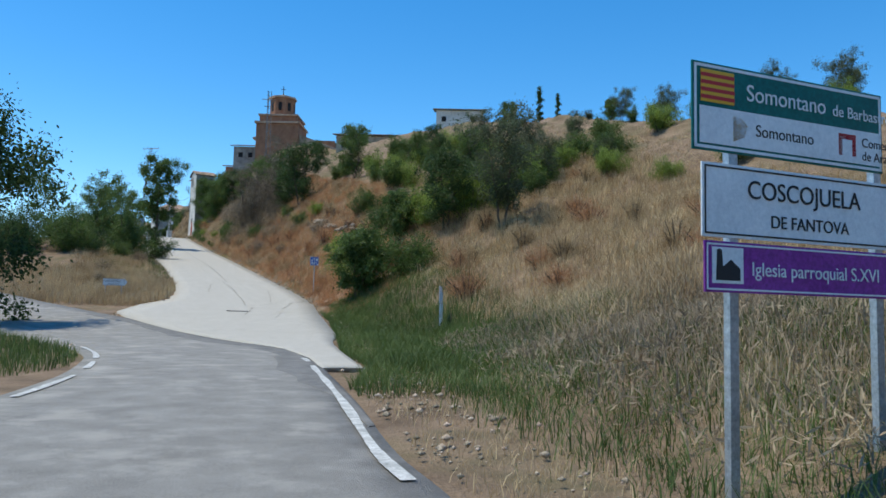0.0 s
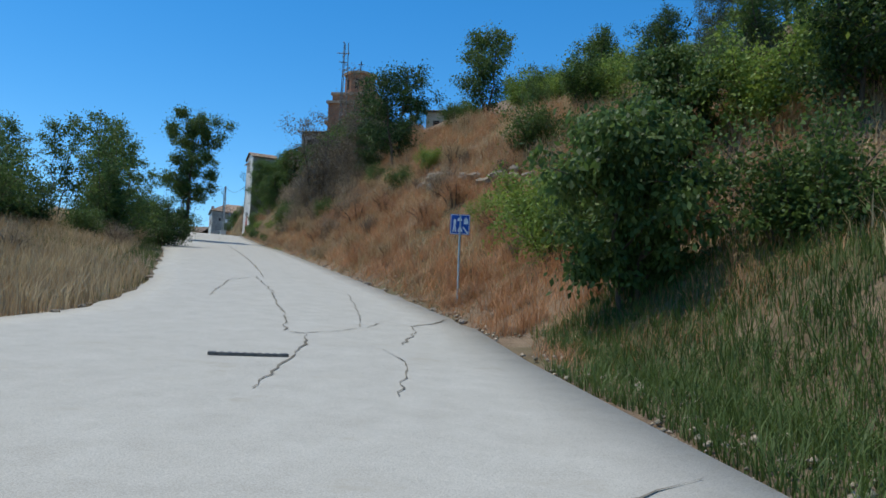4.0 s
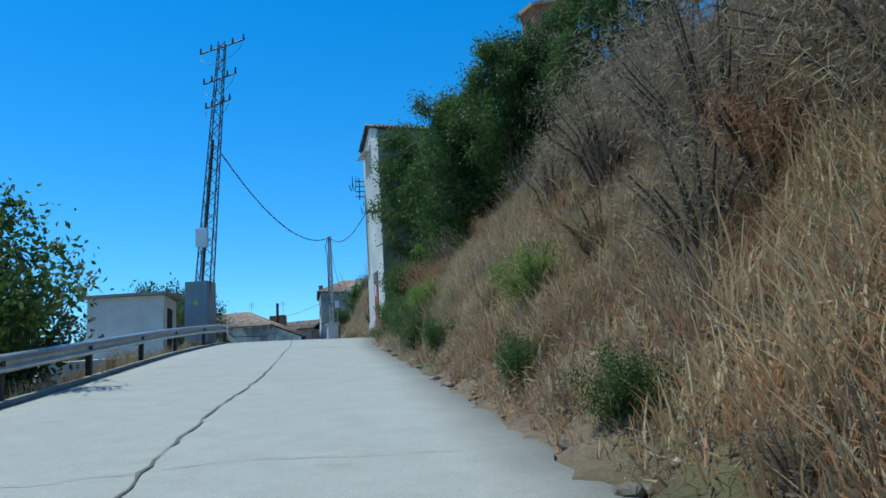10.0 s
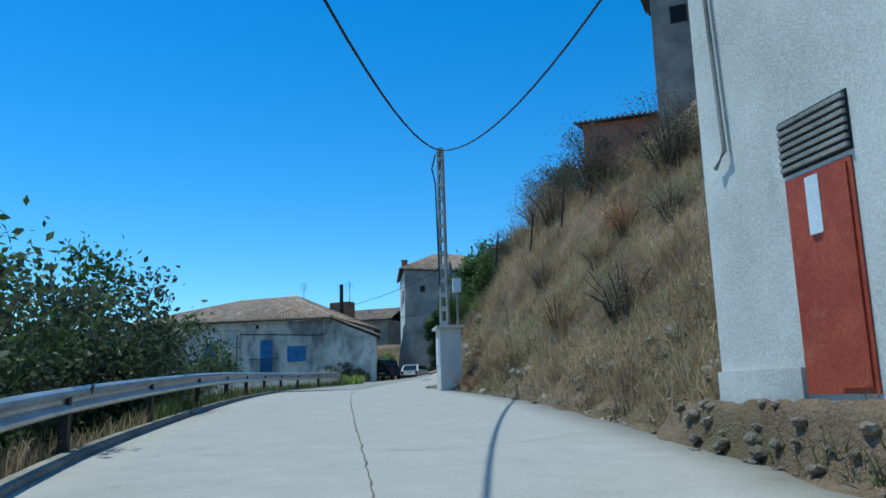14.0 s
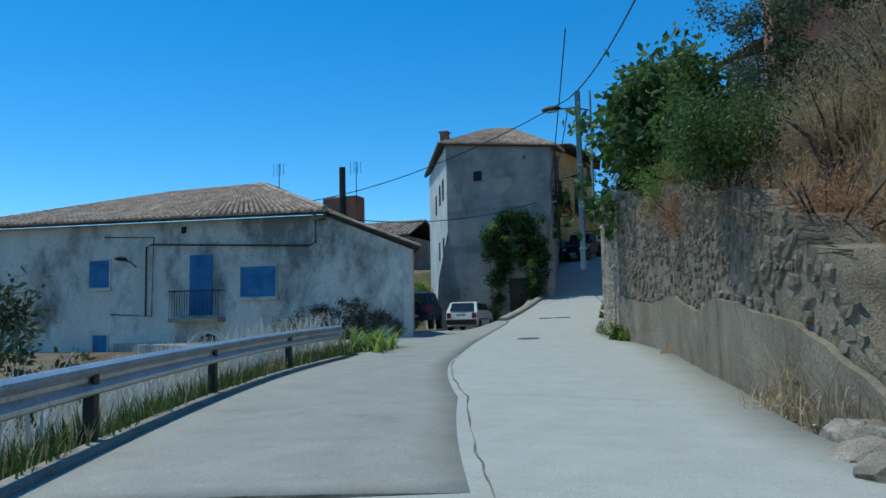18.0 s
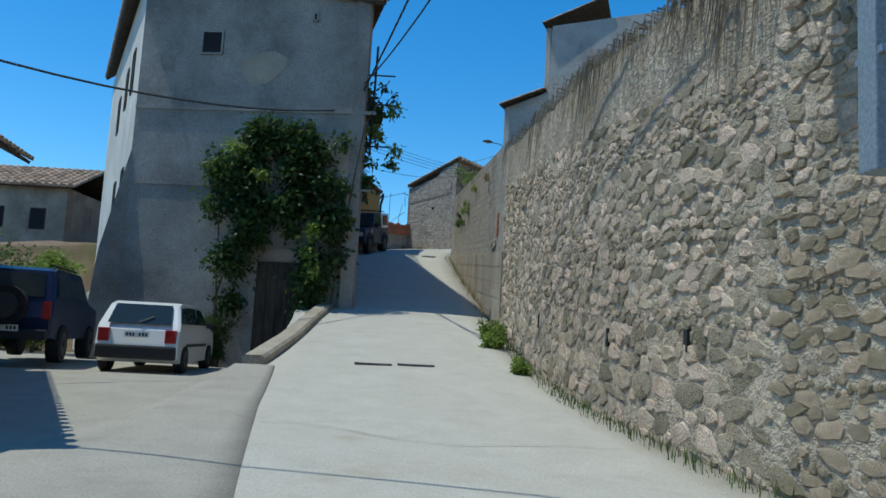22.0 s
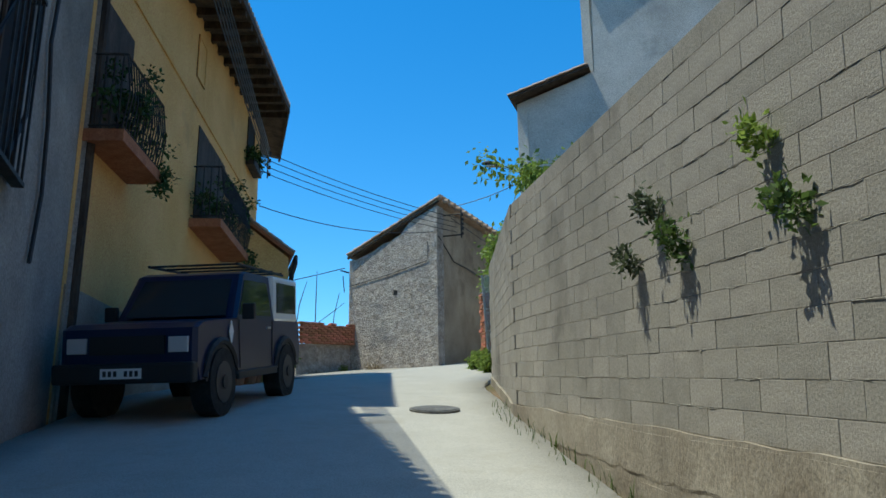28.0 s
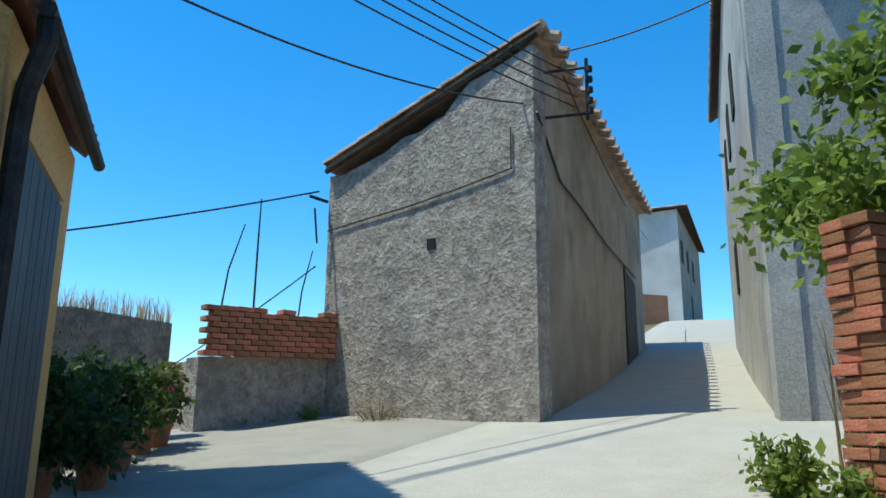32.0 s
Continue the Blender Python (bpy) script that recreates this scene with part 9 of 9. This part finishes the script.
def tufts(name, label, n, y0, y1, d0, d1, seed, material, height, each=44, power=1.1):
    """Weeds in separate tufts, each a burst of bent blades, one mesh."""
    r = np.random.default_rng(seed)
    cy = y0 + (y1 - y0) * r.random(n)
    i = np.searchsorted(RL[:, 1], cy).clip(0, len(RL) - 1)
    d = RL[i, 4] + d0 + (d1 - d0) * r.random(n) ** power
    cx, cy = RL[i, 0] + RSIDE[i, 0] * d, RL[i, 1] + RSIDE[i, 1] * d
    wide = 0.1 + 0.24 * r.random(n) ** 2
    x = np.repeat(cx, each) + r.normal(size=n * each) * np.repeat(wide, each)
    y = np.repeat(cy, each) + r.normal(size=n * each) * np.repeat(wide, each)
    x, y = off_lane(*clear_of_road(x, y, 0.2))
    blades(name, label, x, y, height, material, seed, 0.007, lean=1.1)


tufts("russet_tufts", "russet dead weed tufts on the cut bank", 1100, 42, 92, 0.5, 9, 301, RUSSET, 0.62)
tufts("straw_tufts", "pale straw weed tufts on the cut bank", 900, 50, 147, 0.5, 9, 302, STRAW, 0.66)
tufts("brush_tufts", "grey-brown weed tufts on the cut bank", 700, 62, 147, 0.3, 8, 303, BRUSH, 0.6)
r6 = np.random.default_rng(61)
blades("lane_grass", "green grass inside the lane's bend", *off_lane(-20 + 12.5 * r6.random(26000), 8 + 19 * r6.random(26000)), 0.32, GRASS, 7, 0.009)
blades("pale_oats", "pale dry wild oats before the hedge", *off_lane(*clear_of_road(-33 + 17.5 * r6.random(26000), 40 + 12 * r6.random(26000))), 0.65, STRAW, 8, 0.008)
blades("left_dry_grass", "dry brown grass on the left bank", *off_lane(*band(30000, 50, 92, -6.5, -1.4, 233, 0.6, 1.0)), 0.5, STRAW, 33, 0.008, lean=0.7)
blades("slope_straw", "tall dry oats above the retaining wall", *clear_of_road(*scatter(22000, 146, 160, 2.4, 9, 234, 0.6, 1.0)), 0.7, STRAW, 34, 0.008, lean=0.7)
blades("tower_foot_grass", "dark green weeds at the white tower's foot", *clear_of_road(*scatter(16000, 111, 121.5, 0.2, 4.5, 235, 0.5, 1.2)), 0.42, GRASS, 35, 0.008, lean=0.8)
blades("shoulder_tufts", "short dusty grass tufts on the lane's shoulder", *off_lane(*band(12000, -4, 24, 0.3, 3.0, 236, 0.5, 1.0)), 0.16, STRAW, 36, 0.006, lean=0.9)
blades("rail_oats", "tall pale seed-headed oats beyond the rail", *clear_of_road(*scatter(16000, 138, 157, -6.5, -1.0, 231, 0.5, 1.0)), 1.15, PETAL, 31, 0.008, lean=0.5)
blades("near_straw", "grey dry weeds on the near right verge", *off_lane(*band(26000, -6, 18, 3.2, 9, 232, 0.7, 0.9)), 0.42, BRUSH, 32, 0.007, lean=0.9)
blades("rail_weeds", "dry weeds under the guard rail", *clear_of_road(*scatter(26000, 88, 157, -4.5, -0.1, 209, 0.5, 1.2)), 0.42, STRAW, 9, 0.008)
blades("rail_grass", "green weeds along the rail's foot", *clear_of_road(*scatter(30000, 128, 157, -2.6, -0.05, 210, 0.5, 1.2)), 0.42, GRASS, 10, 0.012)
foot_y = np.concatenate([160.3 + 12.6 * r6.random(900), 173 + 16 * r6.random(350)])
foot_x = np.where(foot_y < 172.9, np.interp(foot_y, [p[1] for p in SW], [p[0] for p in SW]), np.interp(foot_y, [p[1] for p in BW], [p[0] for p in BW])) - 0.06 - 0.22 * r6.random(len(foot_y)) ** 2
blades("wall_foot_weeds", "thin weeds along the walls' foot", foot_x, foot_y, 0.16, GRASS, 11, 0.009, z=np.array([level(a, b) for a, b in zip(foot_x, foot_y)]) + 0.03)
